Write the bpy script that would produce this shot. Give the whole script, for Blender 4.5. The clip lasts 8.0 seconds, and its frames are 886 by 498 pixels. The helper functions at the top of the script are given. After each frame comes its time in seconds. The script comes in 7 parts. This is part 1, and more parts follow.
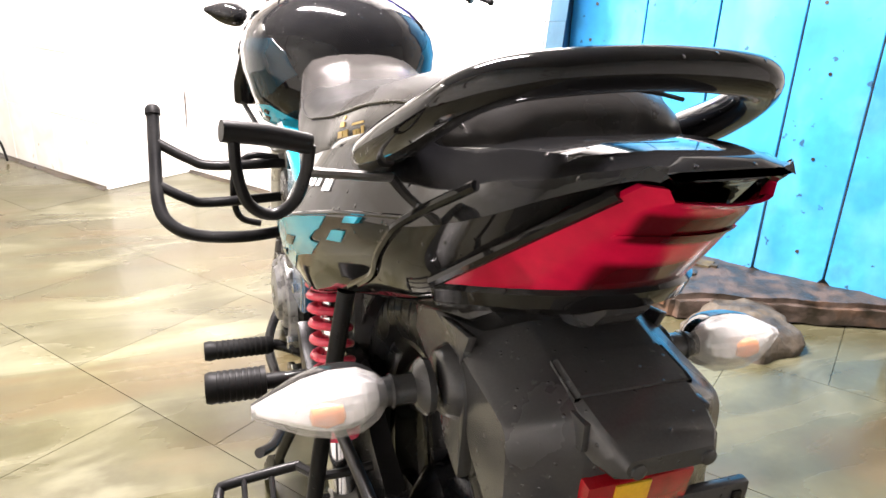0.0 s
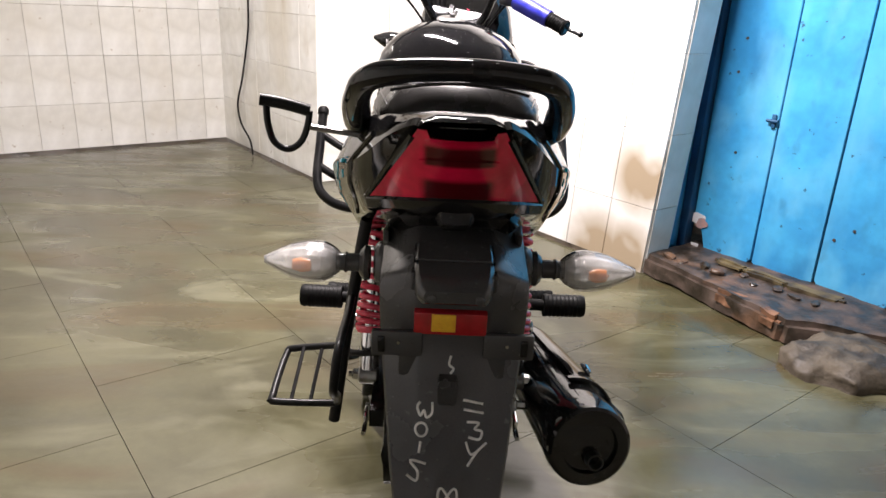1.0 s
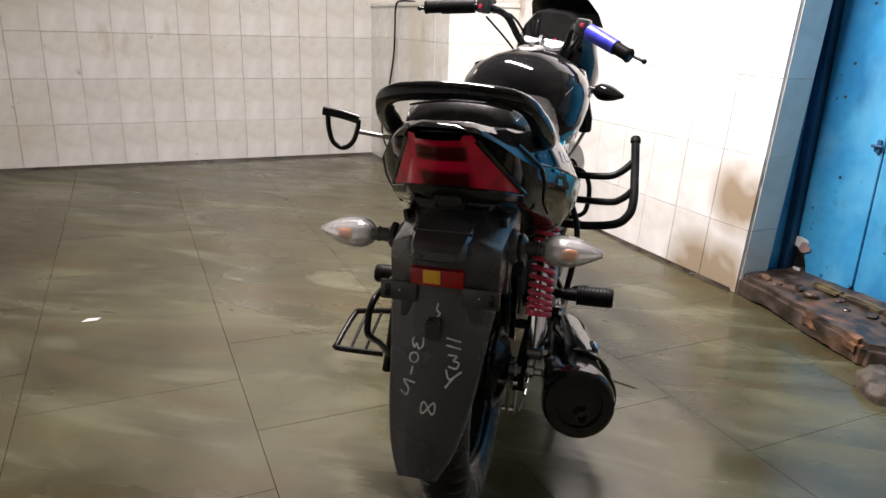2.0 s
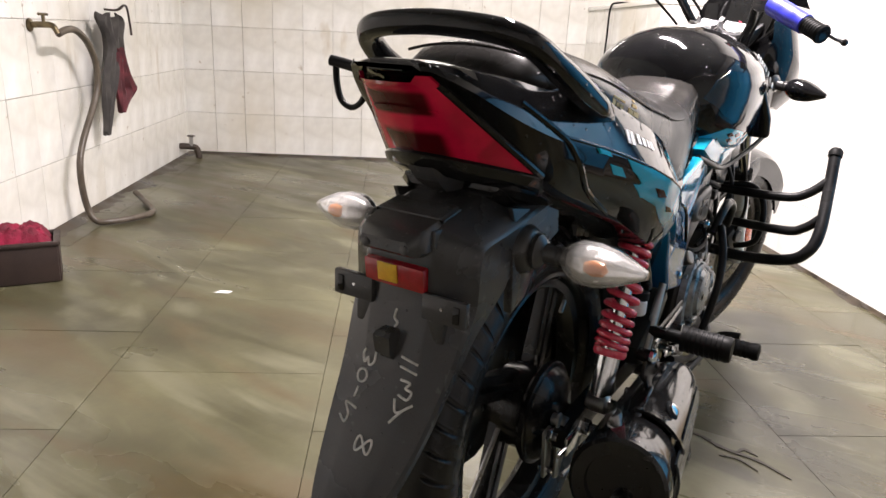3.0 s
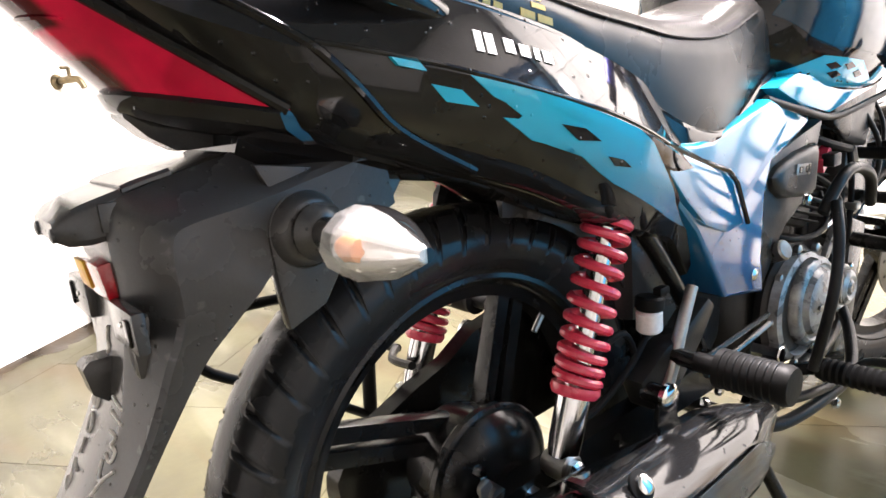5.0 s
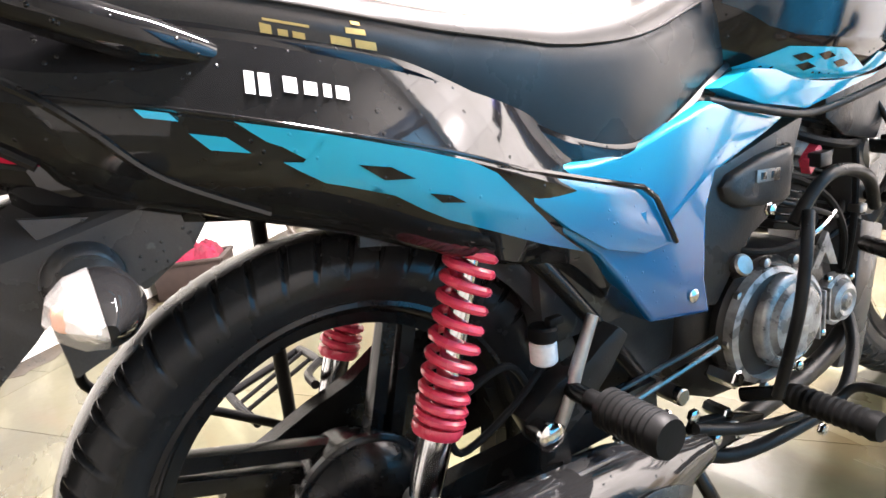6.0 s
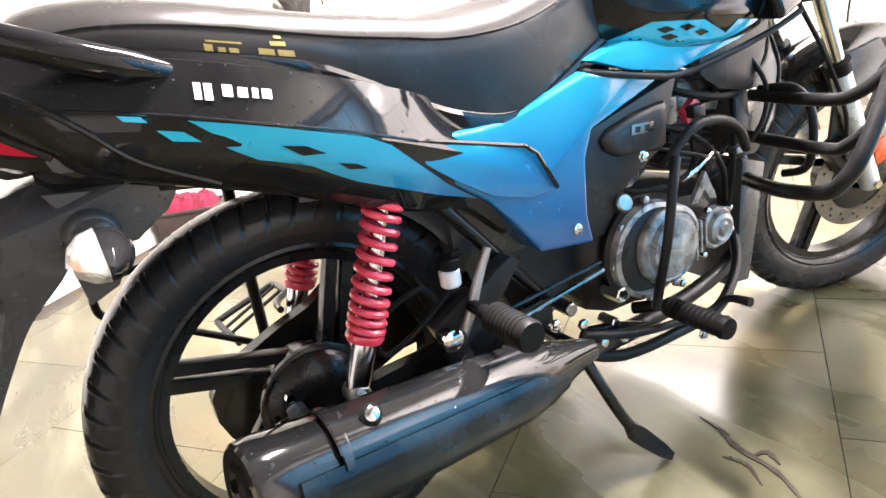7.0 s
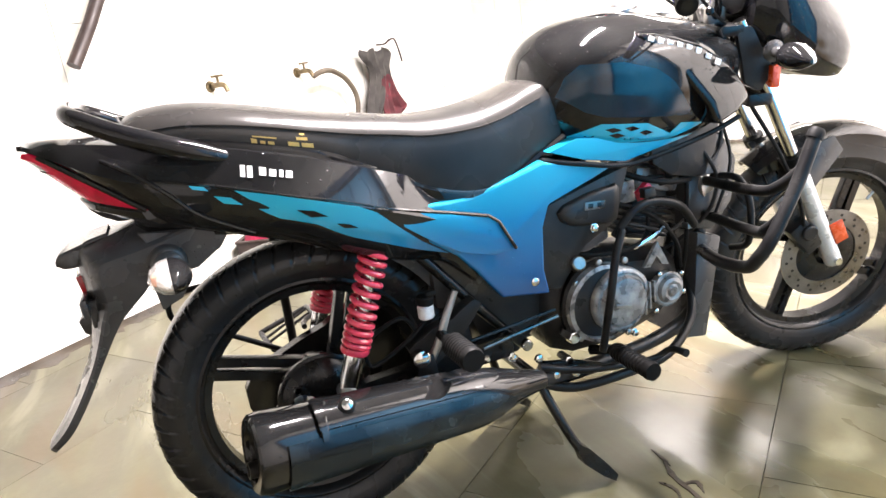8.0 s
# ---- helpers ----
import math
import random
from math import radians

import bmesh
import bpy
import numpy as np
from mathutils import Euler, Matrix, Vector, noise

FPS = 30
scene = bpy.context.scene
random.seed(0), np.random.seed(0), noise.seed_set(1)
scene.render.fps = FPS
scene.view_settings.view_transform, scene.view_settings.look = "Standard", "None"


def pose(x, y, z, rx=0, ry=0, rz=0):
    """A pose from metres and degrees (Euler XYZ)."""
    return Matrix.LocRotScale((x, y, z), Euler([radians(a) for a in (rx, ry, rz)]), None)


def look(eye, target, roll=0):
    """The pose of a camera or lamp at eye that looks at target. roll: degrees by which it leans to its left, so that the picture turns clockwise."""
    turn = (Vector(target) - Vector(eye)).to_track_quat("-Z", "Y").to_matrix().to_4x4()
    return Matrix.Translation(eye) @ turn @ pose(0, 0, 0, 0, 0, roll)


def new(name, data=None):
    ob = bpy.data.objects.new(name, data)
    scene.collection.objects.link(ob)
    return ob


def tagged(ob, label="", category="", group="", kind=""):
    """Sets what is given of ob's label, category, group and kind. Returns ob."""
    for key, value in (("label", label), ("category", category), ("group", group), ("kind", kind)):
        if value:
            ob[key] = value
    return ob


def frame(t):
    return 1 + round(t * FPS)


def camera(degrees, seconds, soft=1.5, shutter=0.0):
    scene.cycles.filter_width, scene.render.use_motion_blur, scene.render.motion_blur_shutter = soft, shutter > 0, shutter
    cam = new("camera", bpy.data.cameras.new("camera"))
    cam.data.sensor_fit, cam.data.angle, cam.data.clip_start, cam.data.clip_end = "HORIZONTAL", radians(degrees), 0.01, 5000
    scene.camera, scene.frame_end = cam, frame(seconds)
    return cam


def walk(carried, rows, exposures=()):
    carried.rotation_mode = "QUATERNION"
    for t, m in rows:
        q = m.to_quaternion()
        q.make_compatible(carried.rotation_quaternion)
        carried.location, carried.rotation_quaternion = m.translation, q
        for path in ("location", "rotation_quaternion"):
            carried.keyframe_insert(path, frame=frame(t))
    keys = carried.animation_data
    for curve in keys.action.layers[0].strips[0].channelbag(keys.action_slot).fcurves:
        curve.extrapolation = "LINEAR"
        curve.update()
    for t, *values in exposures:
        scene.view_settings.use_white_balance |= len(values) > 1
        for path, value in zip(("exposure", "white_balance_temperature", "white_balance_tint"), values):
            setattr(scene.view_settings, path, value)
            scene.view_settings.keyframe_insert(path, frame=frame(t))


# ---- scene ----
cam = camera(65.2, 8.0)
PATH = [
    (0, (-0.265, -0.662, 0.997), (0.369, 1.095, 0.283), 2.5),
    (0.5, (-0.107, -0.858, 1.018), (-0.006, 1.028, 0.36), 3.3),
    (1, (-0.021, -1.072, 1.022), (0.008, 0.814, 0.357), 2.7),
    (1.5, (0.084, -1.271, 1.056), (-0.025, 0.613, 0.393), 2.9),
    (2, (0.229, -1.328, 1.051), (-0.181, 0.529, 0.43), 1.9),
    (2.2, (0.303, -1.323, 1.044), (-0.319, 0.48, 0.44), 2.3),
    (3.3, (0.48, -0.798, 0.896), (-0.601, 0.776, 0.301), 1.7),
    (3.4, (0.488, -0.759, 0.879), (-0.625, 0.794, 0.288), 0.9),
    (3.5, (0.5, -0.713, 0.857), (-0.686, 0.791, 0.28), -0.6),
    (4, (0.545, -0.591, 0.842), (-0.768, 0.787, 0.228), -5.8),
    (4.5, (0.59, -0.519, 0.817), (-0.85, 0.74, 0.231), -8.8),
    (4.6, (0.598, -0.508, 0.815), (-0.885, 0.697, 0.225), -8.4),
    (5, (0.597, -0.456, 0.802), (-0.918, 0.755, 0.313), -5.3),
    (5.2, (0.573, -0.406, 0.798), (-0.881, 0.877, 0.31), -3.3),
    (6.3, (0.787, -0.165, 0.86), (-0.939, 0.642, 0.251), -8.5),
    (6.5, (0.832, -0.156, 0.877), (-0.886, 0.635, 0.226), -8.5),
    (7, (0.955, -0.204, 0.898), (-0.698, 0.656, 0.17), -10.0),
    (7.3, (1.064, -0.206, 0.923), (-0.634, 0.619, 0.263), -12.7),
    (7.5, (1.175, -0.197, 0.946), (-0.568, 0.554, 0.315), -12.7),
    (8, (1.309, -0.165, 0.992), (-0.478, 0.512, 0.401), -8.1),
]
# stops by time, as the phone adapts
EXPOSURE = [(0, 1.5), (0.5, 0.58), (1.0, 0.25), (1.5, 0.0), (2.0, -0.18), (2.2, -0.15), (3.3, 0.85), (4.0, 1.55), (5.0, 1.88), (6.3, 2.15), (7.0, 2.22), (8.0, 1.82)]
walk(cam, [(r[0], look(*r[1:])) for r in PATH], EXPOSURE)

# ---- world and light ----
world = bpy.data.worlds.new("world")
scene.world = world
world.use_nodes = True
world.node_tree.nodes["Background"].inputs[0].default_value = (0.5, 0.55, 0.6, 1)
world.node_tree.nodes["Background"].inputs[1].default_value = 0.05

ROOM = radians(37.0)  # the room's walls stand askew to the motorcycle
ROOM_M = Matrix.Rotation(ROOM, 4, "Z")


def room_point(u, v, z):
    return ROOM_M @ Vector((u, v, z))


def lamp(name, place, target, energy, sx, sy, colour):
    data = bpy.data.lights.new(name, "AREA")
    data.shape, data.size, data.size_y, data.energy, data.color = "RECTANGLE", sx, sy, energy, colour
    ob = new(name, data)
    ob.matrix_world = look(place, target)
    return ob


lamp("tube_lamp_near", room_point(0.44, 0.98, 2.42), room_point(0.92, 0.96, 0.4), 175, 1.2, 0.08, (1.0, 0.895, 0.895))
lamp("tube_lamp_far", room_point(0.05, 4.00, 2.50), room_point(0.05, 4.18, 0.3), 13, 1.2, 0.08, (1.0, 0.895, 0.875))


# ---- materials ----
def material(name, colour, rough=0.5, metal=0.0, second=None, scale=8.0, spread=0.5, fine=120.0, bump=0.1, coat=0.0,
             rough_var=0.15, detail=6.0, distance=0.002, low=0.4, high=0.65):
    m = bpy.data.materials.new(name)
    m.use_nodes = True
    nt = m.node_tree
    b = nt.nodes["Principled BSDF"]
    b.inputs["Metallic"].default_value = metal
    b.inputs["Coat Weight"].default_value = coat
    b.inputs["Coat Roughness"].default_value = 0.06
    tc = nt.nodes.new("ShaderNodeTexCoord")
    big = nt.nodes.new("ShaderNodeTexNoise")
    big.inputs["Scale"].default_value, big.inputs["Detail"].default_value = scale, detail
    small = nt.nodes.new("ShaderNodeTexNoise")
    small.inputs["Scale"].default_value, small.inputs["Detail"].default_value = fine, 4
    nt.links.new(tc.outputs["Object"], big.inputs["Vector"])
    nt.links.new(tc.outputs["Object"], small.inputs["Vector"])
    ramp = nt.nodes.new("ShaderNodeValToRGB")
    c2 = second or tuple(c * (1 - 0.35 * spread) for c in colour)
    ramp.color_ramp.elements[0].color, ramp.color_ramp.elements[1].color = (*c2, 1), (*colour, 1)
    ramp.color_ramp.elements[0].position, ramp.color_ramp.elements[1].position = low, high
    nt.links.new(big.outputs["Fac"], ramp.inputs["Fac"])
    mul = nt.nodes.new("ShaderNodeMix")
    mul.data_type, mul.blend_type = "RGBA", "MULTIPLY"
    mul.inputs["Factor"].default_value = 0.35
    nt.links.new(ramp.outputs["Color"], mul.inputs["A"])
    grain = nt.nodes.new("ShaderNodeMapRange")
    grain.inputs["From Min"].default_value, grain.inputs["From Max"].default_value = 0.3, 0.7
    grain.inputs["To Min"].default_value, grain.inputs["To Max"].default_value = 0.75, 1.1
    nt.links.new(small.outputs["Fac"], grain.inputs["Value"])
    nt.links.new(grain.outputs["Result"], mul.inputs["B"])
    nt.links.new(mul.outputs["Result"], b.inputs["Base Color"])
    rr = nt.nodes.new("ShaderNodeMapRange")
    rr.inputs["From Min"].default_value, rr.inputs["From Max"].default_value = 0.3, 0.7
    rr.inputs["To Min"].default_value = max(0.02, rough - rough_var)
    rr.inputs["To Max"].default_value = min(1.0, rough + rough_var)
    nt.links.new(big.outputs["Fac"], rr.inputs["Value"])
    nt.links.new(rr.outputs["Result"], b.inputs["Roughness"])
    if bump:
        bn = nt.nodes.new("ShaderNodeBump")
        bn.inputs["Strength"].default_value, bn.inputs["Distance"].default_value = bump, distance
        nt.links.new(small.outputs["Fac"], bn.inputs["Height"])
        nt.links.new(bn.outputs["Normal"], b.inputs["Normal"])
    return m


def vary(m, amount=0.12):
    """Lets each piece differ a little in brightness, by Object Info's Random."""
    nt = m.node_tree
    b = nt.nodes["Principled BSDF"]
    src = b.inputs["Base Color"].links[0].from_socket
    info = nt.nodes.new("ShaderNodeObjectInfo")
    r = nt.nodes.new("ShaderNodeMapRange")
    r.inputs["To Min"].default_value, r.inputs["To Max"].default_value = 1 - amount, 1.0
    nt.links.new(info.outputs["Random"], r.inputs["Value"])
    mul = nt.nodes.new("ShaderNodeMix")
    mul.data_type, mul.blend_type = "RGBA", "MULTIPLY"
    mul.inputs["Factor"].default_value = 1.0
    nt.links.new(src, mul.inputs["A"])
    nt.links.new(r.outputs["Result"], mul.inputs["B"])
    nt.links.new(mul.outputs["Result"], b.inputs["Base Color"])
    return m


def wet_stone():
    """Olive grey stone slabs, mostly wet: puddles are smooth, drier patches duller."""
    m = material("wet_stone", (0.116, 0.110, 0.058), 0.2, 0, (0.048, 0.044, 0.021), 2.2, 0.6, 45, 0.12, rough_var=0.0, distance=0.003, low=0.3, high=0.7)
    nt = m.node_tree
    b = nt.nodes["Principled BSDF"]
    tc = next(n for n in nt.nodes if n.type == "TEX_COORD")
    n = nt.nodes.new("ShaderNodeTexNoise")
    n.inputs["Scale"].default_value, n.inputs["Detail"].default_value = 1.3, 5
    geo = nt.nodes.new("ShaderNodeNewGeometry")
    nt.links.new(geo.outputs["Position"], n.inputs["Vector"])
    r = nt.nodes.new("ShaderNodeMapRange")
    r.inputs["From Min"].default_value, r.inputs["From Max"].default_value = 0.38, 0.6
    r.inputs["To Min"].default_value, r.inputs["To Max"].default_value = 0.10, 0.30
    b.inputs["Specular IOR Level"].default_value = 0.55
    nt.links.new(n.outputs["Fac"], r.inputs["Value"])
    # the side away from the door is drier
    across = nt.nodes.new("ShaderNodeVectorMath")
    across.operation = "DOT_PRODUCT"
    across.inputs[1].default_value = (math.cos(ROOM), math.sin(ROOM), 0)
    nt.links.new(geo.outputs["Position"], across.inputs[0])
    dry = nt.nodes.new("ShaderNodeMapRange")
    dry.interpolation_type = "SMOOTHSTEP"
    dry.inputs["From Min"].default_value, dry.inputs["From Max"].default_value, dry.inputs["To Max"].default_value = 0.1, -0.6, 0.10
    nt.links.new(across.outputs["Value"], dry.inputs["Value"])
    total = nt.nodes.new("ShaderNodeMath")
    nt.links.new(r.outputs["Result"], total.inputs[0])
    nt.links.new(dry.outputs["Result"], total.inputs[1])
    nt.links.new(total.outputs[0], b.inputs["Roughness"])
    # drying edges: streaked puddles with a dull border
    edge = nt.nodes.new("ShaderNodeTexNoise")
    edge.inputs["Scale"].default_value, edge.inputs["Detail"].default_value, edge.inputs["Distortion"].default_value = 2.6, 7, 0.9
    flow = nt.nodes.new("ShaderNodeMapping")
    flow.inputs["Rotation"].default_value = (0, 0, radians(-30))
    flow.inputs["Scale"].default_value = (0.45, 2.0, 1)
    nt.links.new(geo.outputs["Position"], flow.inputs["Vector"])
    nt.links.new(flow.outputs[0], edge.inputs["Vector"])
    film = nt.nodes.new("ShaderNodeMapRange")
    film.inputs["From Min"].default_value, film.inputs["From Max"].default_value = 0.42, 0.62
    film.inputs["To Min"].default_value, film.inputs["To Max"].default_value = 0.0, 0.16
    nt.links.new(edge.outputs["Fac"], film.inputs["Value"])
    both_r = nt.nodes.new("ShaderNodeMath")
    nt.links.new(total.outputs[0], both_r.inputs[0])
    nt.links.new(film.outputs["Result"], both_r.inputs[1])
    nt.links.new(both_r.outputs[0], b.inputs["Roughness"])
    soak = nt.nodes.new("ShaderNodeMapRange")
    soak.inputs["From Min"].default_value, soak.inputs["From Max"].default_value = 0.40, 0.62
    soak.inputs["To Min"].default_value, soak.inputs["To Max"].default_value = 0.82, 1.06
    nt.links.new(edge.outputs["Fac"], soak.inputs["Value"])
    big = next(x for x in nt.nodes if x.type == "TEX_NOISE")
    nt.links.new(geo.outputs["Position"], big.inputs["Vector"])
    # brown streaks and blotches in the stone
    vein = nt.nodes.new("ShaderNodeTexNoise")
    vein.inputs["Scale"].default_value, vein.inputs["Detail"].default_value, vein.inputs["Distortion"].default_value = 1.9, 8, 1.6
    squash = nt.nodes.new("ShaderNodeMapping")
    squash.inputs["Rotation"].default_value = (0, 0, radians(-36))
    squash.inputs["Scale"].default_value = (0.55, 1.7, 1)
    nt.links.new(geo.outputs["Position"], squash.inputs["Vector"])
    nt.links.new(squash.outputs[0], vein.inputs["Vector"])
    for source, a, c, amount, tint in ((vein, 0.50, 0.64, 0.75, (0.080, 0.058, 0.026, 1)), (vein, 0.45, 0.34, 0.7, (0.165, 0.160, 0.102, 1))):
        f = nt.nodes.new("ShaderNodeMapRange")
        f.inputs["From Min"].default_value, f.inputs["From Max"].default_value = a, c
        f.inputs["To Max"].default_value = amount
        nt.links.new(source.outputs["Fac"], f.inputs["Value"])
        mix = nt.nodes.new("ShaderNodeMix")
        mix.data_type = "RGBA"
        mix.inputs["B"].default_value = tint
        nt.links.new(f.outputs["Result"], mix.inputs["Factor"])
        nt.links.new(b.inputs["Base Color"].links[0].from_socket, mix.inputs["A"])
        nt.links.new(mix.outputs["Result"], b.inputs["Base Color"])
    wetter = nt.nodes.new("ShaderNodeMix")
    wetter.data_type, wetter.blend_type = "RGBA", "MULTIPLY"
    wetter.inputs["Factor"].default_value = 1.0
    nt.links.new(b.inputs["Base Color"].links[0].from_socket, wetter.inputs["A"])
    nt.links.new(soak.outputs["Result"], wetter.inputs["B"])
    nt.links.new(wetter.outputs["Result"], b.inputs["Base Color"])
    return m


M_TILE = vary(material("glazed_tile", (0.85, 0.85, 0.815), 0.18, 0, (0.77, 0.76, 0.70), 3, 0.4, 14, 0.05, rough_var=0.08), 0.07)
M_GROUT = material("dirty_grout", (0.80, 0.78, 0.73), 0.8, 0, (0.38, 0.31, 0.23), 3.4, 0.6, 90, 0.4, low=0.36, high=0.48)


def damp_tile():
    """White tile with brown damp stains of their own shape low beside the door."""
    m = vary(material("damp_stained_tile", (0.85, 0.85, 0.825), 0.18, 0, (0.78, 0.77, 0.73), 3, 0.4, 14, 0.05, rough_var=0.08), 0.05)
    nt = m.node_tree
    bs = nt.nodes["Principled BSDF"]
    src = bs.inputs["Base Color"].links[0].from_socket
    geo, warp = nt.nodes.new("ShaderNodeNewGeometry"), nt.nodes.new("ShaderNodeTexNoise")
    warp.inputs["Scale"].default_value, warp.inputs["Detail"].default_value = 3.2, 3
    nt.links.new(geo.outputs["Position"], warp.inputs["Vector"])
    total = None
    for u, v, z, r in ((1.658, 1.03, 0.02, 0.22), (1.658, 0.84, 0.40, 0.19), (1.658, 0.87, 0.06, 0.17)):
        d = nt.nodes.new("ShaderNodeVectorMath")
        d.operation = "DISTANCE"
        d.inputs[1].default_value = room_point(u, v, z)
        nt.links.new(geo.outputs["Position"], d.inputs[0])
        mr = nt.nodes.new("ShaderNodeMapRange")
        mr.inputs["From Min"].default_value, mr.inputs["From Max"].default_value = r, r * 0.45
        nt.links.new(d.outputs["Value"], mr.inputs["Value"])
        if total is None:
            total = mr.outputs["Result"]
        else:
            mx = nt.nodes.new("ShaderNodeMath")
            mx.operation = "MAXIMUM"
            nt.links.new(total, mx.inputs[0])
            nt.links.new(mr.outputs["Result"], mx.inputs[1])
            total = mx.outputs[0]
    w = nt.nodes.new("ShaderNodeMapRange")
    w.inputs["From Min"].default_value, w.inputs["From Max"].default_value = 0.25, 0.5
    nt.links.new(warp.outputs["Fac"], w.inputs["Value"])
    k = nt.nodes.new("ShaderNodeMath")
    k.operation = "MULTIPLY"
    nt.links.new(total, k.inputs[0])
    nt.links.new(w.outputs["Result"], k.inputs[1])
    mix = nt.nodes.new("ShaderNodeMix")
    mix.data_type = "RGBA"
    mix.inputs["B"].default_value = (0.36, 0.29, 0.20, 1)
    nt.links.new(k.outputs[0], mix.inputs["Factor"])
    nt.links.new(src, mix.inputs["A"])
    nt.links.new(mix.outputs["Result"], bs.inputs["Base Color"])
    return m


M_DAMP = damp_tile()
# dark on the unseen ceiling, to hold down glare on upward black surfaces
M_PLASTER = material("dark_plaster", (0.30, 0.295, 0.275), 0.85, 0, (0.23, 0.225, 0.205), 2, 0.5, 80, 0.2)
# tone chosen for the fill light that the unseen walls throw back
M_DIM = material("grey_plaster", (0.66, 0.65, 0.62), 0.7, 0, (0.55, 0.54, 0.51), 2, 0.5, 80, 0.2)
M_STONE = vary(wet_stone(), 0.22)
M_BED = material("mortar_bed", (0.095, 0.09, 0.065), 0.6, 0, None, 5, 0.5, 80, 0.3)
M_ROTTEN = material("rotten_yellow_wood", (0.125, 0.098, 0.045), 0.6, 0, (0.035, 0.025, 0.012), 16, 0.7, 60, 0.6, distance=0.004)
M_RUST = material("broken_red_brown_stone", (0.21, 0.105, 0.055), 0.5, 0, (0.07, 0.036, 0.02), 14, 0.7, 60, 0.7, distance=0.004)
M_LUMP = material("muddy_brown_stone", (0.098, 0.080, 0.056), 0.62, 0, (0.038, 0.029, 0.019), 12, 0.7, 60, 0.8, rough_var=0.2, distance=0.005)
M_ROCK = material("worn_threshold_stone", (0.088, 0.062, 0.048), 0.5, 0, (0.024, 0.018, 0.012), 13, 0.7, 70, 0.6, rough_var=0.22, distance=0.004)
M_BLUEWOOD = material("blue_painted_wood", (0.055, 0.37, 0.66), 0.42, 0, (0.035, 0.26, 0.54), 3.5, 0.6, 30, 0.2, rough_var=0.12)


def chip(m, tint, scale, a, c, stretch=(1, 1, 1), amount=0.85):
    """Worn spots of another colour, with a shape of their own."""
    nt = m.node_tree
    b = nt.nodes["Principled BSDF"]
    geo, mp, n = nt.nodes.new("ShaderNodeNewGeometry"), nt.nodes.new("ShaderNodeMapping"), nt.nodes.new("ShaderNodeTexNoise")
    mp.inputs["Scale"].default_value = stretch
    n.inputs["Scale"].default_value, n.inputs["Detail"].default_value = scale, 5
    nt.links.new(geo.outputs["Position"], mp.inputs["Vector"])
    nt.links.new(mp.outputs[0], n.inputs["Vector"])
    f = nt.nodes.new("ShaderNodeMapRange")
    f.inputs["From Min"].default_value, f.inputs["From Max"].default_value, f.inputs["To Max"].default_value = a, c, amount
    nt.links.new(n.outputs["Fac"], f.inputs["Value"])
    mix = nt.nodes.new("ShaderNodeMix")
    mix.data_type = "RGBA"
    mix.inputs["B"].default_value = (*tint, 1)
    nt.links.new(f.outputs["Result"], mix.inputs["Factor"])
    nt.links.new(b.inputs["Base Color"].links[0].from_socket, mix.inputs["A"])
    nt.links.new(mix.outputs["Result"], b.inputs["Base Color"])
    return m


chip(M_BLUEWOOD, (0.10, 0.42, 0.66), 5, 0.50, 0.70, (1, 1, 0.25), 0.6)
chip(M_BLUEWOOD, (0.025, 0.16, 0.34), 4, 0.56, 0.70, (1, 1, 0.5), 0.7)
chip(M_BLUEWOOD, (0.15, 0.45, 0.66), 6, 0.52, 0.72, (1, 1, 0.6), 0.5)
chip(M_BLUEWOOD, (0.03, 0.14, 0.24), 9, 0.60, 0.74, (1, 1, 0.7), 0.45)
chip(M_BLUEWOOD, (0.02, 0.05, 0.09), 26, 0.67, 0.71)
chip(M_ROCK, (0.22, 0.115, 0.06), 5, 0.60, 0.72, amount=0.6)
chip(M_GROUT, (0.05, 0.035, 0.025), 5, 0.60, 0.68)
chip(M_TILE, (0.62, 0.57, 0.45), 1.7, 0.52, 0.70, (1, 1, 0.6), 0.55)
chip(M_TILE, (0.34, 0.26, 0.17), 21, 0.70, 0.75, amount=0.6)
chip(M_TILE, (0.50, 0.43, 0.31), 6, 0.66, 0.74, (1, 1, 0.3), 0.5)
M_BLUEDARK = material("dark_blue_frame", (0.014, 0.085, 0.19), 0.45, 0, (0.010, 0.045, 0.10), 5, 0.6, 30, 0.2)
M_BLACK = material("black_gloss_paint", (0.006, 0.006, 0.007), 0.05, 0, (0.013, 0.013, 0.013), 6, 0.4, 38, 0.06, coat=0.0, rough_var=0.03)
M_PLASTIC = material("matt_black_plastic", (0.038, 0.038, 0.040), 0.23, 0, (0.054, 0.054, 0.055), 9, 0.4, 420, 0.12, rough_var=0.13, distance=0.0006)
M_VINYL = material("dusty_black_vinyl", (0.013, 0.013, 0.013), 0.27, 0, (0.034, 0.032, 0.030), 5, 0.4, 500, 0.16, rough_var=0.14, distance=0.0005)
M_RUBBER = material("black_rubber", (0.006, 0.006, 0.006), 0.5, 0, (0.010, 0.010, 0.010), 12, 0.4, 200, 0.1, rough_var=0.10)
M_TYRE = material("wet_tyre_rubber", (0.012, 0.012, 0.0125), 0.26, 0, (0.022, 0.022, 0.0225), 12, 0.4, 200, 0.1, rough_var=0.12)
M_METALBLACK = material("black_enamelled_metal", (0.007, 0.007, 0.0075), 0.22, 0, (0.013, 0.013, 0.013), 14, 0.4, 260, 0.05, coat=0.0, rough_var=0.08)
M_BAR = material("matt_black_bar", (0.006, 0.006, 0.0065), 0.34, 0, (0.018, 0.018, 0.018), 14, 0.4, 260, 0.05, rough_var=0.08)
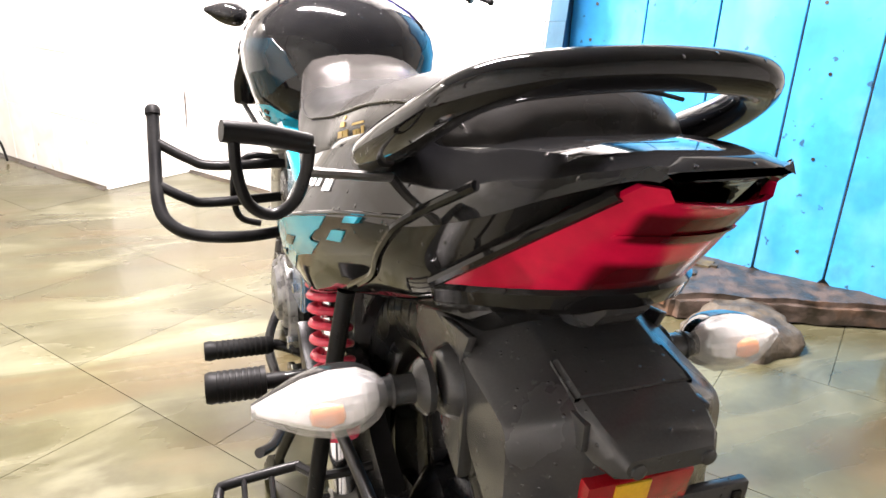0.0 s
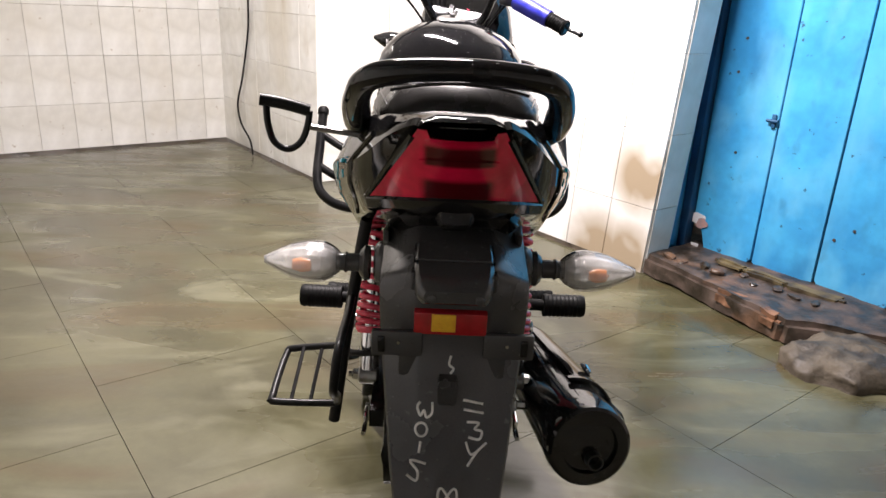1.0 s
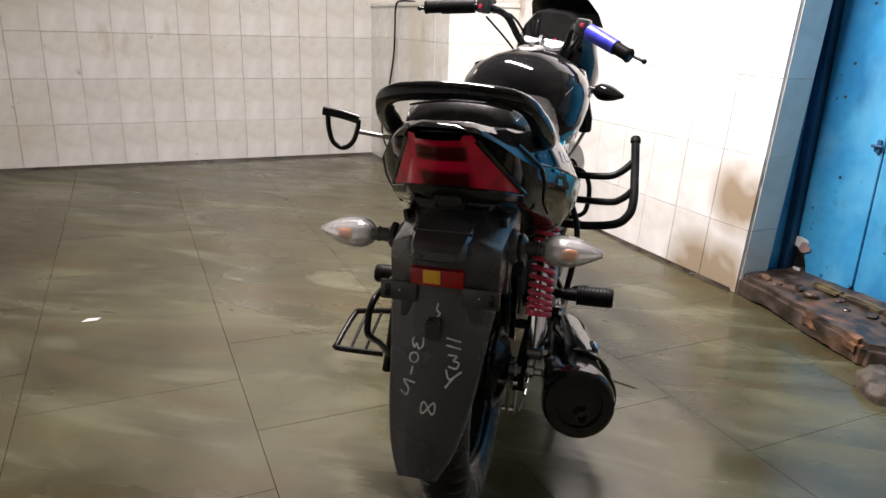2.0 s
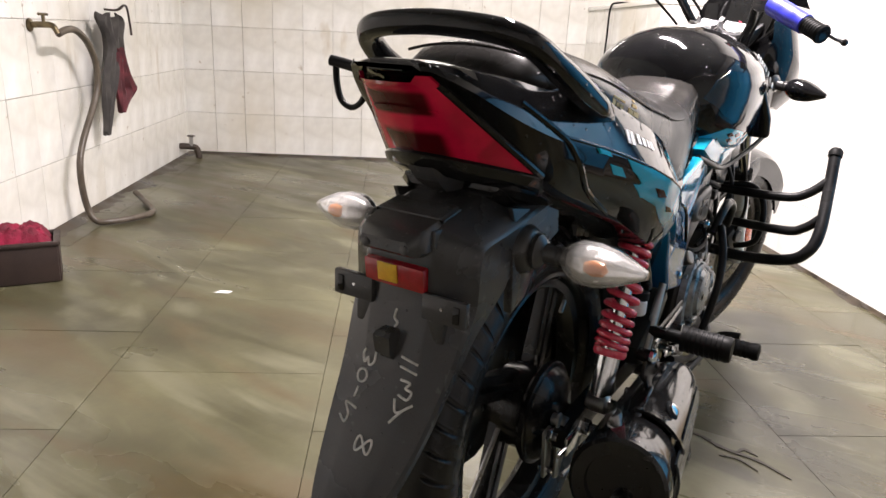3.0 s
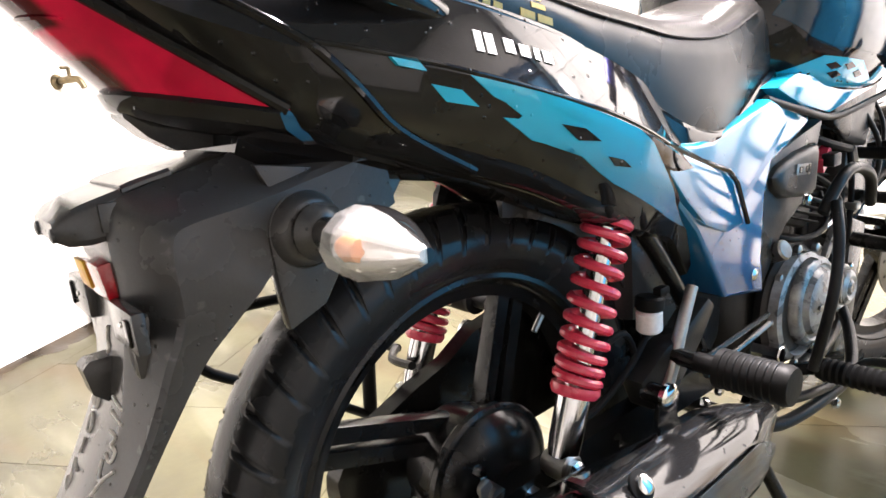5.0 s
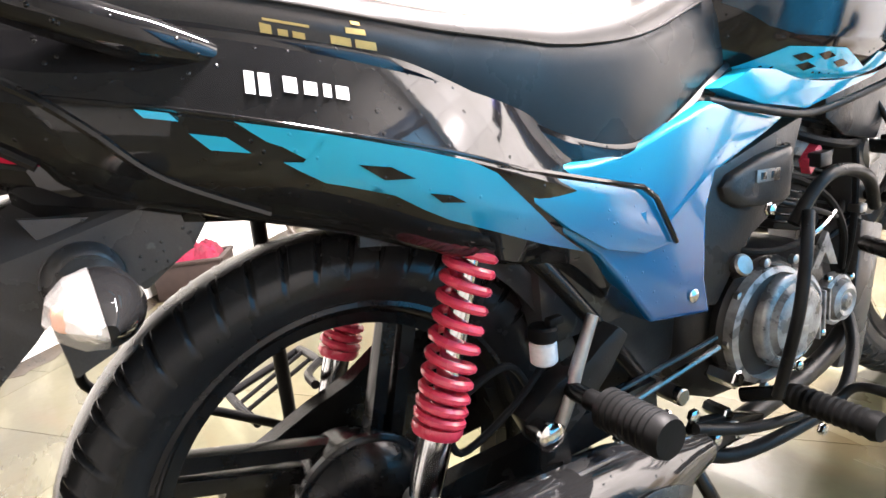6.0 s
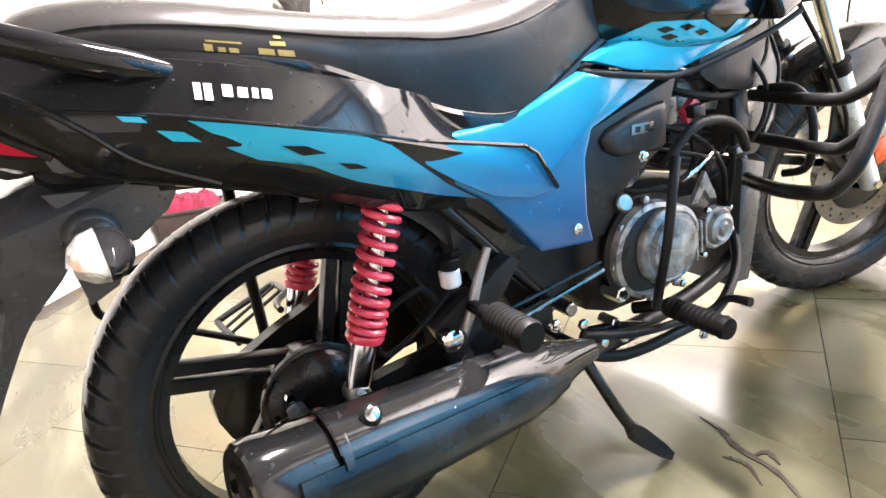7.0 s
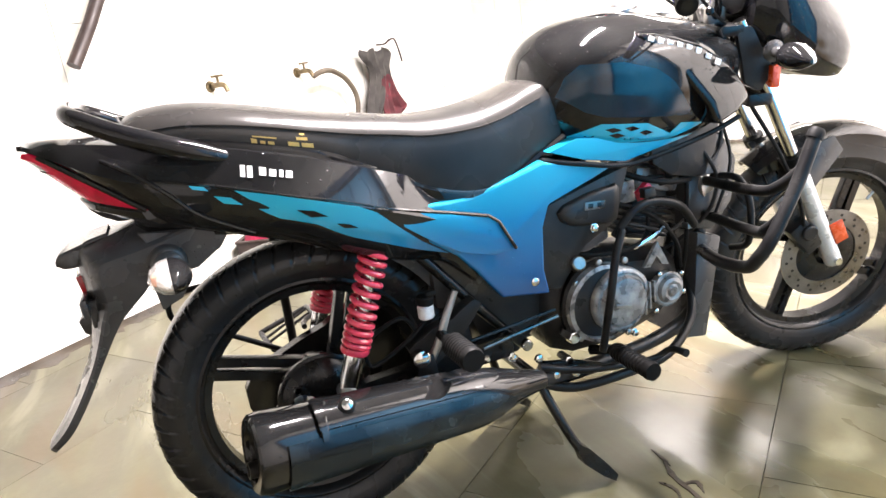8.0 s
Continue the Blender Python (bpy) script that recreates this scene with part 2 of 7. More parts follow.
M_SILVER = material("silver_painted_alloy", (0.72, 0.72, 0.71), 0.34, 0.35, (0.60, 0.60, 0.59), 18, 0.4, 240, 0.06)
M_DISC = material("worn_disc_steel", (0.26, 0.25, 0.24), 0.34, 1, (0.16, 0.155, 0.15), 18, 0.5, 200, 0.08)
M_CHROME = material("chrome", (0.78, 0.78, 0.79), 0.12, 1, (0.6, 0.6, 0.6), 20, 0.4, 200, 0.02, rough_var=0.06)
M_STEEL = material("dull_steel", (0.45, 0.45, 0.44), 0.38, 1, (0.28, 0.27, 0.26), 18, 0.5, 200, 0.1)
M_ALLOY = material("cast_alloy_grey", (0.40, 0.40, 0.40), 0.32, 0.4, (0.15, 0.15, 0.152), 34, 0.5, 300, 0.25, rough_var=0.14)
M_ENGINE = material("black_engine_metal", (0.014, 0.014, 0.015), 0.36, 0.2, (0.028, 0.027, 0.026), 14, 0.5, 300, 0.2)
M_SPRING = material("red_spring_enamel", (0.90, 0.085, 0.15), 0.28, 0, (0.74, 0.05, 0.10), 20, 0.3, 200, 0.02, coat=0.4, rough_var=0.06)


def red_lens():
    """Red lens plastic with soft-edged smoked cells: low in the middle, above, and at the outer corners."""
    m = material("red_lamp_lens", (0.70, 0.008, 0.058), 0.12, 0, (0.50, 0.005, 0.040), 14, 0.3, 90, 0.02, coat=0.0, rough_var=0.05)
    m.node_tree.nodes["Principled BSDF"].inputs["Specular IOR Level"].default_value = 0.3
    nt = m.node_tree
    b = nt.nodes["Principled BSDF"]
    src = b.inputs["Base Color"].links[0].from_socket
    tc, sep = nt.nodes.new("ShaderNodeTexCoord"), nt.nodes.new("ShaderNodeSeparateXYZ")
    nt.links.new(tc.outputs["Object"], sep.inputs[0])
    side = nt.nodes.new("ShaderNodeMath")
    side.operation = "ABSOLUTE"
    nt.links.new(sep.outputs["X"], side.inputs[0])

    def edge(socket, a, c):
        r = nt.nodes.new("ShaderNodeMapRange")
        r.interpolation_type = "SMOOTHSTEP"
        r.inputs["From Min"].default_value, r.inputs["From Max"].default_value = a, c
        nt.links.new(socket, r.inputs["Value"])
        return r.outputs["Result"]

    def both_of(p, q, op="MULTIPLY"):
        n = nt.nodes.new("ShaderNodeMath")
        n.operation = op
        nt.links.new(p, n.inputs[0])
        nt.links.new(q, n.inputs[1])
        return n.outputs[0]

    low = both_of(edge(side.outputs[0], 0.047, 0.033), both_of(edge(sep.outputs["Z"], 0.837, 0.827), edge(sep.outputs["Z"], 0.765, 0.775)))
    high = both_of(edge(side.outputs[0], 0.043, 0.034), both_of(edge(sep.outputs["Z"], 0.849, 0.854), edge(sep.outputs["Z"], 0.880, 0.873)))
    slant = nt.nodes.new("ShaderNodeMath")
    slant.operation = "MULTIPLY_ADD"
    slant.inputs[1].default_value = -0.9
    nt.links.new(sep.outputs["Z"], slant.inputs[0])
    nt.links.new(side.outputs[0], slant.inputs[2])
    corner = both_of(edge(slant.outputs[0], -0.664, -0.658), edge(side.outputs[0], 0.062, 0.066))
    half = nt.nodes.new("ShaderNodeMath")
    half.operation = "MULTIPLY"
    half.inputs[1].default_value = 0.28
    nt.links.new(corner, half.inputs[0])
    k = both_of(both_of(low, high, "MAXIMUM"), half.outputs[0], "MAXIMUM")
    mix = nt.nodes.new("ShaderNodeMix")
    mix.data_type = "RGBA"
    mix.inputs["B"].default_value = (0.07, 0.002, 0.005, 1)
    nt.links.new(k, mix.inputs["Factor"])
    nt.links.new(src, mix.inputs["A"])
    nt.links.new(mix.outputs["Result"], b.inputs["Base Color"])
    return m


M_REDLENS = red_lens()
M_REFLECT = material("red_reflector", (0.40, 0.006, 0.014), 0.2, 0, (0.30, 0.004, 0.01), 60, 0.5, 500, 0.25, coat=0.8, rough_var=0.05)
M_AMBER = material("amber_plastic", (0.80, 0.36, 0.16), 0.2, 0, (0.7, 0.26, 0.10), 40, 0.4, 200, 0.05, coat=0.5)
M_ORANGE = material("orange_reflector", (0.75, 0.10, 0.02), 0.25, 0, (0.6, 0.06, 0.01), 60, 0.4, 400, 0.2, coat=0.5)
M_YELLOW = material("yellow_sticker", (0.80, 0.50, 0.03), 0.5, 0, (0.7, 0.36, 0.02), 60, 0.5, 300, 0.05)
M_SILVERREF = material("faceted_silver_reflector", (0.97, 0.96, 0.95), 0.16, 0.6, (0.88, 0.87, 0.85), 60, 0.5, 120, 0.5, rough_var=0.12, distance=0.004)
M_WHITE = material("white_sticker", (0.82, 0.82, 0.82), 0.4, 0, None, 30, 0.2, 200, 0.02)
M_PATCH = material("faded_pink_patch", (0.50, 0.30, 0.26), 0.7, 0, (0.36, 0.26, 0.26), 40, 0.6, 200, 0.1)
M_CHALK = material("white_chalk", (0.75, 0.74, 0.72), 0.9, 0, (0.5, 0.5, 0.48), 90, 0.6, 500, 0.3)
M_GOLD = material("gold_print", (0.60, 0.42, 0.13), 0.45, 0.2, None, 40, 0.3, 200, 0.02)
M_GRIPBLUE = material("blue_grip_cover", (0.035, 0.04, 0.55), 0.4, 0, (0.02, 0.025, 0.4), 30, 0.4, 200, 0.1)
M_HOSE = material("brown_garden_hose", (0.115, 0.095, 0.07), 0.45, 0, (0.07, 0.055, 0.04), 15, 0.5, 150, 0.1)
M_CLOTH = material("dark_grey_rag", (0.07, 0.065, 0.06), 0.9, 0, (0.035, 0.032, 0.03), 14, 0.5, 300, 0.4)
M_CLOTHRED = material("maroon_rag", (0.16, 0.035, 0.045), 0.9, 0, (0.08, 0.02, 0.025), 14, 0.5, 300, 0.4)
M_CRATE = material("dark_plastic_crate", (0.024, 0.015, 0.013), 0.5, 0, (0.04, 0.026, 0.022), 10, 0.5, 150, 0.1)
M_PINK = material("crimson_cloth", (0.27, 0.012, 0.045), 0.85, 0, (0.12, 0.006, 0.02), 16, 0.6, 200, 0.6, distance=0.006)
M_BRASS = material("tarnished_brass_tap", (0.24, 0.19, 0.11), 0.4, 0.9, (0.10, 0.08, 0.05), 25, 0.5, 200, 0.1)
M_GLOSS = material("gloss_black_exhaust", (0.009, 0.009, 0.0095), 0.08, 0.0, (0.014, 0.014, 0.014), 9, 0.4, 45, 0.06, coat=0.0, rough_var=0.05)
# the shield's blue tint paints in a reflection on gloss black
M_SHIELD = material("heat_shield_blue_sheen", (0.022, 0.034, 0.042), 0.2, 0.35, (0.010, 0.014, 0.018), 12, 0.5, 200, 0.05, coat=0.0, rough_var=0.1)


for m, level in ((M_BLACK, 0.36), (M_PLASTIC, 0.46), (M_VINYL, 0.34), (M_RUBBER, 0.25), (M_TYRE, 0.6), (M_METALBLACK, 0.36), (M_BAR, 0.22), (M_ENGINE, 0.36), (M_GLOSS, 0.34)):
    m.node_tree.nodes["Principled BSDF"].inputs["Specular IOR Level"].default_value = level


def blue_fade():
    """Blue film that fades from sky blue above, lightened for reflections, to royal blue below."""
    m = material("fading_blue_film_lit_top", (0.02, 0.25, 0.55), 0.14, 0, (0.02, 0.22, 0.5), 10, 0.3, 200, 0.01, coat=0.45, rough_var=0.05)
    nt = m.node_tree
    b = nt.nodes["Principled BSDF"]
    tc = nt.nodes.new("ShaderNodeTexCoord")
    sep = nt.nodes.new("ShaderNodeSeparateXYZ")
    nt.links.new(tc.outputs["Object"], sep.inputs[0])
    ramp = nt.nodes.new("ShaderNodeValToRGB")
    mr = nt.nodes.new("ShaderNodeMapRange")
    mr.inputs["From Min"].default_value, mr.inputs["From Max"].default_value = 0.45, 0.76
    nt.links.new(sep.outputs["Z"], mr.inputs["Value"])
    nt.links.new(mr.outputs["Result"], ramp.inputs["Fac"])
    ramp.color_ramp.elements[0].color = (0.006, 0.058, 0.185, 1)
    # top of the fade, brightened to paint in the white wall's reflection
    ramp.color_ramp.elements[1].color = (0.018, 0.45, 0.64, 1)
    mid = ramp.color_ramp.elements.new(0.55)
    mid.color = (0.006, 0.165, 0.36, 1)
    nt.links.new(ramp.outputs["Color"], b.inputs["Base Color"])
    return m


M_GRIME = material("wet_grime", (0.055, 0.040, 0.024), 0.35, 0, (0.022, 0.016, 0.010), 9, 0.6, 60, 0.4, rough_var=0.15)

M_BLUE = blue_fade()
M_LEAF = material("rotten_wet_leaf", (0.030, 0.022, 0.013), 0.4, 0, (0.014, 0.010, 0.006), 40, 0.6, 120, 0.5, rough_var=0.15)


def drops(m, scale=110.0, size=0.2, height=0.0012, splash=0.12):
    """Scattered water drops that stand proud, and a few pale dried splashes."""
    nt = m.node_tree
    b = nt.nodes["Principled BSDF"]
    tc = next(n for n in nt.nodes if n.type == "TEX_COORD")
    cell = nt.nodes.new("ShaderNodeTexVoronoi")
    cell.inputs["Scale"].default_value = scale
    nt.links.new(tc.outputs["Object"], cell.inputs["Vector"])
    bead = nt.nodes.new("ShaderNodeMapRange")
    bead.interpolation_type = "SMOOTHSTEP"
    bead.inputs["From Min"].default_value, bead.inputs["From Max"].default_value = size, size * 0.3
    nt.links.new(cell.outputs["Distance"], bead.inputs["Value"])
    pick = nt.nodes.new("ShaderNodeMath")
    pick.operation = "GREATER_THAN"
    pick.inputs[1].default_value = 0.62
    split = nt.nodes.new("ShaderNodeSeparateColor")
    nt.links.new(cell.outputs["Color"], split.inputs[0])
    nt.links.new(split.outputs[0], pick.inputs[0])
    few = nt.nodes.new("ShaderNodeMath")
    few.operation = "MULTIPLY"
    nt.links.new(bead.outputs["Result"], few.inputs[0])
    nt.links.new(pick.outputs[0], few.inputs[1])
    bump = nt.nodes.new("ShaderNodeBump")
    bump.inputs["Strength"].default_value, bump.inputs["Distance"].default_value = 0.8, height
    nt.links.new(few.outputs[0], bump.inputs["Height"])
    if b.inputs["Normal"].links:
        nt.links.new(b.inputs["Normal"].links[0].from_socket, bump.inputs["Normal"])
    nt.links.new(bump.outputs["Normal"], b.inputs["Normal"])
    if splash:
        fleck = nt.nodes.new("ShaderNodeTexNoise")
        fleck.inputs["Scale"].default_value, fleck.inputs["Detail"].default_value = 75, 5
        nt.links.new(tc.outputs["Object"], fleck.inputs["Vector"])
        f = nt.nodes.new("ShaderNodeMapRange")
        f.inputs["From Min"].default_value, f.inputs["From Max"].default_value, f.inputs["To Max"].default_value = 0.66, 0.74, splash
        nt.links.new(fleck.outputs["Fac"], f.inputs["Value"])
        mix = nt.nodes.new("ShaderNodeMix")
        mix.data_type = "RGBA"
        mix.inputs["B"].default_value = (0.42, 0.41, 0.39, 1)
        nt.links.new(f.outputs["Result"], mix.inputs["Factor"])
        nt.links.new(b.inputs["Base Color"].links[0].from_socket, mix.inputs["A"])
        nt.links.new(mix.outputs["Result"], b.inputs["Base Color"])


drops(M_PLASTIC, 120, 0.2, 0.001, 0.12)
drops(M_BLACK, 100, 0.2, 0.0011, 0.0)
drops(M_BAR, 130, 0.22, 0.0010, 0.0)
for m, level in ((M_BAR, 0.16), (M_RUBBER, 0.08), (M_METALBLACK, 0.32), (M_VINYL, 0.24), (M_TYRE, 0.3), (M_BLACK, 0.38), (M_GLOSS, 0.5)):
    m.node_tree.nodes["Principled BSDF"].inputs["Specular IOR Level"].default_value = level
drops(M_GLOSS, 110, 0.2, 0.0008, 0.04)
drops(M_BLUE, 100, 0.18, 0.0009, 0.0)
M_TEAL = material("dark_blue_film_gloss", (0.003, 0.030, 0.052), 0.12, 0, (0.002, 0.020, 0.036), 8, 0.4, 200, 0.01, coat=0.0, rough_var=0.05)
M_DIAL = material("grey_dial", (0.32, 0.33, 0.34), 0.3, 0.2, (0.12, 0.12, 0.13), 40, 0.5, 200, 0.02, coat=0.8)


def clear_lens():
    """Thin clear plastic: mostly see-through, a little milky, with a sheen."""
    m = bpy.data.materials.new("clear_lens")
    m.use_nodes = True
    nt = m.node_tree
    nt.nodes.remove(nt.nodes["Principled BSDF"])
    t, g, mix = nt.nodes.new("ShaderNodeBsdfTransparent"), nt.nodes.new("ShaderNodeBsdfGlossy"), nt.nodes.new("ShaderNodeMixShader")
    t.inputs[0].default_value = (0.95, 0.95, 0.95, 1)
    g.inputs["Roughness"].default_value = 0.06
    mix.inputs[0].default_value = 0.14
    milk, frost = nt.nodes.new("ShaderNodeBsdfDiffuse"), nt.nodes.new("ShaderNodeMixShader")
    milk.inputs[0].default_value = (0.95, 0.94, 0.92, 1)
    frost.inputs[0].default_value = 0.25
    nt.links.new(t.outputs[0], frost.inputs[1])
    nt.links.new(milk.outputs[0], frost.inputs[2])
    nt.links.new(frost.outputs[0], mix.inputs[1])
    nt.links.new(g.outputs[0], mix.inputs[2])
    nt.links.new(mix.outputs[0], nt.nodes["Material Output"].inputs["Surface"])
    return m


M_CLEAR = clear_lens()


def glow(name, colour, strength):
    m = bpy.data.materials.new(name)
    m.use_nodes = True
    b = m.node_tree.nodes["Principled BSDF"]
    b.inputs["Base Color"].default_value = (0.9, 0.9, 0.9, 1)
    b.inputs["Emission Color"].default_value = (*colour, 1)
    b.inputs["Emission Strength"].default_value = strength
    return m


M_GLOW = glow("lit_tube", (1.0, 0.98, 0.93), 9.0)


# ---- shaping helpers ----
def part(name, bm, mat, parent=None, label="", smooth=True):
    """Links a bmesh as one mesh object; shapes are given in the world's metres."""
    me = bpy.data.meshes.new(name)
    if not isinstance(bm, bpy.types.Mesh):
        bmesh.ops.recalc_face_normals(bm, faces=bm.faces[:])
        bm.to_mesh(me)
        bm.free()
    else:
        me = bm
    if mat and not me.materials:
        me.materials.append(mat)
    if smooth:
        me.shade_smooth()
        me.set_sharp_from_angle(angle=radians(38))
    ob = new(name, me)
    if parent:
        ob.parent = parent
        if parent.type == "EMPTY":
            ob.matrix_parent_inverse = parent.matrix_basis.inverted()
    if label:
        tagged(ob, label)
    return ob


def thing(name, at, label, category, group="", kind="", m=None):
    ob = new(name)
    ob.empty_display_size = 0.1
    ob.matrix_basis = m if m is not None else Matrix.Translation(at)
    return tagged(ob, label, category, group, kind)


def merge(*bms):
    out = bmesh.new()
    for b in bms:
        me = bpy.data.meshes.new("tmp")
        b.to_mesh(me)
        b.free()
        out.from_mesh(me)
        bpy.data.meshes.remove(me)
    return out


def moved(bm, m):
    bmesh.ops.transform(bm, matrix=m, verts=bm.verts[:])
    return bm


def mirrored(bm):
    """A copy with x turned over."""
    out = bm.copy()
    bmesh.ops.transform(out, matrix=Matrix.Diagonal((-1, 1, 1, 1)), verts=out.verts[:])
    bmesh.ops.reverse_faces(out, faces=out.faces[:])
    return out


def box(c, s, bevel=0.003, m=None, seg=2):
    bm = bmesh.new()
    bmesh.ops.create_cube(bm, size=1)
    bmesh.ops.scale(bm, vec=s, verts=bm.verts[:])
    if bevel:
        bmesh.ops.bevel(bm, geom=bm.edges[:], offset=min(bevel, min(s) * 0.45), segments=seg, affect="EDGES", profile=0.6)
    if m is not None:
        bmesh.ops.transform(bm, matrix=m, verts=bm.verts[:])
    bmesh.ops.translate(bm, vec=c, verts=bm.verts[:])
    return bm


def curve_points(pts, n=6, closed=False):
    """Points along a smooth line through pts."""
    P = [Vector(p) for p in pts]
    out, k = [], len(P)
    last = k if closed else k - 1
    for i in range(last):
        if closed:
            a, b, c, d = P[(i - 1) % k], P[i], P[(i + 1) % k], P[(i + 2) % k]
        else:
            a, b, c, d = P[max(i - 1, 0)], P[i], P[i + 1], P[min(i + 2, k - 1)]
        for j in range(n):
            t = j / n
            out.append(0.5 * ((2 * b) + (c - a) * t + (2 * a - 5 * b + 4 * c - d) * t * t + (3 * b - a - 3 * c + d) * t ** 3))
    if not closed:
        out.append(P[-1])
    return out


def tube(pts, r, n=6, sides=12, closed=False, smooth=True, flat=1.0):
    """A round bar along pts; r: one radius or one for each point."""
    P = curve_points(pts, n, closed) if smooth else [Vector(p) for p in pts]
    k = len(P)
    if isinstance(r, (int, float)):
        R = [r] * k
    else:
        R = [float(np.interp(i / (k - 1) * (len(r) - 1), range(len(r)), r)) for i in range(k)]
    bm = bmesh.new()
    rings, up = [], None
    for i, p in enumerate(P):
        if closed:
            d = (P[(i + 1) % k] - P[i - 1]).normalized()
        else:
            d = (P[min(i + 1, k - 1)] - P[max(i - 1, 0)]).normalized()
        if up is None:
            up = Vector((0, 0, 1)) if abs(d.z) < 0.9 else Vector((1, 0, 0))
        side = d.cross(up).normalized()
        up = side.cross(d).normalized()
        rings.append([bm.verts.new(p + R[i] * (math.cos(a) * side + flat * math.sin(a) * up)) for a in [2 * math.pi * j / sides for j in range(sides)]])
    m = k if closed else k - 1
    for i in range(m):
        A, B = rings[i], rings[(i + 1) % k]
        for j in range(sides):
            bm.faces.new((A[j], A[(j + 1) % sides], B[(j + 1) % sides], B[j]))
    if not closed:
        bm.faces.new(rings[0][::-1])
        bm.faces.new(rings[-1])
    return bm


def lathe(profile, centre, axis=(1, 0, 0), steps=48):
    """Turns a profile of (along the axis, radius) round the axis through centre."""
    q = Vector((1, 0, 0)).rotation_difference(Vector(axis).normalized())
    bm = bmesh.new()
    rings = []
    for a, r in profile:
        if r < 1e-6:
            rings.append([bm.verts.new(Vector(centre) + q @ Vector((a, 0, 0)))])
        else:
            rings.append([bm.verts.new(Vector(centre) + q @ Vector((a, r * math.cos(t), r * math.sin(t)))) for t in [2 * math.pi * i / steps for i in range(steps)]])
    for A, B in zip(rings, rings[1:]):
        for i in range(steps):
            j = (i + 1) % steps
            if len(A) == 1 and len(B) > 1:
                bm.faces.new((A[0], B[j], B[i]))
            elif len(B) == 1 and len(A) > 1:
                bm.faces.new((A[i], A[j], B[0]))
            elif len(A) > 1:
                bm.faces.new((A[i], A[j], B[j], B[i]))
    return bm


def loft(rings, cap=True):
    bm = bmesh.new()
    V = [[bm.verts.new(p) for p in ring] for ring in rings]
    n = len(rings[0])
    for A, B in zip(V, V[1:]):
        for j in range(n):
            bm.faces.new((A[j], A[(j + 1) % n], B[(j + 1) % n], B[j]))
    if cap:
        bm.faces.new(V[0][::-1])
        bm.faces.new(V[-1])
    return bm


def smooth_rows(rows, n=5):
    """More rows between the given rows of numbers, along a smooth line."""
    A = np.array(rows, float)
    out = []
    for i in range(len(A) - 1):
        a, b, c, d = A[max(i - 1, 0)], A[i], A[i + 1], A[min(i + 2, len(A) - 1)]
        for j in range(n):
            t = j / n
            out.append(0.5 * ((2 * b) + (c - a) * t + (2 * a - 5 * b + 4 * c - d) * t * t + (3 * b - a - 3 * c + d) * t ** 3))
    out.append(A[-1])
    return out


def plate(outline, x0, x1, bevel=0.004, seg=2):
    """A plate with an outline of (y, z), from x0 to x1."""
    bm = bmesh.new()
    f = bm.faces.new([bm.verts.new((x0, y, z)) for y, z in outline])
    r = bmesh.ops.extrude_face_region(bm, geom=[f])
    bmesh.ops.translate(bm, vec=(x1 - x0, 0, 0), verts=[v for v in r["geom"] if isinstance(v, bmesh.types.BMVert)])
    bmesh.ops.recalc_face_normals(bm, faces=bm.faces[:])
    if bevel:
        sharp = [e for e in bm.edges if len(e.link_faces) == 2 and e.calc_face_angle(0) > 0.5]
        bmesh.ops.bevel(bm, geom=sharp, offset=bevel, segments=seg, affect="EDGES", profile=0.6)
    return bm


def cylinder(a, b, r, r2=None, sides=20, bevel=0.0):
    a, b = Vector(a), Vector(b)
    L = (b - a).length
    r2 = r if r2 is None else r2
    e = min(bevel, L * 0.3)
    prof = [(0, 0), (0, r - e), (e, r), (L - e, r2), (L, r2 - e), (L, 0)] if bevel else [(0, 0), (0, r), (L, r2), (L, 0)]
    return lathe(prof, a, b - a, sides)


def shell(bm, outline, side, mat, name, parent, lift=0.0015, cell=0.012, label=""):
    """Film on a body: the outline of (y, z) laid on the surface of bm as seen from the side."""
    from mathutils.bvhtree import BVHTree
    tree = BVHTree.FromBMesh(bm)
    out = bmesh.new()
    f = out.faces.new([out.verts.new((0, y, z)) for y, z in outline])
    bmesh.ops.triangulate(out, faces=[f])
    for _ in range(5):
        long = [e for e in out.edges if e.calc_length() > cell]
        if not long:
            break
        bmesh.ops.subdivide_edges(out, edges=long, cuts=1)
        bmesh.ops.triangulate(out, faces=[g for g in out.faces if len(g.verts) > 3])
    bad = []
    for v in out.verts:
        hit, n, _, _ = tree.ray_cast(Vector((side * 0.6, v.co.y, v.co.z)), Vector((-side, 0, 0)))
        if hit is None:
            bad.append(v)
        else:
            v.co = hit + Vector((side * lift, 0, 0))
    bmesh.ops.delete(out, geom=bad, context="VERTS")
    r = bmesh.ops.extrude_face_region(out, geom=out.faces[:])
    bmesh.ops.translate(out, vec=(-side * lift * 0.8, 0, 0), verts=[v for v in r["geom"] if isinstance(v, bmesh.types.BMVert)])
    return part(name, out, mat, parent, label)

# ---- the room ----
BACK, LEFT, RIGHT, DOOR_U, HIGH = 4.236, -1.73, 1.658, 1.958, 2.75
TANK_U, TANK_V, WALL_END = 1.19, 2.756, 0.785
TW, TH = 0.2135, 0.306


def room_thing(name, bm, mat, label, kind="structure", category="", smooth=False):
    ob = part(name, bm, mat, None, label, smooth)
    ob.matrix_basis = ROOM_M
    return tagged(ob, label, category or "wall", kind=kind)


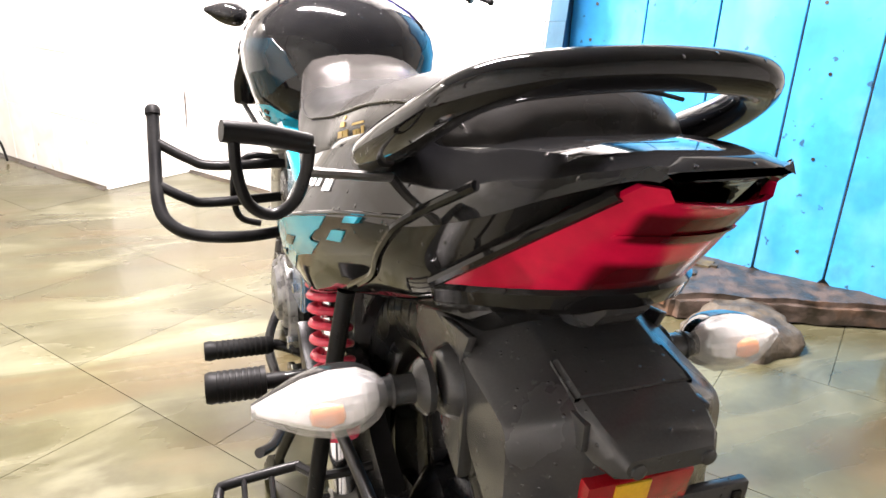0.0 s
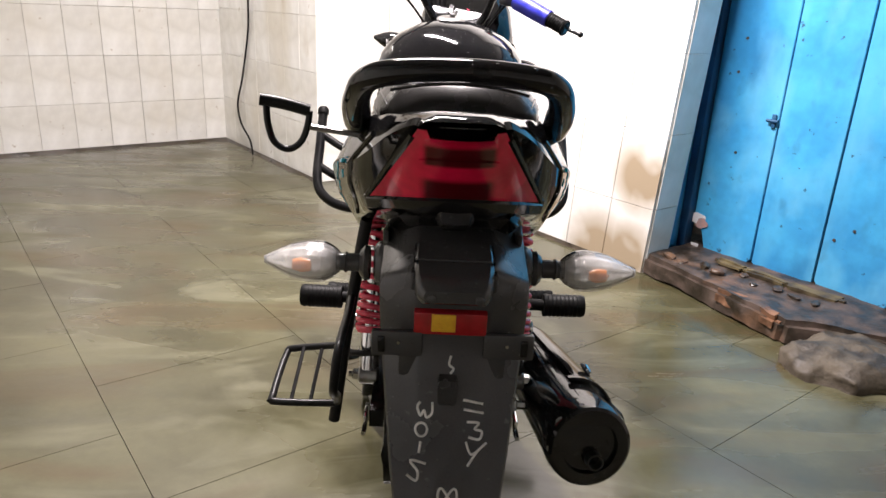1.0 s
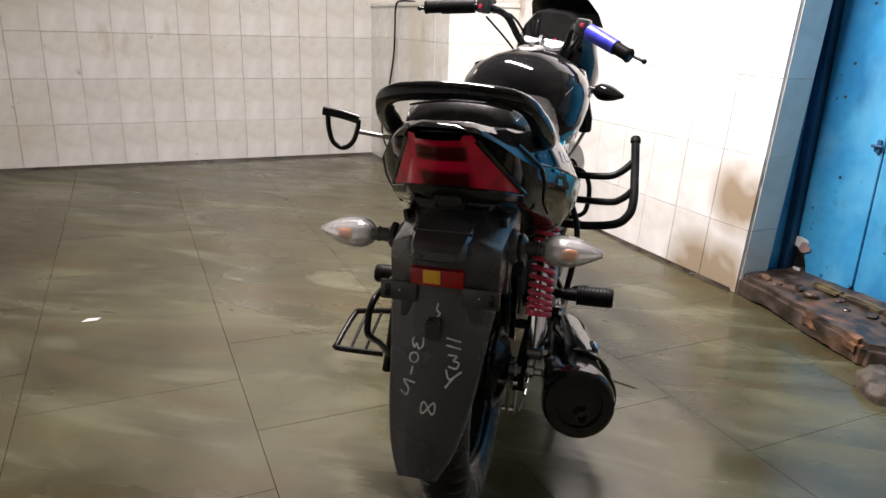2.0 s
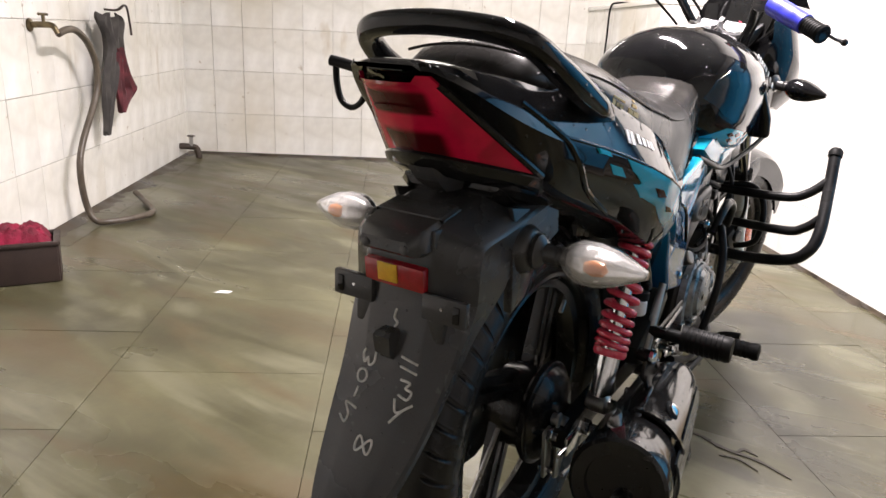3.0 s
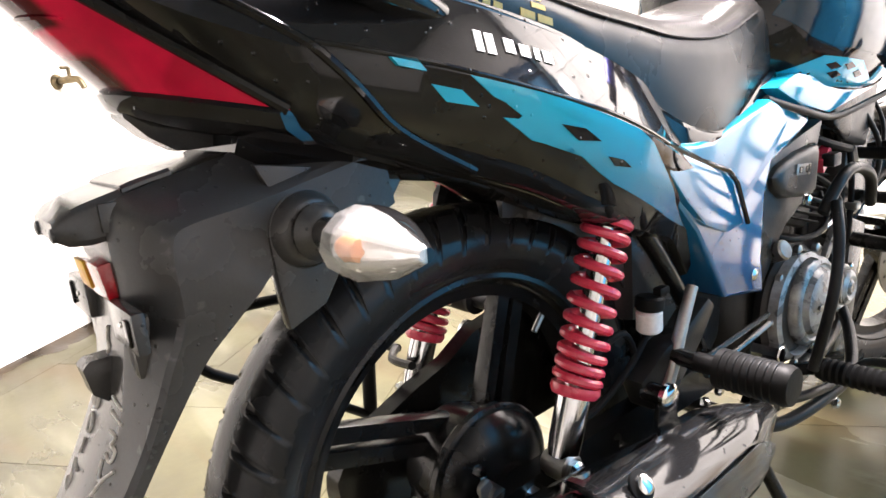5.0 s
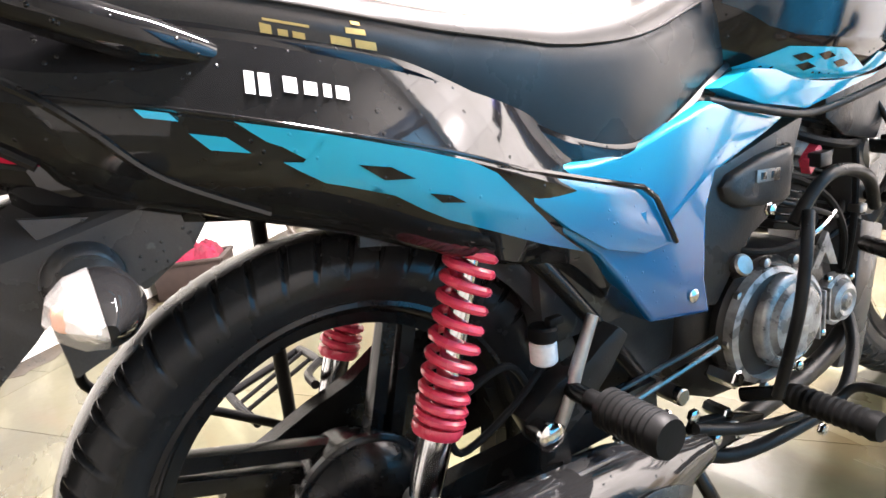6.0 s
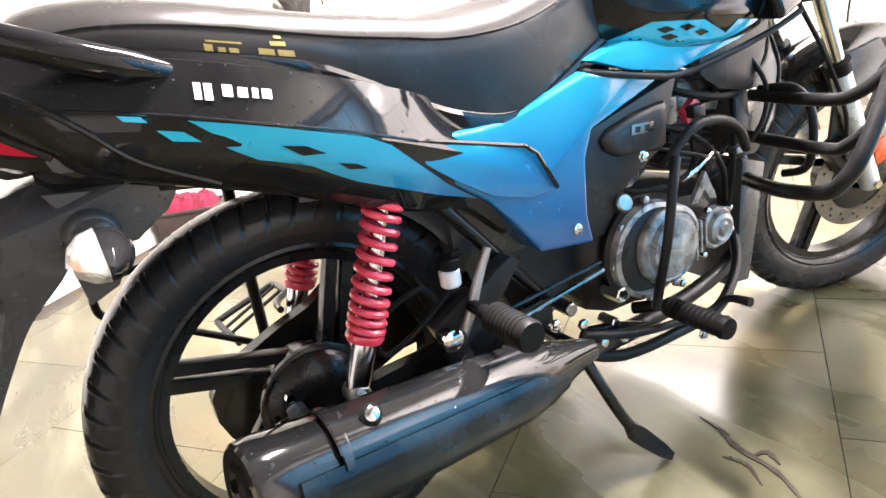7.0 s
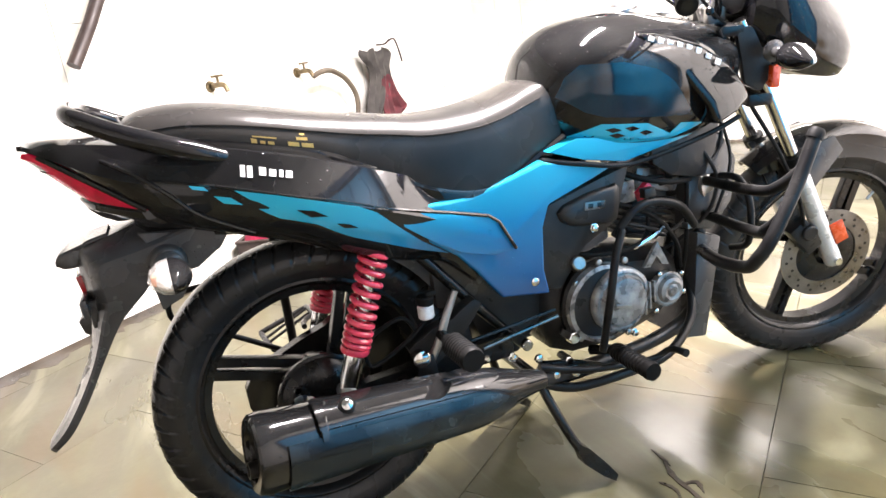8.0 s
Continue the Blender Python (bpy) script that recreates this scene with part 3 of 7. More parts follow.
floor = room_thing("floor", box((0.15, 0.70, -0.045), (4.3, 7.5, 0.05), 0), M_BED, "wet olive grey stone slab floor with dark joints", category="floor")
wall_back = room_thing("wall_back", box(((LEFT + RIGHT) / 2 + 0.1, BACK + 0.085, HIGH / 2), (RIGHT - LEFT + 0.6, 0.15, HIGH), 0), M_GROUT, "white glazed tiled wall with dirty grout")
wall_left = room_thing("wall_left", box((LEFT - 0.085, 0.70, HIGH / 2), (0.15, 7.20, HIGH), 0), M_GROUT, "white glazed tiled wall with taps and stained joints")
LEAN = 0.06  # the old wall beside the door leans towards it
right_bm = box((RIGHT + 0.0825, (BACK + WALL_END) / 2, HIGH / 2), (0.155, BACK - WALL_END, HIGH), 0)
for v in right_bm.verts:
    if v.co.y < 2 and v.co.z > 1:
        v.co.y -= LEAN * HIGH
wall_right = room_thing("wall_right", right_bm, M_GROUT, "brightly lit white tiled wall beside the door")
# added out of view; throws fill light onto the motorcycle's tail
wall_front = room_thing("wall_front", box((0.12, -2.95, HIGH / 2), (4.3, 0.15, HIGH), 0), M_DIM, "plain unseen plastered wall that bounces fill light")
lintel = [box((DOOR_U + 0.12, -1.735, HIGH / 2), (0.2, 2.28, HIGH), 0), box((DOOR_U + 0.12, 0.105, 2.45), (0.2, 1.40, 0.60), 0)]
wall_door = room_thing("wall_door", merge(*lintel), M_DIM, "plastered wall round the blue wooden door")
# unseen ceiling, added in dark grey so that glossy tops reflect less
ceiling = room_thing("ceiling", box((0.15, 0.70, HIGH + 0.06), (4.4, 7.5, 0.12), 0), M_PLASTER, "plain unseen ceiling, dark grey to dim reflections", category="ceiling")
tank_wall = room_thing("tank_wall", box(((TANK_U + RIGHT) / 2, (TANK_V + BACK) / 2, 0.575), (RIGHT - TANK_U, BACK - TANK_V, 1.15), 0), M_GROUT, "low white tiled water tank wall in the corner", category="tank")
ledge = part("ledge", box(((TANK_U - 0.02 + RIGHT) / 2, (TANK_V - 0.02 + BACK) / 2, 1.163), (RIGHT - TANK_U + 0.01, BACK - TANK_V + 0.01, 0.026), 0.006), M_TILE, tank_wall, "tiled ledge")


def tile_mesh(name, w, h, mat=None, lean=(0, 0)):
    me = bpy.data.meshes.new(name)
    bm = box((0, 0, 0), (w - 0.0022, 0.009, h - 0.0022), 0.0012, seg=1)
    for v in bm.verts:
        v.co.x, v.co.y = v.co.x + lean[0] * v.co.z, v.co.y + lean[1] * v.co.z
    bm.to_mesh(me)
    bm.free()
    me.materials.append(mat or M_TILE)
    me.shade_smooth()
    me.set_sharp_from_angle(angle=radians(30))
    return me


def tile_wall(wall, origin, along, facing, length, z1, start=0.0, first=0.0, mat=None, lean=(0, 0)):
    """Tiles on a wall, in the room's directions: origin at the floor, along the wall, and out of it."""
    A, N = Vector(along), Vector(facing)
    turn = Matrix((A, N, Vector((0, 0, 1)))).transposed().to_4x4()
    rng = random.Random(int(length * 100))
    meshes = {}
    z = 0.0
    row = 0
    while z < z1 - 0.02:
        h = first if (row == 0 and first) else TH
        h = min(h, z1 - z)
        x = -start
        while x < length - 0.004:
            a, b = max(x, 0), min(x + TW, length)
            x += TW
            if b - a < 0.02:
                continue
            key = (round(b - a, 3), round(h, 3))
            if key not in meshes:
                meshes[key] = tile_mesh("tile", *key, mat, lean)
            ob = new("tile", meshes[key])
            ob.parent = wall
            p = Vector(origin) + A * ((a + b) / 2) + Vector((0, 0, z + h / 2)) + N * (rng.uniform(-0.0012, 0.0004)) + (A * lean[0] + N * lean[1]) * (z + h / 2)
            tilt = Matrix.Rotation(rng.uniform(-0.004, 0.004), 4, "X") @ Matrix.Rotation(rng.uniform(-0.004, 0.004), 4, "Z")
            ob.matrix_basis = Matrix.Translation(p) @ turn @ tilt
        z += h
        row += 1


def build_tiles():
    tile_wall(wall_back, (LEFT, BACK, 0), (1, 0, 0), (0, -1, 0), TANK_U - LEFT, HIGH, 0.005, 0.303)
    tile_wall(wall_left, (LEFT, -1.6, 0), (0, 1, 0), (1, 0, 0), BACK + 1.6, HIGH, 0.202, 0.303)
    tile_wall(wall_right, (RIGHT, WALL_END, 0), (0, 1, 0), (-1, 0, 0), TANK_V - WALL_END, HIGH, 0.0, 0.278, M_DAMP, (-LEAN, 0))
    tile_wall(wall_right, (RIGHT + 0.01, WALL_END, 0), (1, 0, 0), (0, -1, 0), 0.145, HIGH, 0.0, 0.278, None, (0, LEAN))
    tile_wall(tank_wall, (TANK_U, TANK_V, 0), (0, 1, 0), (-1, 0, 0), BACK - TANK_V, 1.15, 0.0, 0.320)
    tile_wall(tank_wall, (TANK_U, TANK_V, 0), (1, 0, 0), (0, -1, 0), RIGHT - TANK_U, 1.15, 0.0, 0.320)


def build_slabs():
    """Stone slabs, laid in staggered columns along the walls."""
    turn = Matrix.Identity(4)
    rng = random.Random(5)
    w, L = 0.592, 0.56
    meshes = []
    for k in range(3):
        bm = box((0, 0, 0), (w - 0.0018, L - 0.0018, 0.02), 0)
        me = bpy.data.meshes.new("slab")
        bm.to_mesh(me)
        bm.free()
        me.materials.append(M_STONE)
        me.shade_smooth()
        me.set_sharp_from_angle(angle=radians(30))
        meshes.append(me)
    for i in range(-5, 6):
        p = 0.205 + w * i + w / 2
        off = 0.20 if i % 2 == 0 else 0.46
        for j in range(-7, 9):
            q = off + L * j + L / 2
            c = turn @ Vector((p, q, 0))
            if not (-2.1 < c.x < 2.35 and -3.1 < c.y < 4.5):
                continue
            ob = new("slab", meshes[rng.randrange(3)])
            ob.parent = floor
            ob.matrix_basis = Matrix.Translation((c.x, c.y, -0.0102 + rng.uniform(-0.0003, 0.0001))) @ turn @ Matrix.Rotation(rng.uniform(-0.0012, 0.0012), 4, "X")


def build_door():
    door = thing("door_1", (0, 0, 0), "blue painted plank door with worn, ragged lower edge", "door", kind="structure", m=ROOM_M)
    def add(name, bm, mat, label=""):
        ob = part(name, bm, mat, None, label)
        ob.parent = door
        return ob
    rng = random.Random(3)
    edges = [0.775, 0.487, 0.235, -0.03, -0.26, -0.50]
    for a, b in zip(edges, edges[1:]):
        bm = bmesh.new()
        n = 12
        low = [0.072 + rng.uniform(-0.012, 0.010) + (0.022 if k in (0, n) else 0.0) for k in range(n + 1)]
        if a > 0.7:
            low[:3] = [0.185, 0.19, 0.15]
        pts = [(b + 0.003 + (a - b - 0.006) * i / n, low[n - i]) for i in range(n + 1)]
        outline = pts + [(a - 0.003, 2.06), (b + 0.003, 2.06)]
        f = bm.faces.new([bm.verts.new((DOOR_U, y, z)) for y, z in outline])
        r = bmesh.ops.extrude_face_region(bm, geom=[f])
        bmesh.ops.translate(bm, vec=(0.026, 0, 0), verts=[v for v in r["geom"] if isinstance(v, bmesh.types.BMVert)])
        bmesh.ops.recalc_face_normals(bm, faces=bm.faces[:])
        sharp = [e for e in bm.edges if len(e.link_faces) == 2 and e.calc_face_angle(0) > 0.9]
        bmesh.ops.bevel(bm, geom=sharp, offset=0.003, segments=1, affect="EDGES")
        bmesh.ops.triangulate(bm, faces=[f for f in bm.faces if len(f.verts) > 4])
        add("plank", bm, M_BLUEWOOD)
    add("frame", box((DOOR_U - 0.0635, 0.843, 1.05), (0.153, 0.060, 2.1), 0.006), M_BLUEWOOD, "blue painted door frame")
    add("frame_rebate", box((DOOR_U - 0.013, 0.7935, 1.05), (0.052, 0.037, 2.1), 0.003), M_BLUEDARK, "dark blue rebate of the frame")
    add("frame", box((DOOR_U - 0.005, -0.548, 1.05), (0.10, 0.09, 2.1), 0.006), M_BLUEDARK)
    add("frame", box((DOOR_U - 0.005, 0.14, 2.105), (0.10, 1.46, 0.09), 0.006), M_BLUEDARK)
    for z in (0.66, 1.55):
        add("bolt", merge(box((DOOR_U - 0.006, 0.505, z), (0.008, 0.016, 0.05), 0.002), cylinder((DOOR_U - 0.012, 0.485, z), (DOOR_U - 0.012, 0.53, z), 0.006)), M_BLUEDARK)
    # the pale board behind the broken corner
    back = part("backing_board", box((DOOR_U + 0.06, 0.4, 0.62), (0.03, 0.8, 1.0), 0.003), M_PLASTER, None)
    back.parent = door
    # torn pale patch by the broken corner
    for name, r0, k0, mat, c, out in (("torn_patch", 0.036, 1.0, M_WHITE, (0.751, 0.205), 0.004), ("torn_patch", 0.026, 4.0, M_PATCH, (0.728, 0.190), 0.0065)):
        bm = bmesh.new()
        ring = [(c[0] + r0 * (1 + 0.25 * math.sin(3 * a + k0) + 0.1 * math.sin(7 * a)) * math.cos(a), c[1] + 0.8 * r0 * (1 + 0.2 * math.sin(2 * a + k0)) * math.sin(a)) for a in [2 * math.pi * i / 22 for i in range(22)]]
        f = bm.faces.new([bm.verts.new((DOOR_U - out, y, z)) for y, z in ring])
        r = bmesh.ops.extrude_face_region(bm, geom=[f])
        bmesh.ops.translate(bm, vec=(0.004, 0, 0), verts=[v for v in r["geom"] if isinstance(v, bmesh.types.BMVert)])
        add(name, bm, mat, "small torn pale patch")
    add("torn_patch", box((DOOR_U - 0.004, 0.745, 0.085), (0.005, 0.035, 0.022), 0.001), M_WHITE)
    # nail heads
    for k in range(14):
        v = rng.choice(edges[:4]) - rng.uniform(0.04, 0.14)
        add("nail", cylinder((DOOR_U - 0.003, v, 0), (DOOR_U + 0.002, v, 0), 0.006, sides=8), M_ROCK).location.z = rng.uniform(0.16, 1.2)


def rough_block(outline, z0, z1, seed, amount=0.012, cell=0.03):
    """A worn block of stone on a plan outline."""
    bm = bmesh.new()
    f = bm.faces.new([bm.verts.new((x, y, z0)) for x, y in outline])
    r = bmesh.ops.extrude_face_region(bm, geom=[f])
    bmesh.ops.translate(bm, vec=(0, 0, z1 - z0), verts=[v for v in r["geom"] if isinstance(v, bmesh.types.BMVert)])
    bmesh.ops.recalc_face_normals(bm, faces=bm.faces[:])
    bmesh.ops.bevel(bm, geom=[e for e in bm.edges if e.calc_face_angle(0) > 0.5], offset=0.018, segments=2, affect="EDGES")
    bmesh.ops.triangulate(bm, faces=bm.faces[:])
    for _ in range(5):
        long = [e for e in bm.edges if e.calc_length() > cell]
        if not long:
            break
        bmesh.ops.subdivide_edges(bm, edges=long, cuts=1)
        bmesh.ops.triangulate(bm, faces=[g for g in bm.faces if len(g.verts) > 3])
    for v in bm.verts:
        if v.co.z > z0 + 0.004:
            p = v.co * 9 + Vector((seed, 0, 0))
            v.co += Vector((noise.noise(p), noise.noise(p + Vector((7, 0, 0))), 0.7 * noise.noise(p + Vector((0, 9, 0))))) * amount * 1.6
            p = v.co * 30
            v.co += Vector((noise.noise(p), noise.noise(p + Vector((3, 0, 0))), noise.noise(p + Vector((0, 5, 0))))) * amount * 0.5
    return bm


def build_threshold():
    ob = part("threshold_step", rough_block([(1.668, 0.80), (1.602, 0.46), (1.525, 0.12), (1.60, 0.02), (1.97, -0.60), (2.07, 0.80)], -0.01, 0.085, 2.0, 0.007), M_ROCK)
    ob.matrix_basis = ROOM_M
    tagged(ob, "worn brown stone threshold below the blue door", "step", kind="structure")
    part("broken_edge", rough_block([(1.582, 0.42), (1.547, 0.24), (1.525, 0.13), (1.59, 0.13), (1.625, 0.27), (1.635, 0.42)], 0.022, 0.088, 9.0, 0.010, 0.02), M_RUST, ob, "red-brown broken edge")
    # a flat stone with a rounded, muddy back
    bm = bmesh.new()
    bmesh.ops.create_icosphere(bm, subdivisions=5, radius=1)
    for v in bm.verts:
        p = v.co.copy()
        a = math.atan2(p.y, p.x)
        edge = 1 + 0.10 * math.sin(3 * a + 0.6) + 0.06 * math.sin(7 * a)
        flat = math.copysign(abs(p.z) ** 0.55, p.z)
        q = Vector((1.565 + 0.215 * edge * p.x, -0.085 + 0.158 * edge * p.y, 0.078 * flat))
        q += Vector((noise.noise(q * 11), noise.noise(q * 11 + Vector((5, 0, 0))), 0.6 * noise.noise(q * 14))) * 0.020
        q += Vector((noise.noise(q * 34), noise.noise(q * 34 + Vector((5, 0, 0))), noise.noise(q * 38))) * 0.008
        v.co = (q.x, q.y, max(q.z, -0.004))
    ob = part("stone_block", bm, M_LUMP)
    ob.matrix_basis = ROOM_M
    tagged(ob, "broken wet muddy brown stone on the floor beside the threshold", "stone")
    for k, (v0, v1, u0, u1) in enumerate(((0.58, 0.43, 1.865, 1.845), (0.45, 0.26, 1.845, 1.850), (0.28, 0.08, 1.850, 1.870))):
        bm = rough_block([(u0 - 0.026, v0), (u1 - 0.030, v1), (u1 + 0.022, v1 - 0.012), (u0 + 0.024, v0 + 0.008)], 0.080, 0.106 - 0.004 * k, 20.0 + k, 0.006, 0.02)
        ob = part("wooden_batten", bm, M_ROTTEN)
        ob.matrix_basis = ROOM_M
        tagged(ob, "rotten yellowish wooden batten lying on the threshold", "wood", "battens on the threshold")
    rng = random.Random(8)
    for k in range(9):
        bm = bmesh.new()
        bmesh.ops.create_icosphere(bm, subdivisions=2, radius=1)
        for v in bm.verts:
            v.co *= 1 + 0.3 * noise.noise(v.co * 1.7 + Vector((k, 0, 0)))
        s = rng.uniform(0.010, 0.030)
        bmesh.ops.scale(bm, vec=(s * rng.uniform(1.0, 1.9), s, s * rng.uniform(0.4, 0.7)), verts=bm.verts[:])
        ob = part("rubble_stone", bm, M_ROCK if k % 3 else M_GRIME)
        ob.matrix_basis = ROOM_M @ pose(1.76 + rng.uniform(-0.06, 0.04), 0.13 + 0.58 * k / 8, 0.083 + s * 0.3, 0, 0, rng.uniform(0, 180))
        tagged(ob, "small brown rubble stone on the threshold", "stone", "rubble on the threshold")


build_door()
build_threshold()

# ---- the motorcycle ----
bike = thing("motorcycle", (0, 0.62, 0), "black and blue motorcycle, wet from washing, on its centre stand", "motorcycle")
RA = Vector((0, 0.006, 0.341))  # rear axle
FA = Vector((0, 1.372, 0.314))  # front axle, steering straight
# the fork is turned 18 degrees to the right about the steering head
AXIS_P, AXIS_D = Vector((0, 1.0, 0.93)), Vector((0, -0.447, 0.894))
STEER = Matrix.Translation(AXIS_P) @ Matrix.Rotation(radians(-18), 4, AXIS_D) @ Matrix.Translation(-AXIS_P)


def both(name, bm, mat, parent=bike, label=""):
    """A part and its mirror image on the other side."""
    other = mirrored(bm)
    return part(name, bm, mat, parent, label), part(name, other, mat, parent, label)


def tyre(c, grooves=50, phase=0.0):
    """Tyre whose rows of points run along the slanted grooves, so that these have clean edges."""
    half = [(0.0, 0.312), (0.012, 0.3115), (0.024, 0.309), (0.034, 0.303), (0.042, 0.293), (0.047, 0.283), (0.049, 0.270), (0.046, 0.254), (0.040, 0.240), (0.034, 0.232)]
    row = smooth_rows(half, 5)
    prof = [(-x, r) for x, r in row[:0:-1]] + [(x, r) for x, r in row]
    n, per = len(prof), 20
    around = grooves * per
    cut = {0: 0.0058, 1: 0.0056, 2: -0.0002, 3: -0.0009}
    V, F = [], []
    for i in range(around):
        for j, (x, r) in enumerate(prof):
            u = abs(j - n // 2) / (n // 2)
            a = 2 * math.pi * (i / around + (phase + 1.05 * min(u, 0.8)) / grooves)
            d = 0.0
            if 0.16 < u < 0.70:
                q = abs((i + (per // 2 if j > n // 2 else 0)) % per - per // 2)
                d = cut.get(q, 0.0)
                if q < 2 and (u < 0.19 or u > 0.67):
                    d *= 0.5
            elif 0.77 < u < 0.80:
                d = 0.0012
            V.append((c.x + x, c.y + (r - d) * math.cos(a), c.z + (r - d) * math.sin(a)))
    for i in range(around):
        k = (i + 1) % around
        for j in range(n - 1):
            F.append((i * n + j, i * n + j + 1, k * n + j + 1, k * n + j))
    me = bpy.data.meshes.new("tyre")
    me.from_pydata(V, [], F)
    return me


def spoke_bar(c, a, off, x, r1=0.222, w0=0.015, w1=0.019):
    """One tapering bar of a cast wheel, set off to one side of the hub's middle."""
    d = Vector((0, math.cos(a), math.sin(a)))
    n = Vector((0, d.z, -d.y))
    p0, p1 = n * off + d * 0.012, n * (off * 0.92) + d * math.sqrt(r1 * r1 - off * off)
    rings = []
    for t in (0, 0.3, 0.7, 1.0):
        p, w, h = c + p0.lerp(p1, t), w0 + (w1 - w0) * t, 0.013 - 0.003 * t
        rings.append([p + n * w * u + Vector((x + h * v, 0, 0)) for u, v in ((-0.5, -1), (0.5, -1), (0.62, 0), (0.5, 1), (-0.5, 1), (-0.62, 0))])
    return loft(rings)


def wheel(name, c, m, phase, spoke_at, drum):
    label = "cast black four-spoke wheel with a wet treaded tyre"
    def put(bm):
        if m is not None:
            if isinstance(bm, bpy.types.Mesh):
                bm.transform(m)
            else:
                moved(bm, m)
        return bm
    rim = part(name, put(lathe([(-0.036, 0.239), (-0.038, 0.230), (-0.034, 0.224), (-0.022, 0.219), (-0.018, 0.205), (0.018, 0.205), (0.022, 0.219), (0.034, 0.224), (0.038, 0.230), (0.036, 0.239), (-0.036, 0.239)], c, steps=96)), M_METALBLACK, bike, label)
    t = part("tyre", put(tyre(c, phase=phase)), M_TYRE, rim, "black rubber tyre with slanted grooves")
    t.data.set_sharp_from_angle(angle=radians(28))
    for k in range(4):
        a = radians(spoke_at + 90 * k)
        for off in (0.0235, 0.052):
            part("spoke", put(spoke_bar(c, a, off, 0.0)), M_METALBLACK, rim)
    w = 0.05 if drum else 0.042
    part("hub", put(lathe([(-w, 0), (-w, 0.028), (-w * 0.8, 0.042), (-0.02, 0.066), (0.02, 0.072), (w * 0.8, 0.072), (w, 0.06), (w, 0)], c)), M_METALBLACK, rim)
    part("valve", put(cylinder(c + Vector((0.012, 0.150, 0.150)), c + Vector((0.014, 0.128, 0.128)), 0.004, sides=8)), M_STEEL, rim)
    return rim


wheel("rear_wheel", RA, None, 0.0, 162, True)
wheel("front_wheel", FA, Matrix.Translation((0, 0, -0.011)) @ STEER, 0.3, 255, False)

# rear brake drum, its plate, arm and rod
drum = part("brake_drum", lathe([(0.045, 0), (0.045, 0.084), (0.050, 0.088), (0.058, 0.088), (0.061, 0.084), (0.061, 0.080), (0.072, 0.070), (0.080, 0.054), (0.084, 0.036), (0.086, 0.028), (0.094, 0.026), (0.096, 0.0)], RA), M_METALBLACK, bike, "black brake drum plate")
part("brake_arm", merge(plate([(-0.055, 0.375), (-0.04, 0.38), (-0.006, 0.30), (-0.03, 0.255), (-0.045, 0.26)], 0.10, 0.106), cylinder((0.088, -0.035, 0.36), (0.112, -0.035, 0.36), 0.01)), M_STEEL, drum)
part("bolt", cylinder((0.09, RA.y - 0.05, RA.z + 0.045), (0.1, RA.y - 0.05, RA.z + 0.045), 0.007, sides=6), M_CHROME, drum)
part("brake_lever", plate([(-0.073, 0.352), (-0.050, 0.356), (-0.040, 0.285), (-0.042, 0.266), (-0.062, 0.266), (-0.064, 0.285)], 0.088, 0.094, 0.0015), M_STEEL, drum, "bright brake lever")
part("lever_bolt", merge(cylinder((0.068, -0.061, 0.346), (0.110, -0.061, 0.346), 0.0075, sides=8, bevel=0.001), cylinder((0.094, -0.061, 0.346), (0.101, -0.061, 0.346), 0.012, sides=6, bevel=0.001)), M_CHROME, drum)
part("lever_pin", cylinder((0.080, -0.052, 0.278), (0.104, -0.052, 0.278), 0.006, sides=8, bevel=0.001), M_CHROME, drum)
part("stay_rod", tube([(0.011, -0.071, 0.330), (0.011, -0.111, 0.284), (0.011, -0.150, 0.238)], 0.0045, 3, 8), M_STEEL, bike)
part("brake_rod", tube([(0.112, -0.03, 0.262), (0.125, 0.15, 0.275), (0.13, 0.42, 0.285)], 0.0035, sides=8), M_STEEL, bike)
axle = part("axle_nut", merge(lathe([(0, 0), (0, 0.013), (0.014, 0.013), (0.016, 0.008), (0.03, 0.008), (0.03, 0)], (0.122, RA.y, RA.z), steps=6), lathe([(0, 0.008), (0, 0.018), (0.003, 0.018), (0.003, 0.008)], (0.120, RA.y, RA.z), steps=20)), M_CHROME, bike)

# swing arm
arm = merge(loft([[(0.098, y, z + h), (0.122, y, z + h), (0.122, y, z - h), (0.098, y, z - h)] for y, z, h in ((-0.055, RA.z, 0.016), (-0.03, RA.z, 0.022), (0.1, 0.352, 0.021), (0.4, 0.355, 0.024))]))
arm_r, arm_l = both("swing_arm", arm, M_METALBLACK)
part("chain_adjuster", merge(box((0.128, -0.05, RA.z), (0.006, 0.045, 0.03), 0.002), cylinder((0.128, -0.075, RA.z), (0.128, -0.10, RA.z), 0.004, sides=8)), M_CHROME, arm_r)
part("chain_adjuster", merge(box((-0.128, -0.05, RA.z), (0.006, 0.045, 0.03), 0.002), cylinder((-0.128, -0.075, RA.z), (-0.128, -0.10, RA.z), 0.004, sides=8)), M_CHROME, arm_l)
part("pivot_bolt", cylinder((0.08, 0.42, 0.355), (0.15, 0.42, 0.355), 0.012, bevel=0.002), M_STEEL, bike)
part("chain_case", loft([[(-0.092, y, z + h), (-0.066, y, z + h), (-0.062, y, z), (-0.066, y, z - h), (-0.092, y, z - h), (-0.096, y, z)] for y, z, h in ((-0.128, 0.320, 0.020), (-0.116, 0.312, 0.048), (-0.095, 0.308, 0.070), (-0.05, 0.3055, 0.0905), (0.0, 0.313, 0.103), (0.056, 0.329, 0.104), (0.10, 0.3545, 0.1045), (0.20, 0.385, 0.095), (0.42, 0.37, 0.07))]), M_METALBLACK, bike, "black steel chain case")


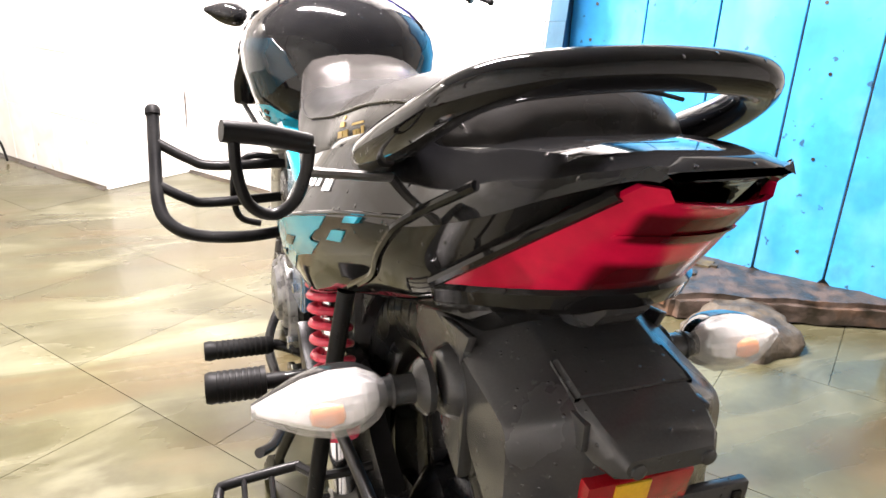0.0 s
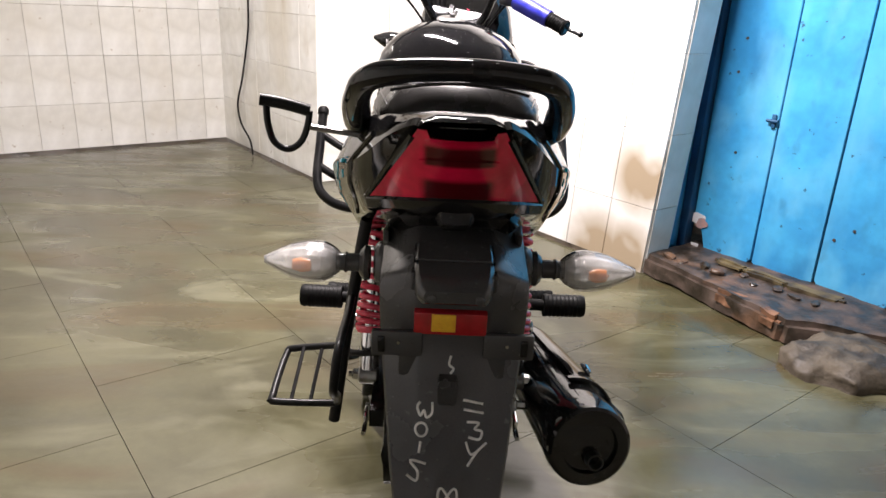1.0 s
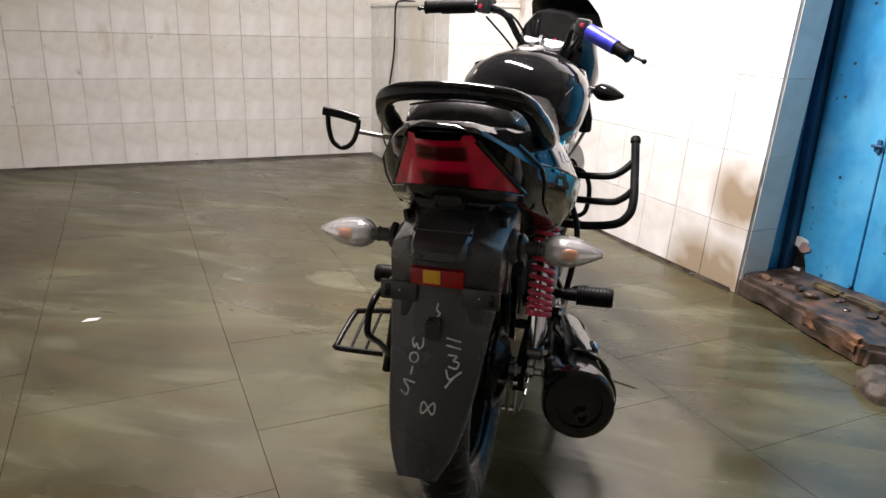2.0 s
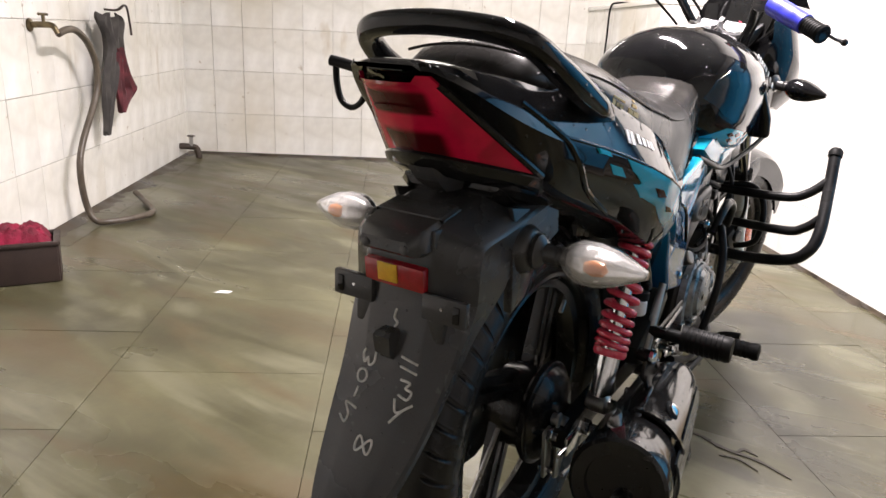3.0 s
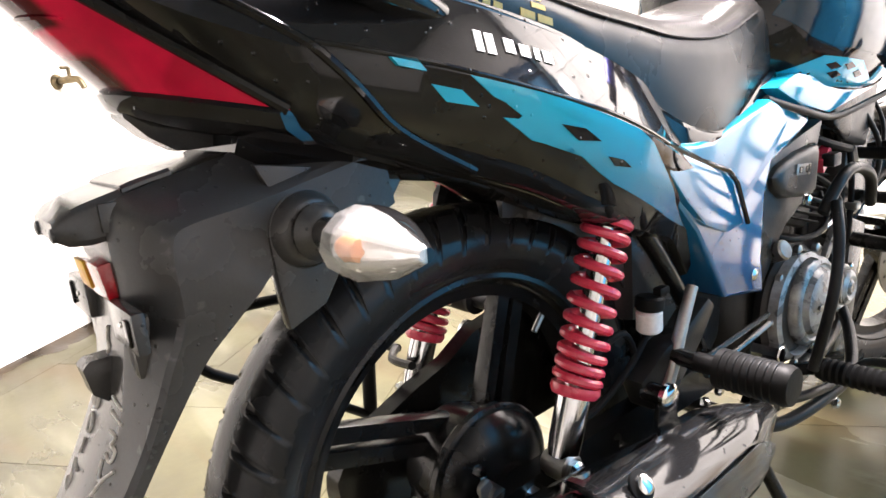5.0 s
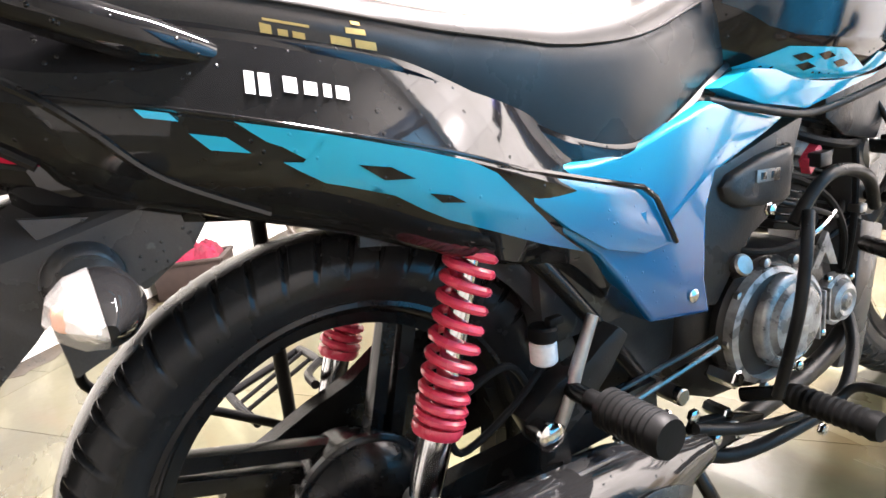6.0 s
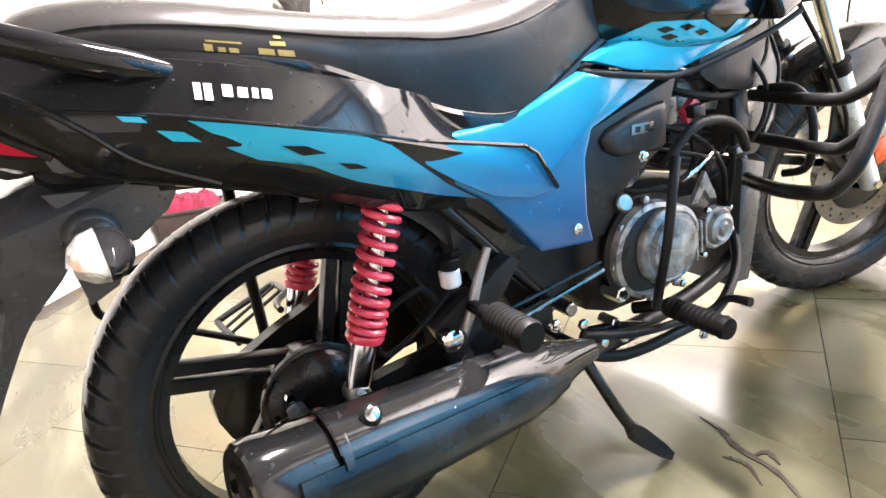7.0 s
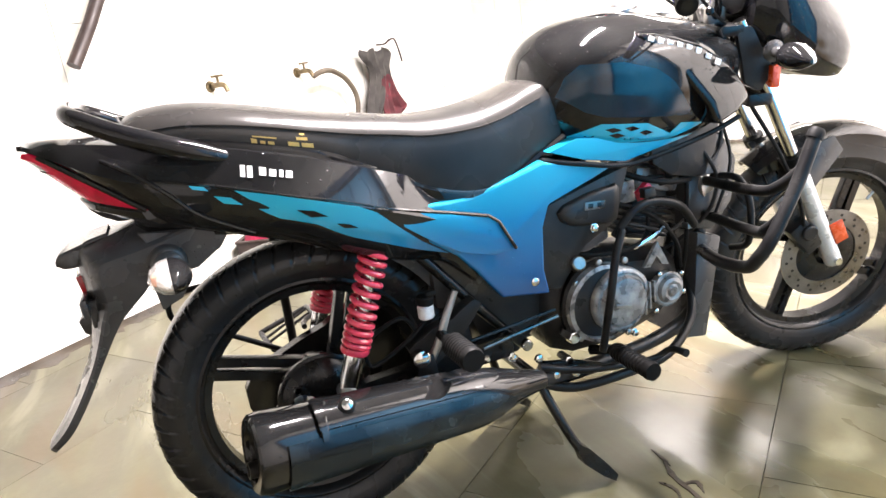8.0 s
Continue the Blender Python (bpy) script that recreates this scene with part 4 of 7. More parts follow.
# shock absorbers
def shock(sx):
    top, low = Vector((sx * 0.131, 0.155, 0.67)), Vector((sx * 0.133, 0.040, 0.372))
    d = (low - top).normalized()
    body = part("shock_absorber", merge(cylinder(top, low, 0.0095, bevel=0.002)), M_CHROME, bike, "red spring over a chrome damper")
    L = (low - top).length
    up = d.cross(Vector((1, 0, 0))).normalized()
    side = d.cross(up).normalized()
    pts, turns, start, length = [], 13.0, 0.018, 0.212
    n = int(turns * 14)
    for i in range(n + 1):
        a = 2 * math.pi * turns * i / n
        q = i / n
        k = start + length * (q - 0.045 * math.sin(2 * math.pi * q))
        R = 0.0238
        pts.append(top + d * k + R * (math.cos(a) * side + math.sin(a) * up))
    part("spring", tube(pts, 0.0054, sides=8, smooth=False), M_SPRING, body, "red enamelled coil spring")
    part("spring_seat", lathe([(0, 0.01), (0, 0.027), (0.006, 0.028), (0.012, 0.025), (0.012, 0.01)], top + d * 0.230, d, 24), M_SPRING, body)
    part("damper_tube", cylinder(top + d * 0.085, top + d * 0.232, 0.0125, bevel=0.002), M_CHROME, body)
    part("lower_tube", lathe([(0, 0), (0, 0.019), (0.05, 0.0185), (0.07, 0.017), (0.075, 0.01), (0.075, 0)], top + d * 0.240, d, 24), M_CHROME, body, "chrome lower tube")
    part("eye", cylinder(low + Vector((-sx * 0.018, 0, 0)), low + Vector((sx * 0.018, 0, 0)), 0.017, bevel=0.003), M_STEEL, body)
    part("nut", lathe([(0, 0), (0, 0.011), (0.01, 0.011), (0.012, 0.006), (0.018, 0.006), (0.018, 0)], low + Vector((sx * 0.018, 0, 0)), (sx, 0, 0), 6), M_CHROME, body)


shock(1)
shock(-1)

# ---- tail and side panels ----
BODY = smooth_rows([(-0.378, 0.905, 0.036, 0.045, 0.902, 0.034, 0.898), (-0.366, 0.909, 0.046, 0.055, 0.900, 0.036, 0.894), (-0.33, 0.908, 0.062, 0.080, 0.882, 0.038, 0.872), (-0.27, 0.900, 0.083, 0.110, 0.850, 0.066, 0.812),
                    (-0.20, 0.886, 0.100, 0.135, 0.824, 0.112, 0.757), (-0.10, 0.868, 0.132, 0.164, 0.801, 0.132, 0.716), (0.0, 0.84, 0.152, 0.188, 0.770, 0.150, 0.680),
                    (0.09, 0.81, 0.158, 0.194, 0.738, 0.158, 0.638), (0.18, 0.775, 0.150, 0.183, 0.702, 0.148, 0.600), (0.27, 0.735, 0.115, 0.160, 0.662, 0.125, 0.568), (0.345, 0.700, 0.100, 0.136, 0.620, 0.100, 0.500)], 6)


def body_ring(r, grow=0.0):
    y, zt, xa, xb, zm, xc, zb = r
    g = grow
    half = [(xa * 0.55, zt + g), (xa, zt - 0.006 + g), (xa + (xb - xa) * 0.62, zm + (zt - zm) * 0.36 + g), (xb - 0.004 + g, zm + 0.005 + g), (xb + g, zm - 0.003), (xb - (xb - xc) * 0.22 + g, zm - (zm - zb) * 0.42), (xc + g, zb + 0.006), (xc - 0.012, zb - g)]
    return [(x, y, z) for x, z in half] + [(-x, y, z) for x, z in half[::-1]]


tail_bm = loft([body_ring(r) for r in BODY])
tail = part("tail_panel", tail_bm.copy(), M_BLACK, bike, "glossy black tail and side panels")
def on_panel(name, bm, line, side, r, mat, parent, lift=0.0, n=6):
    """A thin raised line on a body: (y, z) points laid on its side."""
    from mathutils.bvhtree import BVHTree
    tree = BVHTree.FromBMesh(bm)
    P = []
    for p in curve_points([(0, y, z) for y, z in line], n):
        hit = tree.ray_cast(Vector((side * 0.6, p.y, p.z)), Vector((-side, 0, 0)))[0]
        if hit:
            P.append(hit + Vector((side * lift, 0, 0)))
    return part(name, tube(P, r, sides=8, smooth=False), mat, parent)


for s in (1, -1):
    on_panel("panel_edge", tail_bm, [(-0.262, 0.868), (-0.212, 0.834), (-0.178, 0.802), (-0.135, 0.757), (-0.06, 0.712)], s, 0.0042, M_BLACK, tail)
    on_panel("panel_edge", tail_bm, [(-0.20, 0.828), (-0.10, 0.802), (0.0, 0.770), (0.09, 0.740), (0.18, 0.704)], s, 0.0022, M_BLACK, tail)

# tail lamp
def lens_point(s, k, out=0.0):
    w = 0.112 + (0.046 - 0.112) * k
    yc, ye = -0.300 - 0.076 * k, -0.206 - 0.147 * k
    z = 0.806 + 0.088 * k - 0.026 * s * s * (1 - k)
    if k > 0.86 and abs(s) < 0.72:
        z -= 0.007 * (k - 0.86) / 0.14
    return Vector((s * w, yc + (ye - yc) * s * s - 0.013 - out, z))


def lens_patch(s0, s1, k0, k1, out, deep, ns=14, nk=8):
    bm = bmesh.new()
    G = [[bm.verts.new(lens_point(s0 + (s1 - s0) * i / ns, k0 + (k1 - k0) * j / nk, out)) for i in range(ns + 1)] for j in range(nk + 1)]
    for j in range(nk):
        for i in range(ns):
            bm.faces.new((G[j][i], G[j][i + 1], G[j + 1][i + 1], G[j + 1][i]))
    r = bmesh.ops.extrude_face_region(bm, geom=bm.faces[:])
    bmesh.ops.translate(bm, vec=(0, deep, 0), verts=[v for v in r["geom"] if isinstance(v, bmesh.types.BMVert)])
    return bm


lens = part("tail_lamp", lens_patch(-1, 1, 0, 1, 0.0, 0.006, 28, 14), M_REDLENS, bike, "red tail lamp lens with darker cells")
part("lamp_ledge", lens_patch(-0.62, 0.62, 0.60, 0.625, 0.002, 0.004, 14, 2), M_REDLENS, lens)
for s in (-1, 1):
    part("bezel", tube([lens_point(1.0 * s, k, -0.004) for k in np.linspace(0.0, 0.93, 9)], 0.0050, 2, 8), M_BLACK, lens, "thin glossy black edge")
under = loft([[(-w, y, z + 0.022), (w, y, z + 0.022), (w * 1.06, y, z + 0.012), (w * 0.9, y, z), (-w * 0.9, y, z), (-w * 1.06, y, z + 0.012)] for y, z, w in ((-0.240, 0.750, 0.066), (-0.225, 0.738, 0.080), (-0.12, 0.710, 0.098), (0.0, 0.688, 0.104))])
part("under_tray", under, M_BLACK, tail, "black tray under the tail")
def lip_ring(z, inset, back):
    edge = [lens_point(s, 0) for s in np.linspace(-1, 1, 17)]
    return [(p.x * (1 - inset * 4), p.y + inset, p.z + z) for p in edge] + [(0.10, back, 0.775 + z), (-0.10, back, 0.775 + z)]


part("lamp_base", loft([lip_ring(0.006, 0.004, -0.16), lip_ring(-0.002, -0.004, -0.16), lip_ring(-0.014, 0.0, -0.16), lip_ring(-0.028, 0.02, -0.15)]), M_BLACK, tail, "glossy black base under the tail lamp")
part("plate_lamp", loft([[(x * w, y, z) for x, y in ((-0.7, y0), (0.7, y0), (1, y0 + 0.012), (1, y1), (-1, y1), (-1, y0 + 0.012))] for z, y0, y1, w in ((0.796, -0.308, -0.24, 0.024), (0.785, -0.306, -0.24, 0.025), (0.768, -0.290, -0.235, 0.023), (0.754, -0.268, -0.23, 0.018))]), M_PLASTIC, tail, "small number plate lamp")

# blue film and lettering bars on the right and left panels
BLUE_TAIL = [(-0.081, 0.793), (-0.015, 0.773), (0.051, 0.750), (0.110, 0.728), (0.139, 0.711), (0.163, 0.686), (0.190, 0.662), (0.224, 0.631), (0.282, 0.588), (0.220, 0.614), (0.135, 0.655), (0.091, 0.676), (0.065, 0.692), (0.038, 0.711), (0.018, 0.724), (-0.002, 0.727), (-0.019, 0.733), (-0.040, 0.748), (-0.050, 0.756), (-0.028, 0.752), (-0.045, 0.766), (-0.060, 0.774)]
for s in (1, -1):
    film = shell(tail_bm, BLUE_TAIL, s, M_BLUE, "blue_film", tail, label="blue graphic film, fading, its top lightened as sheen")
    shell(tail_bm, [(0.007, 0.744), (0.034, 0.737), (0.055, 0.723), (0.028, 0.727)], s, M_BLACK, "black_diamond", tail, 0.003)
    shell(tail_bm, [(0.068, 0.707), (0.089, 0.701), (0.104, 0.691), (0.080, 0.696)], s, M_BLACK, "black_diamond", tail, 0.003)
    shell(tail_bm, [(-0.146, 0.812), (-0.124, 0.806), (-0.119, 0.799), (-0.141, 0.805)], s, M_BLUE, "blue_diamond", tail, 0.0045)
    shell(tail_bm, [(-0.113, 0.789), (-0.088, 0.782), (-0.072, 0.767), (-0.100, 0.774)], s, M_BLUE, "blue_diamond", tail)
    # the maker's mark as plain white shapes
    for q in ([(-0.062, 0.829), (-0.055, 0.827), (-0.059, 0.810), (-0.066, 0.812)], [(-0.052, 0.826), (-0.044, 0.824), (-0.048, 0.807), (-0.056, 0.809)],
              [(-0.034, 0.821), (-0.024, 0.818), (-0.027, 0.806), (-0.037, 0.809)], [(-0.019, 0.815), (-0.009, 0.812), (-0.012, 0.802), (-0.022, 0.805)],
              [(-0.004, 0.811), (0.002, 0.809), (-0.001, 0.799), (-0.007, 0.801)], [(0.006, 0.808), (0.016, 0.805), (0.013, 0.795), (0.003, 0.798)]):
        shell(tail_bm, q, s, M_WHITE, "white_mark", tail, 0.0015, 0.02)

# blue side cover
COVER = [(0.205, 0.700), (0.29, 0.690), (0.343, 0.687), (0.392, 0.696), (0.501, 0.722), (0.587, 0.703), (0.685, 0.675), (0.634, 0.661), (0.509, 0.632), (0.491, 0.590), (0.485, 0.500), (0.494, 0.446), (0.44, 0.456), (0.384, 0.466), (0.332, 0.537), (0.295, 0.580), (0.230, 0.630)]
cover_bm = plate(COVER, 0.055, 0.135, 0.008, 3)
for v in cover_bm.verts:
    if v.co.x > 0.1:
        v.co.x += 0.03 * max(0, (0.36 - v.co.y)) / 0.16 - 0.018 * max(0, v.co.y - 0.5) / 0.15
WEDGE = [(0.140, 0.712), (0.198, 0.696), (0.367, 0.642), (0.386, 0.626), (0.417, 0.565), (0.372, 0.562), (0.300, 0.588), (0.240, 0.628), (0.190, 0.668)]
wedge_bm = plate(WEDGE, 0.12, 0.143, 0.004, 2)
for v in wedge_bm.verts:
    if v.co.x > 0.13:
        v.co.x += 0.032 * max(0, (0.36 - v.co.y)) / 0.16
for s in (1, -1):
    cv = part("side_cover", cover_bm.copy() if s > 0 else mirrored(cover_bm), M_BLUE, bike, "blue side cover, royal blue below, sky blue top lightened as sheen")
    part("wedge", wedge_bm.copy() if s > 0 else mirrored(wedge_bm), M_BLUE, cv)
    part("screw", lathe([(0, 0), (0.0, 0.0085), (0.002, 0.009), (0.004, 0.006), (0.004, 0)], (s * 0.136, 0.458, 0.482), (s, 0, 0), 16), M_CHROME, cv)
    part("air_slot", tube([(s * 0.178, 0.164, 0.695), (s * 0.174, 0.180, 0.682), (s * 0.171, 0.193, 0.670)], [0.003, 0.006, 0.002], sides=8), M_BLACK, cv)
    part("edge_line", tube([(s * 0.186, 0.140, 0.716), (s * 0.175, 0.198, 0.699), (s * 0.152, 0.29, 0.669), (s * 0.146, 0.367, 0.645), (s * 0.146, 0.388, 0.628), (s * 0.146, 0.419, 0.566)], 0.0036, sides=6, smooth=False), M_BLACK, cv)
    for k in range(3):
        part("emblem_bar", box((s * 0.1465, 0.338 + 0.014 * k, 0.614 - 0.003 * k), (0.002, 0.010, 0.015), 0.0008), M_BLUE, cv)
    # grey plastic cover in front of it
    dark = plate([(0.515, 0.626), (0.64, 0.655), (0.72, 0.672), (0.70, 0.62), (0.682, 0.557), (0.60, 0.520), (0.53, 0.44), (0.500, 0.448), (0.492, 0.50), (0.498, 0.59)], 0.05, 0.115, 0.006, 2)
    dk = part("engine_cover_panel", dark if s > 0 else mirrored(dark), M_ENGINE, bike, "dark grey plastic panel")
    if s < 0:
        dark.free()
    part("bulge", loft([[(s * x, 0.610 + q * y, 0.600 + q * z) for y, z in ((-0.078, 0.006), (-0.062, 0.020), (0.0, 0.034), (0.070, 0.040), (0.078, 0.030), (0.070, -0.036), (0.052, -0.044), (-0.045, -0.030), (-0.070, -0.014))] for x, q in ((0.108, 1.0), (0.122, 0.97), (0.128, 0.86), (0.130, 0.70))]), M_ENGINE, dk)
    part("badge", box((s * 0.1312, 0.617, 0.607), (0.002, 0.050, 0.017), 0.0008, Matrix.Rotation(radians(-6), 4, "X")), M_DISC, dk, "small grey badge")
    for k in (-1, 1):
        part("badge_mark", box((s * 0.1322, 0.617 + k * 0.011, 0.607 - k * 0.001), (0.001, 0.012, 0.010), 0.0003, Matrix.Rotation(radians(-6), 4, "X")), M_BLACK, dk)

# ---- seat and grab rail ----
SEAT = smooth_rows([(-0.240, 0.896, 0.066, 0.878), (-0.228, 0.914, 0.084, 0.870), (-0.195, 0.930, 0.098, 0.866), (-0.13, 0.932, 0.110, 0.866), (-0.035, 0.916, 0.122, 0.844), (0.075, 0.888, 0.128, 0.812), (0.14, 0.872, 0.130, 0.780), (0.21, 0.858, 0.132, 0.738),
                    (0.275, 0.845, 0.134, 0.705), (0.345, 0.841, 0.132, 0.684), (0.40, 0.843, 0.126, 0.684), (0.46, 0.853, 0.116, 0.702), (0.53, 0.871, 0.103, 0.730), (0.59, 0.872, 0.095, 0.756), (0.632, 0.845, 0.08, 0.775)], 5)


def seat_ring(r):
    y, zt, w, zb = r
    h = zt - zb
    half = [(w * 0.25, zt), (w * 0.55, zt - 0.004), (w * 0.80, zt - 0.012), (w * 0.94, zt - 0.03 if h > 0.06 else zt - h * 0.4), (w, zt - min(0.055, h * 0.6)), (w * 1.01, zb + h * 0.22), (w * 0.985, zb + 0.004), (w * 0.9, zb)]
    return [(x, y, z) for x, z in half] + [(-x, y, z) for x, z in half[::-1]]


seat_bm = loft([seat_ring(r) for r in SEAT])
seat = part("seat", seat_bm.copy(), M_VINYL, bike, "long dusty black vinyl seat")
for s in (1, -1):
    base = [(r[2] * 0.985, r[0], r[3]) for r in SEAT[8:-3]]
    part("base_strip", loft([[(s * (x - 0.010), y, z + 0.012), (s * (x + 0.004), y, z + 0.013), (s * (x + 0.008), y, z + 0.006), (s * (x + 0.006), y, z - 0.012), (s * (x - 0.010), y, z - 0.014)] for x, y, z in base]), M_BLACK, seat, "glossy black edge strip of the seat")
    part("seam", tube([(s * r[2] * 0.955, r[0], r[1] - 0.031) for r in SEAT[6:-8:3]], 0.0016, 3, 6), M_VINYL, seat)
part("seam", tube([(x, -0.226 + 0.9 * x * x, 0.926 - 1.5 * x * x) for x in np.linspace(-0.085, 0.085, 9)], 0.002, 2, 6), M_VINYL, seat)
# print on the seat's side, as plain bars
for s in (1, -1):
    for y0, z0, y1, z1, h in ((-0.030, 0.867, 0.008, 0.857, 0.0022), (-0.033, 0.859, -0.024, 0.856, 0.011), (-0.019, 0.855, -0.011, 0.853, 0.006), (-0.007, 0.852, 0.003, 0.849, 0.006),
                              (0.025, 0.845, 0.043, 0.840, 0.007), (0.047, 0.839, 0.066, 0.834, 0.007), (0.040, 0.851, 0.058, 0.847, 0.005), (0.047, 0.857, 0.055, 0.855, 0.003)):
        shell(seat_bm, [(y0, z0 + h / 2), (y1, z1 + h / 2), (y1, z1 - h / 2), (y0, z0 - h / 2)], s, M_GOLD, "gold_print", seat, 0.0012, 0.02)

RAIL = [(0.133, -0.078, 0.842), (0.135, -0.125, 0.860), (0.131, -0.18, 0.884), (0.124, -0.23, 0.908), (0.109, -0.270, 0.931), (0.076, -0.292, 0.943), (0.0, -0.298, 0.948)]
RAIL = RAIL + [(-x, y, z) for x, y, z in RAIL[-2::-1]]
rail = part("grab_rail", tube(RAIL, [0.012, 0.019, 0.019, 0.0165, 0.0155, 0.015, 0.015, 0.015, 0.0155, 0.0165, 0.019, 0.019, 0.012], 6, 16, flat=0.95), M_BLACK, bike, "thick glossy black grab rail")
for s in (1, -1):
    part("rail_bolt", cylinder((s * 0.128, -0.105, 0.826), (s * 0.142, -0.105, 0.826), 0.008, sides=6), M_STEEL, rail)

# ---- rear mudguard ----
# each row: the back's y and z, half its width, the y and z of the side's inner edge, and how deep the sloping shoulder is
FEND = smooth_rows([(-0.13, 0.770, 0.096, -0.118, 0.690, 0.030), (-0.20, 0.758, 0.093, -0.175, 0.667, 0.032), (-0.27, 0.744, 0.091, -0.217, 0.660, 0.034), (-0.318, 0.733, 0.090, -0.238, 0.654, 0.034), (-0.336, 0.724, 0.090, -0.245, 0.649, 0.034),
                    (-0.343, 0.700, 0.090, -0.252, 0.642, 0.034), (-0.342, 0.648, 0.088, -0.278, 0.620, 0.030), (-0.348, 0.606, 0.084, -0.304, 0.594, 0.020), (-0.364, 0.545, 0.077, -0.342, 0.538, 0.010), (-0.400, 0.480, 0.067, -0.384, 0.471, 0.007),
                    (-0.440, 0.425, 0.052, -0.426, 0.414, 0.007), (-0.474, 0.388, 0.030, -0.464, 0.379, 0.005)], 5)
FX = 0.003


def fender_ring(i):
    y, z, w, yi, zi, k1 = FEND[i]
    d = math.hypot(yi - y, zi - z)
    ny, nz = (yi - y) / d, (zi - z) / d
    t, a = 0.004, w * 0.50
    k1 = min(k1, d * 0.72)
    right = [(a - 0.003, 0.0), (a + 0.002, 0.0012), (w - 0.003, k1 - 0.002), (w, k1 + 0.003), (w, (k1 + d) / 2), (w, d)]
    outer = [(-x, k) for x, k in right[::-1]] + right
    inner = [(w - t, d), (w - t, k1 + 0.004), (a - 0.003, t + 0.002), (-a + 0.003, t + 0.002), (-w + t, k1 + 0.004), (-w + t, d)]
    return [(FX + x, y + ny * k, z + nz * k) for x, k in outer + inner]


fender_bm = loft([fender_ring(i) for i in range(len(FEND))])
fender = part("rear_mudguard", fender_bm.copy(), M_PLASTIC, bike, "matt black plastic rear mudguard with chalk marks")
fender.data.set_sharp_from_angle(angle=radians(24))
for s in (1, -1):
    arch_line = [(-0.205 + 0.034 * math.cos(a), 0.684 + 0.034 * math.sin(a)) for a in [math.pi * i / 10 for i in range(11)]] + [(-0.236, 0.640), (-0.232, 0.604), (-0.196, 0.618), (-0.173, 0.650)]
    base_plate = plate(arch_line, 0.080, 0.0935, 0.004, 2)
    part("boss_plate", moved(base_plate if s > 0 else mirrored(base_plate), Matrix.Translation((FX, 0, 0))), M_PLASTIC, fender)
    if s < 0:
        base_plate.free()
    part("boss", lathe([(0.0, 0.0), (0.0, 0.034), (0.012, 0.032), (0.020, 0.028), (0.023, 0.024), (0.023, 0.0)], (FX + s * 0.082, -0.205, 0.684), (s, 0, 0), 28), M_PLASTIC, fender)
def slab_rings(rows):
    """Rings of a flat box along y: each row has y, the half width, and the heights of the top and the bottom."""
    return [[(FX - 0.002 + x * w, y, z) for x, z in ((-1, zb + 0.005), (-1, zt - 0.005), (-0.9, zt), (0.9, zt), (1, zt - 0.005), (1, zb + 0.005), (0.9, zb), (-0.9, zb))] for y, w, zt, zb in rows]


housing = part("lamp_housing", loft(slab_rings([(-0.300, 0.046, 0.7400, 0.703), (-0.330, 0.0465, 0.7340, 0.699), (-0.352, 0.0445, 0.7285, 0.697), (-0.366, 0.040, 0.7235, 0.698), (-0.374, 0.034, 0.7165, 0.703)])), M_PLASTIC, fender, "black plastic housing above the reflector")
part("lid", loft(slab_rings([(-0.288, 0.047, 0.7450, 0.738), (-0.318, 0.048, 0.7395, 0.732), (-0.326, 0.0475, 0.7370, 0.730)])), M_PLASTIC, housing)
for q in (-1, 1):
    part("clip", box((FX - 0.002 + q * 0.047, -0.335, 0.716), (0.006, 0.020, 0.022), 0.002), M_PLASTIC, housing)
    part("screw", lathe([(0, 0), (0, 0.006), (-0.002, 0.0055), (-0.003, 0.003), (-0.003, 0)], (FX + q * 0.027, -0.3735, 0.7075), (0, 1, 0), 12), M_PLASTIC, housing)
refl = part("reflector", box((FX - 0.004, -0.343, 0.667), (0.086, 0.016, 0.030), 0.003, Matrix.Rotation(radians(8), 4, "X")), M_REFLECT, fender, "rectangular red reflector")
part("sticker", box((FX - 0.012, -0.3520, 0.668), (0.028, 0.002, 0.023), 0.0006, Matrix.Rotation(radians(8), 4, "X")), M_YELLOW, refl, "yellow paper sticker")
for s in (1, -1):
    br = merge(box((FX + s * 0.066, -0.345, 0.638), (0.060, 0.010, 0.032), 0.003), box((FX + s * 0.052, -0.330, 0.618), (0.024, 0.03, 0.05), 0.004))
    b = part("plate_bracket", br, M_PLASTIC, fender, "plastic number plate bracket")
    part("slot", box((FX + s * 0.084, -0.3508, 0.638), (0.008, 0.003, 0.020), 0.0008), M_BLACK, b)
    part("rivet", lathe([(0, 0), (0, 0.0025), (-0.001, 0.002), (-0.001, 0)], (FX + s * 0.064, -0.3502, 0.640), (0, 1, 0), 8), M_CHROME, b)
part("nub", loft([[(FX + x * w - 0.004, y, z) for x, y in ((-1, -0.372 + e), (1, -0.372 + e), (1, -0.34), (-1, -0.34))] for z, w, e in ((0.600, 0.010, 0.006), (0.595, 0.012, 0.0), (0.572, 0.011, 0.004), (0.555, 0.007, 0.022))]), M_PLASTIC, fender)
part("raised_panel", loft([[(FX - 0.002 + x * w, y, z) for x, y in ((-1, y0 - 0.005), (1, y0 - 0.005), (1, y0 + 0.01), (-1, y0 + 0.01))] for z, w, y0 in ((0.640, 0.030, -0.329), (0.60, 0.018, -0.340), (0.555, 0.012, -0.355))]), M_PLASTIC, fender)
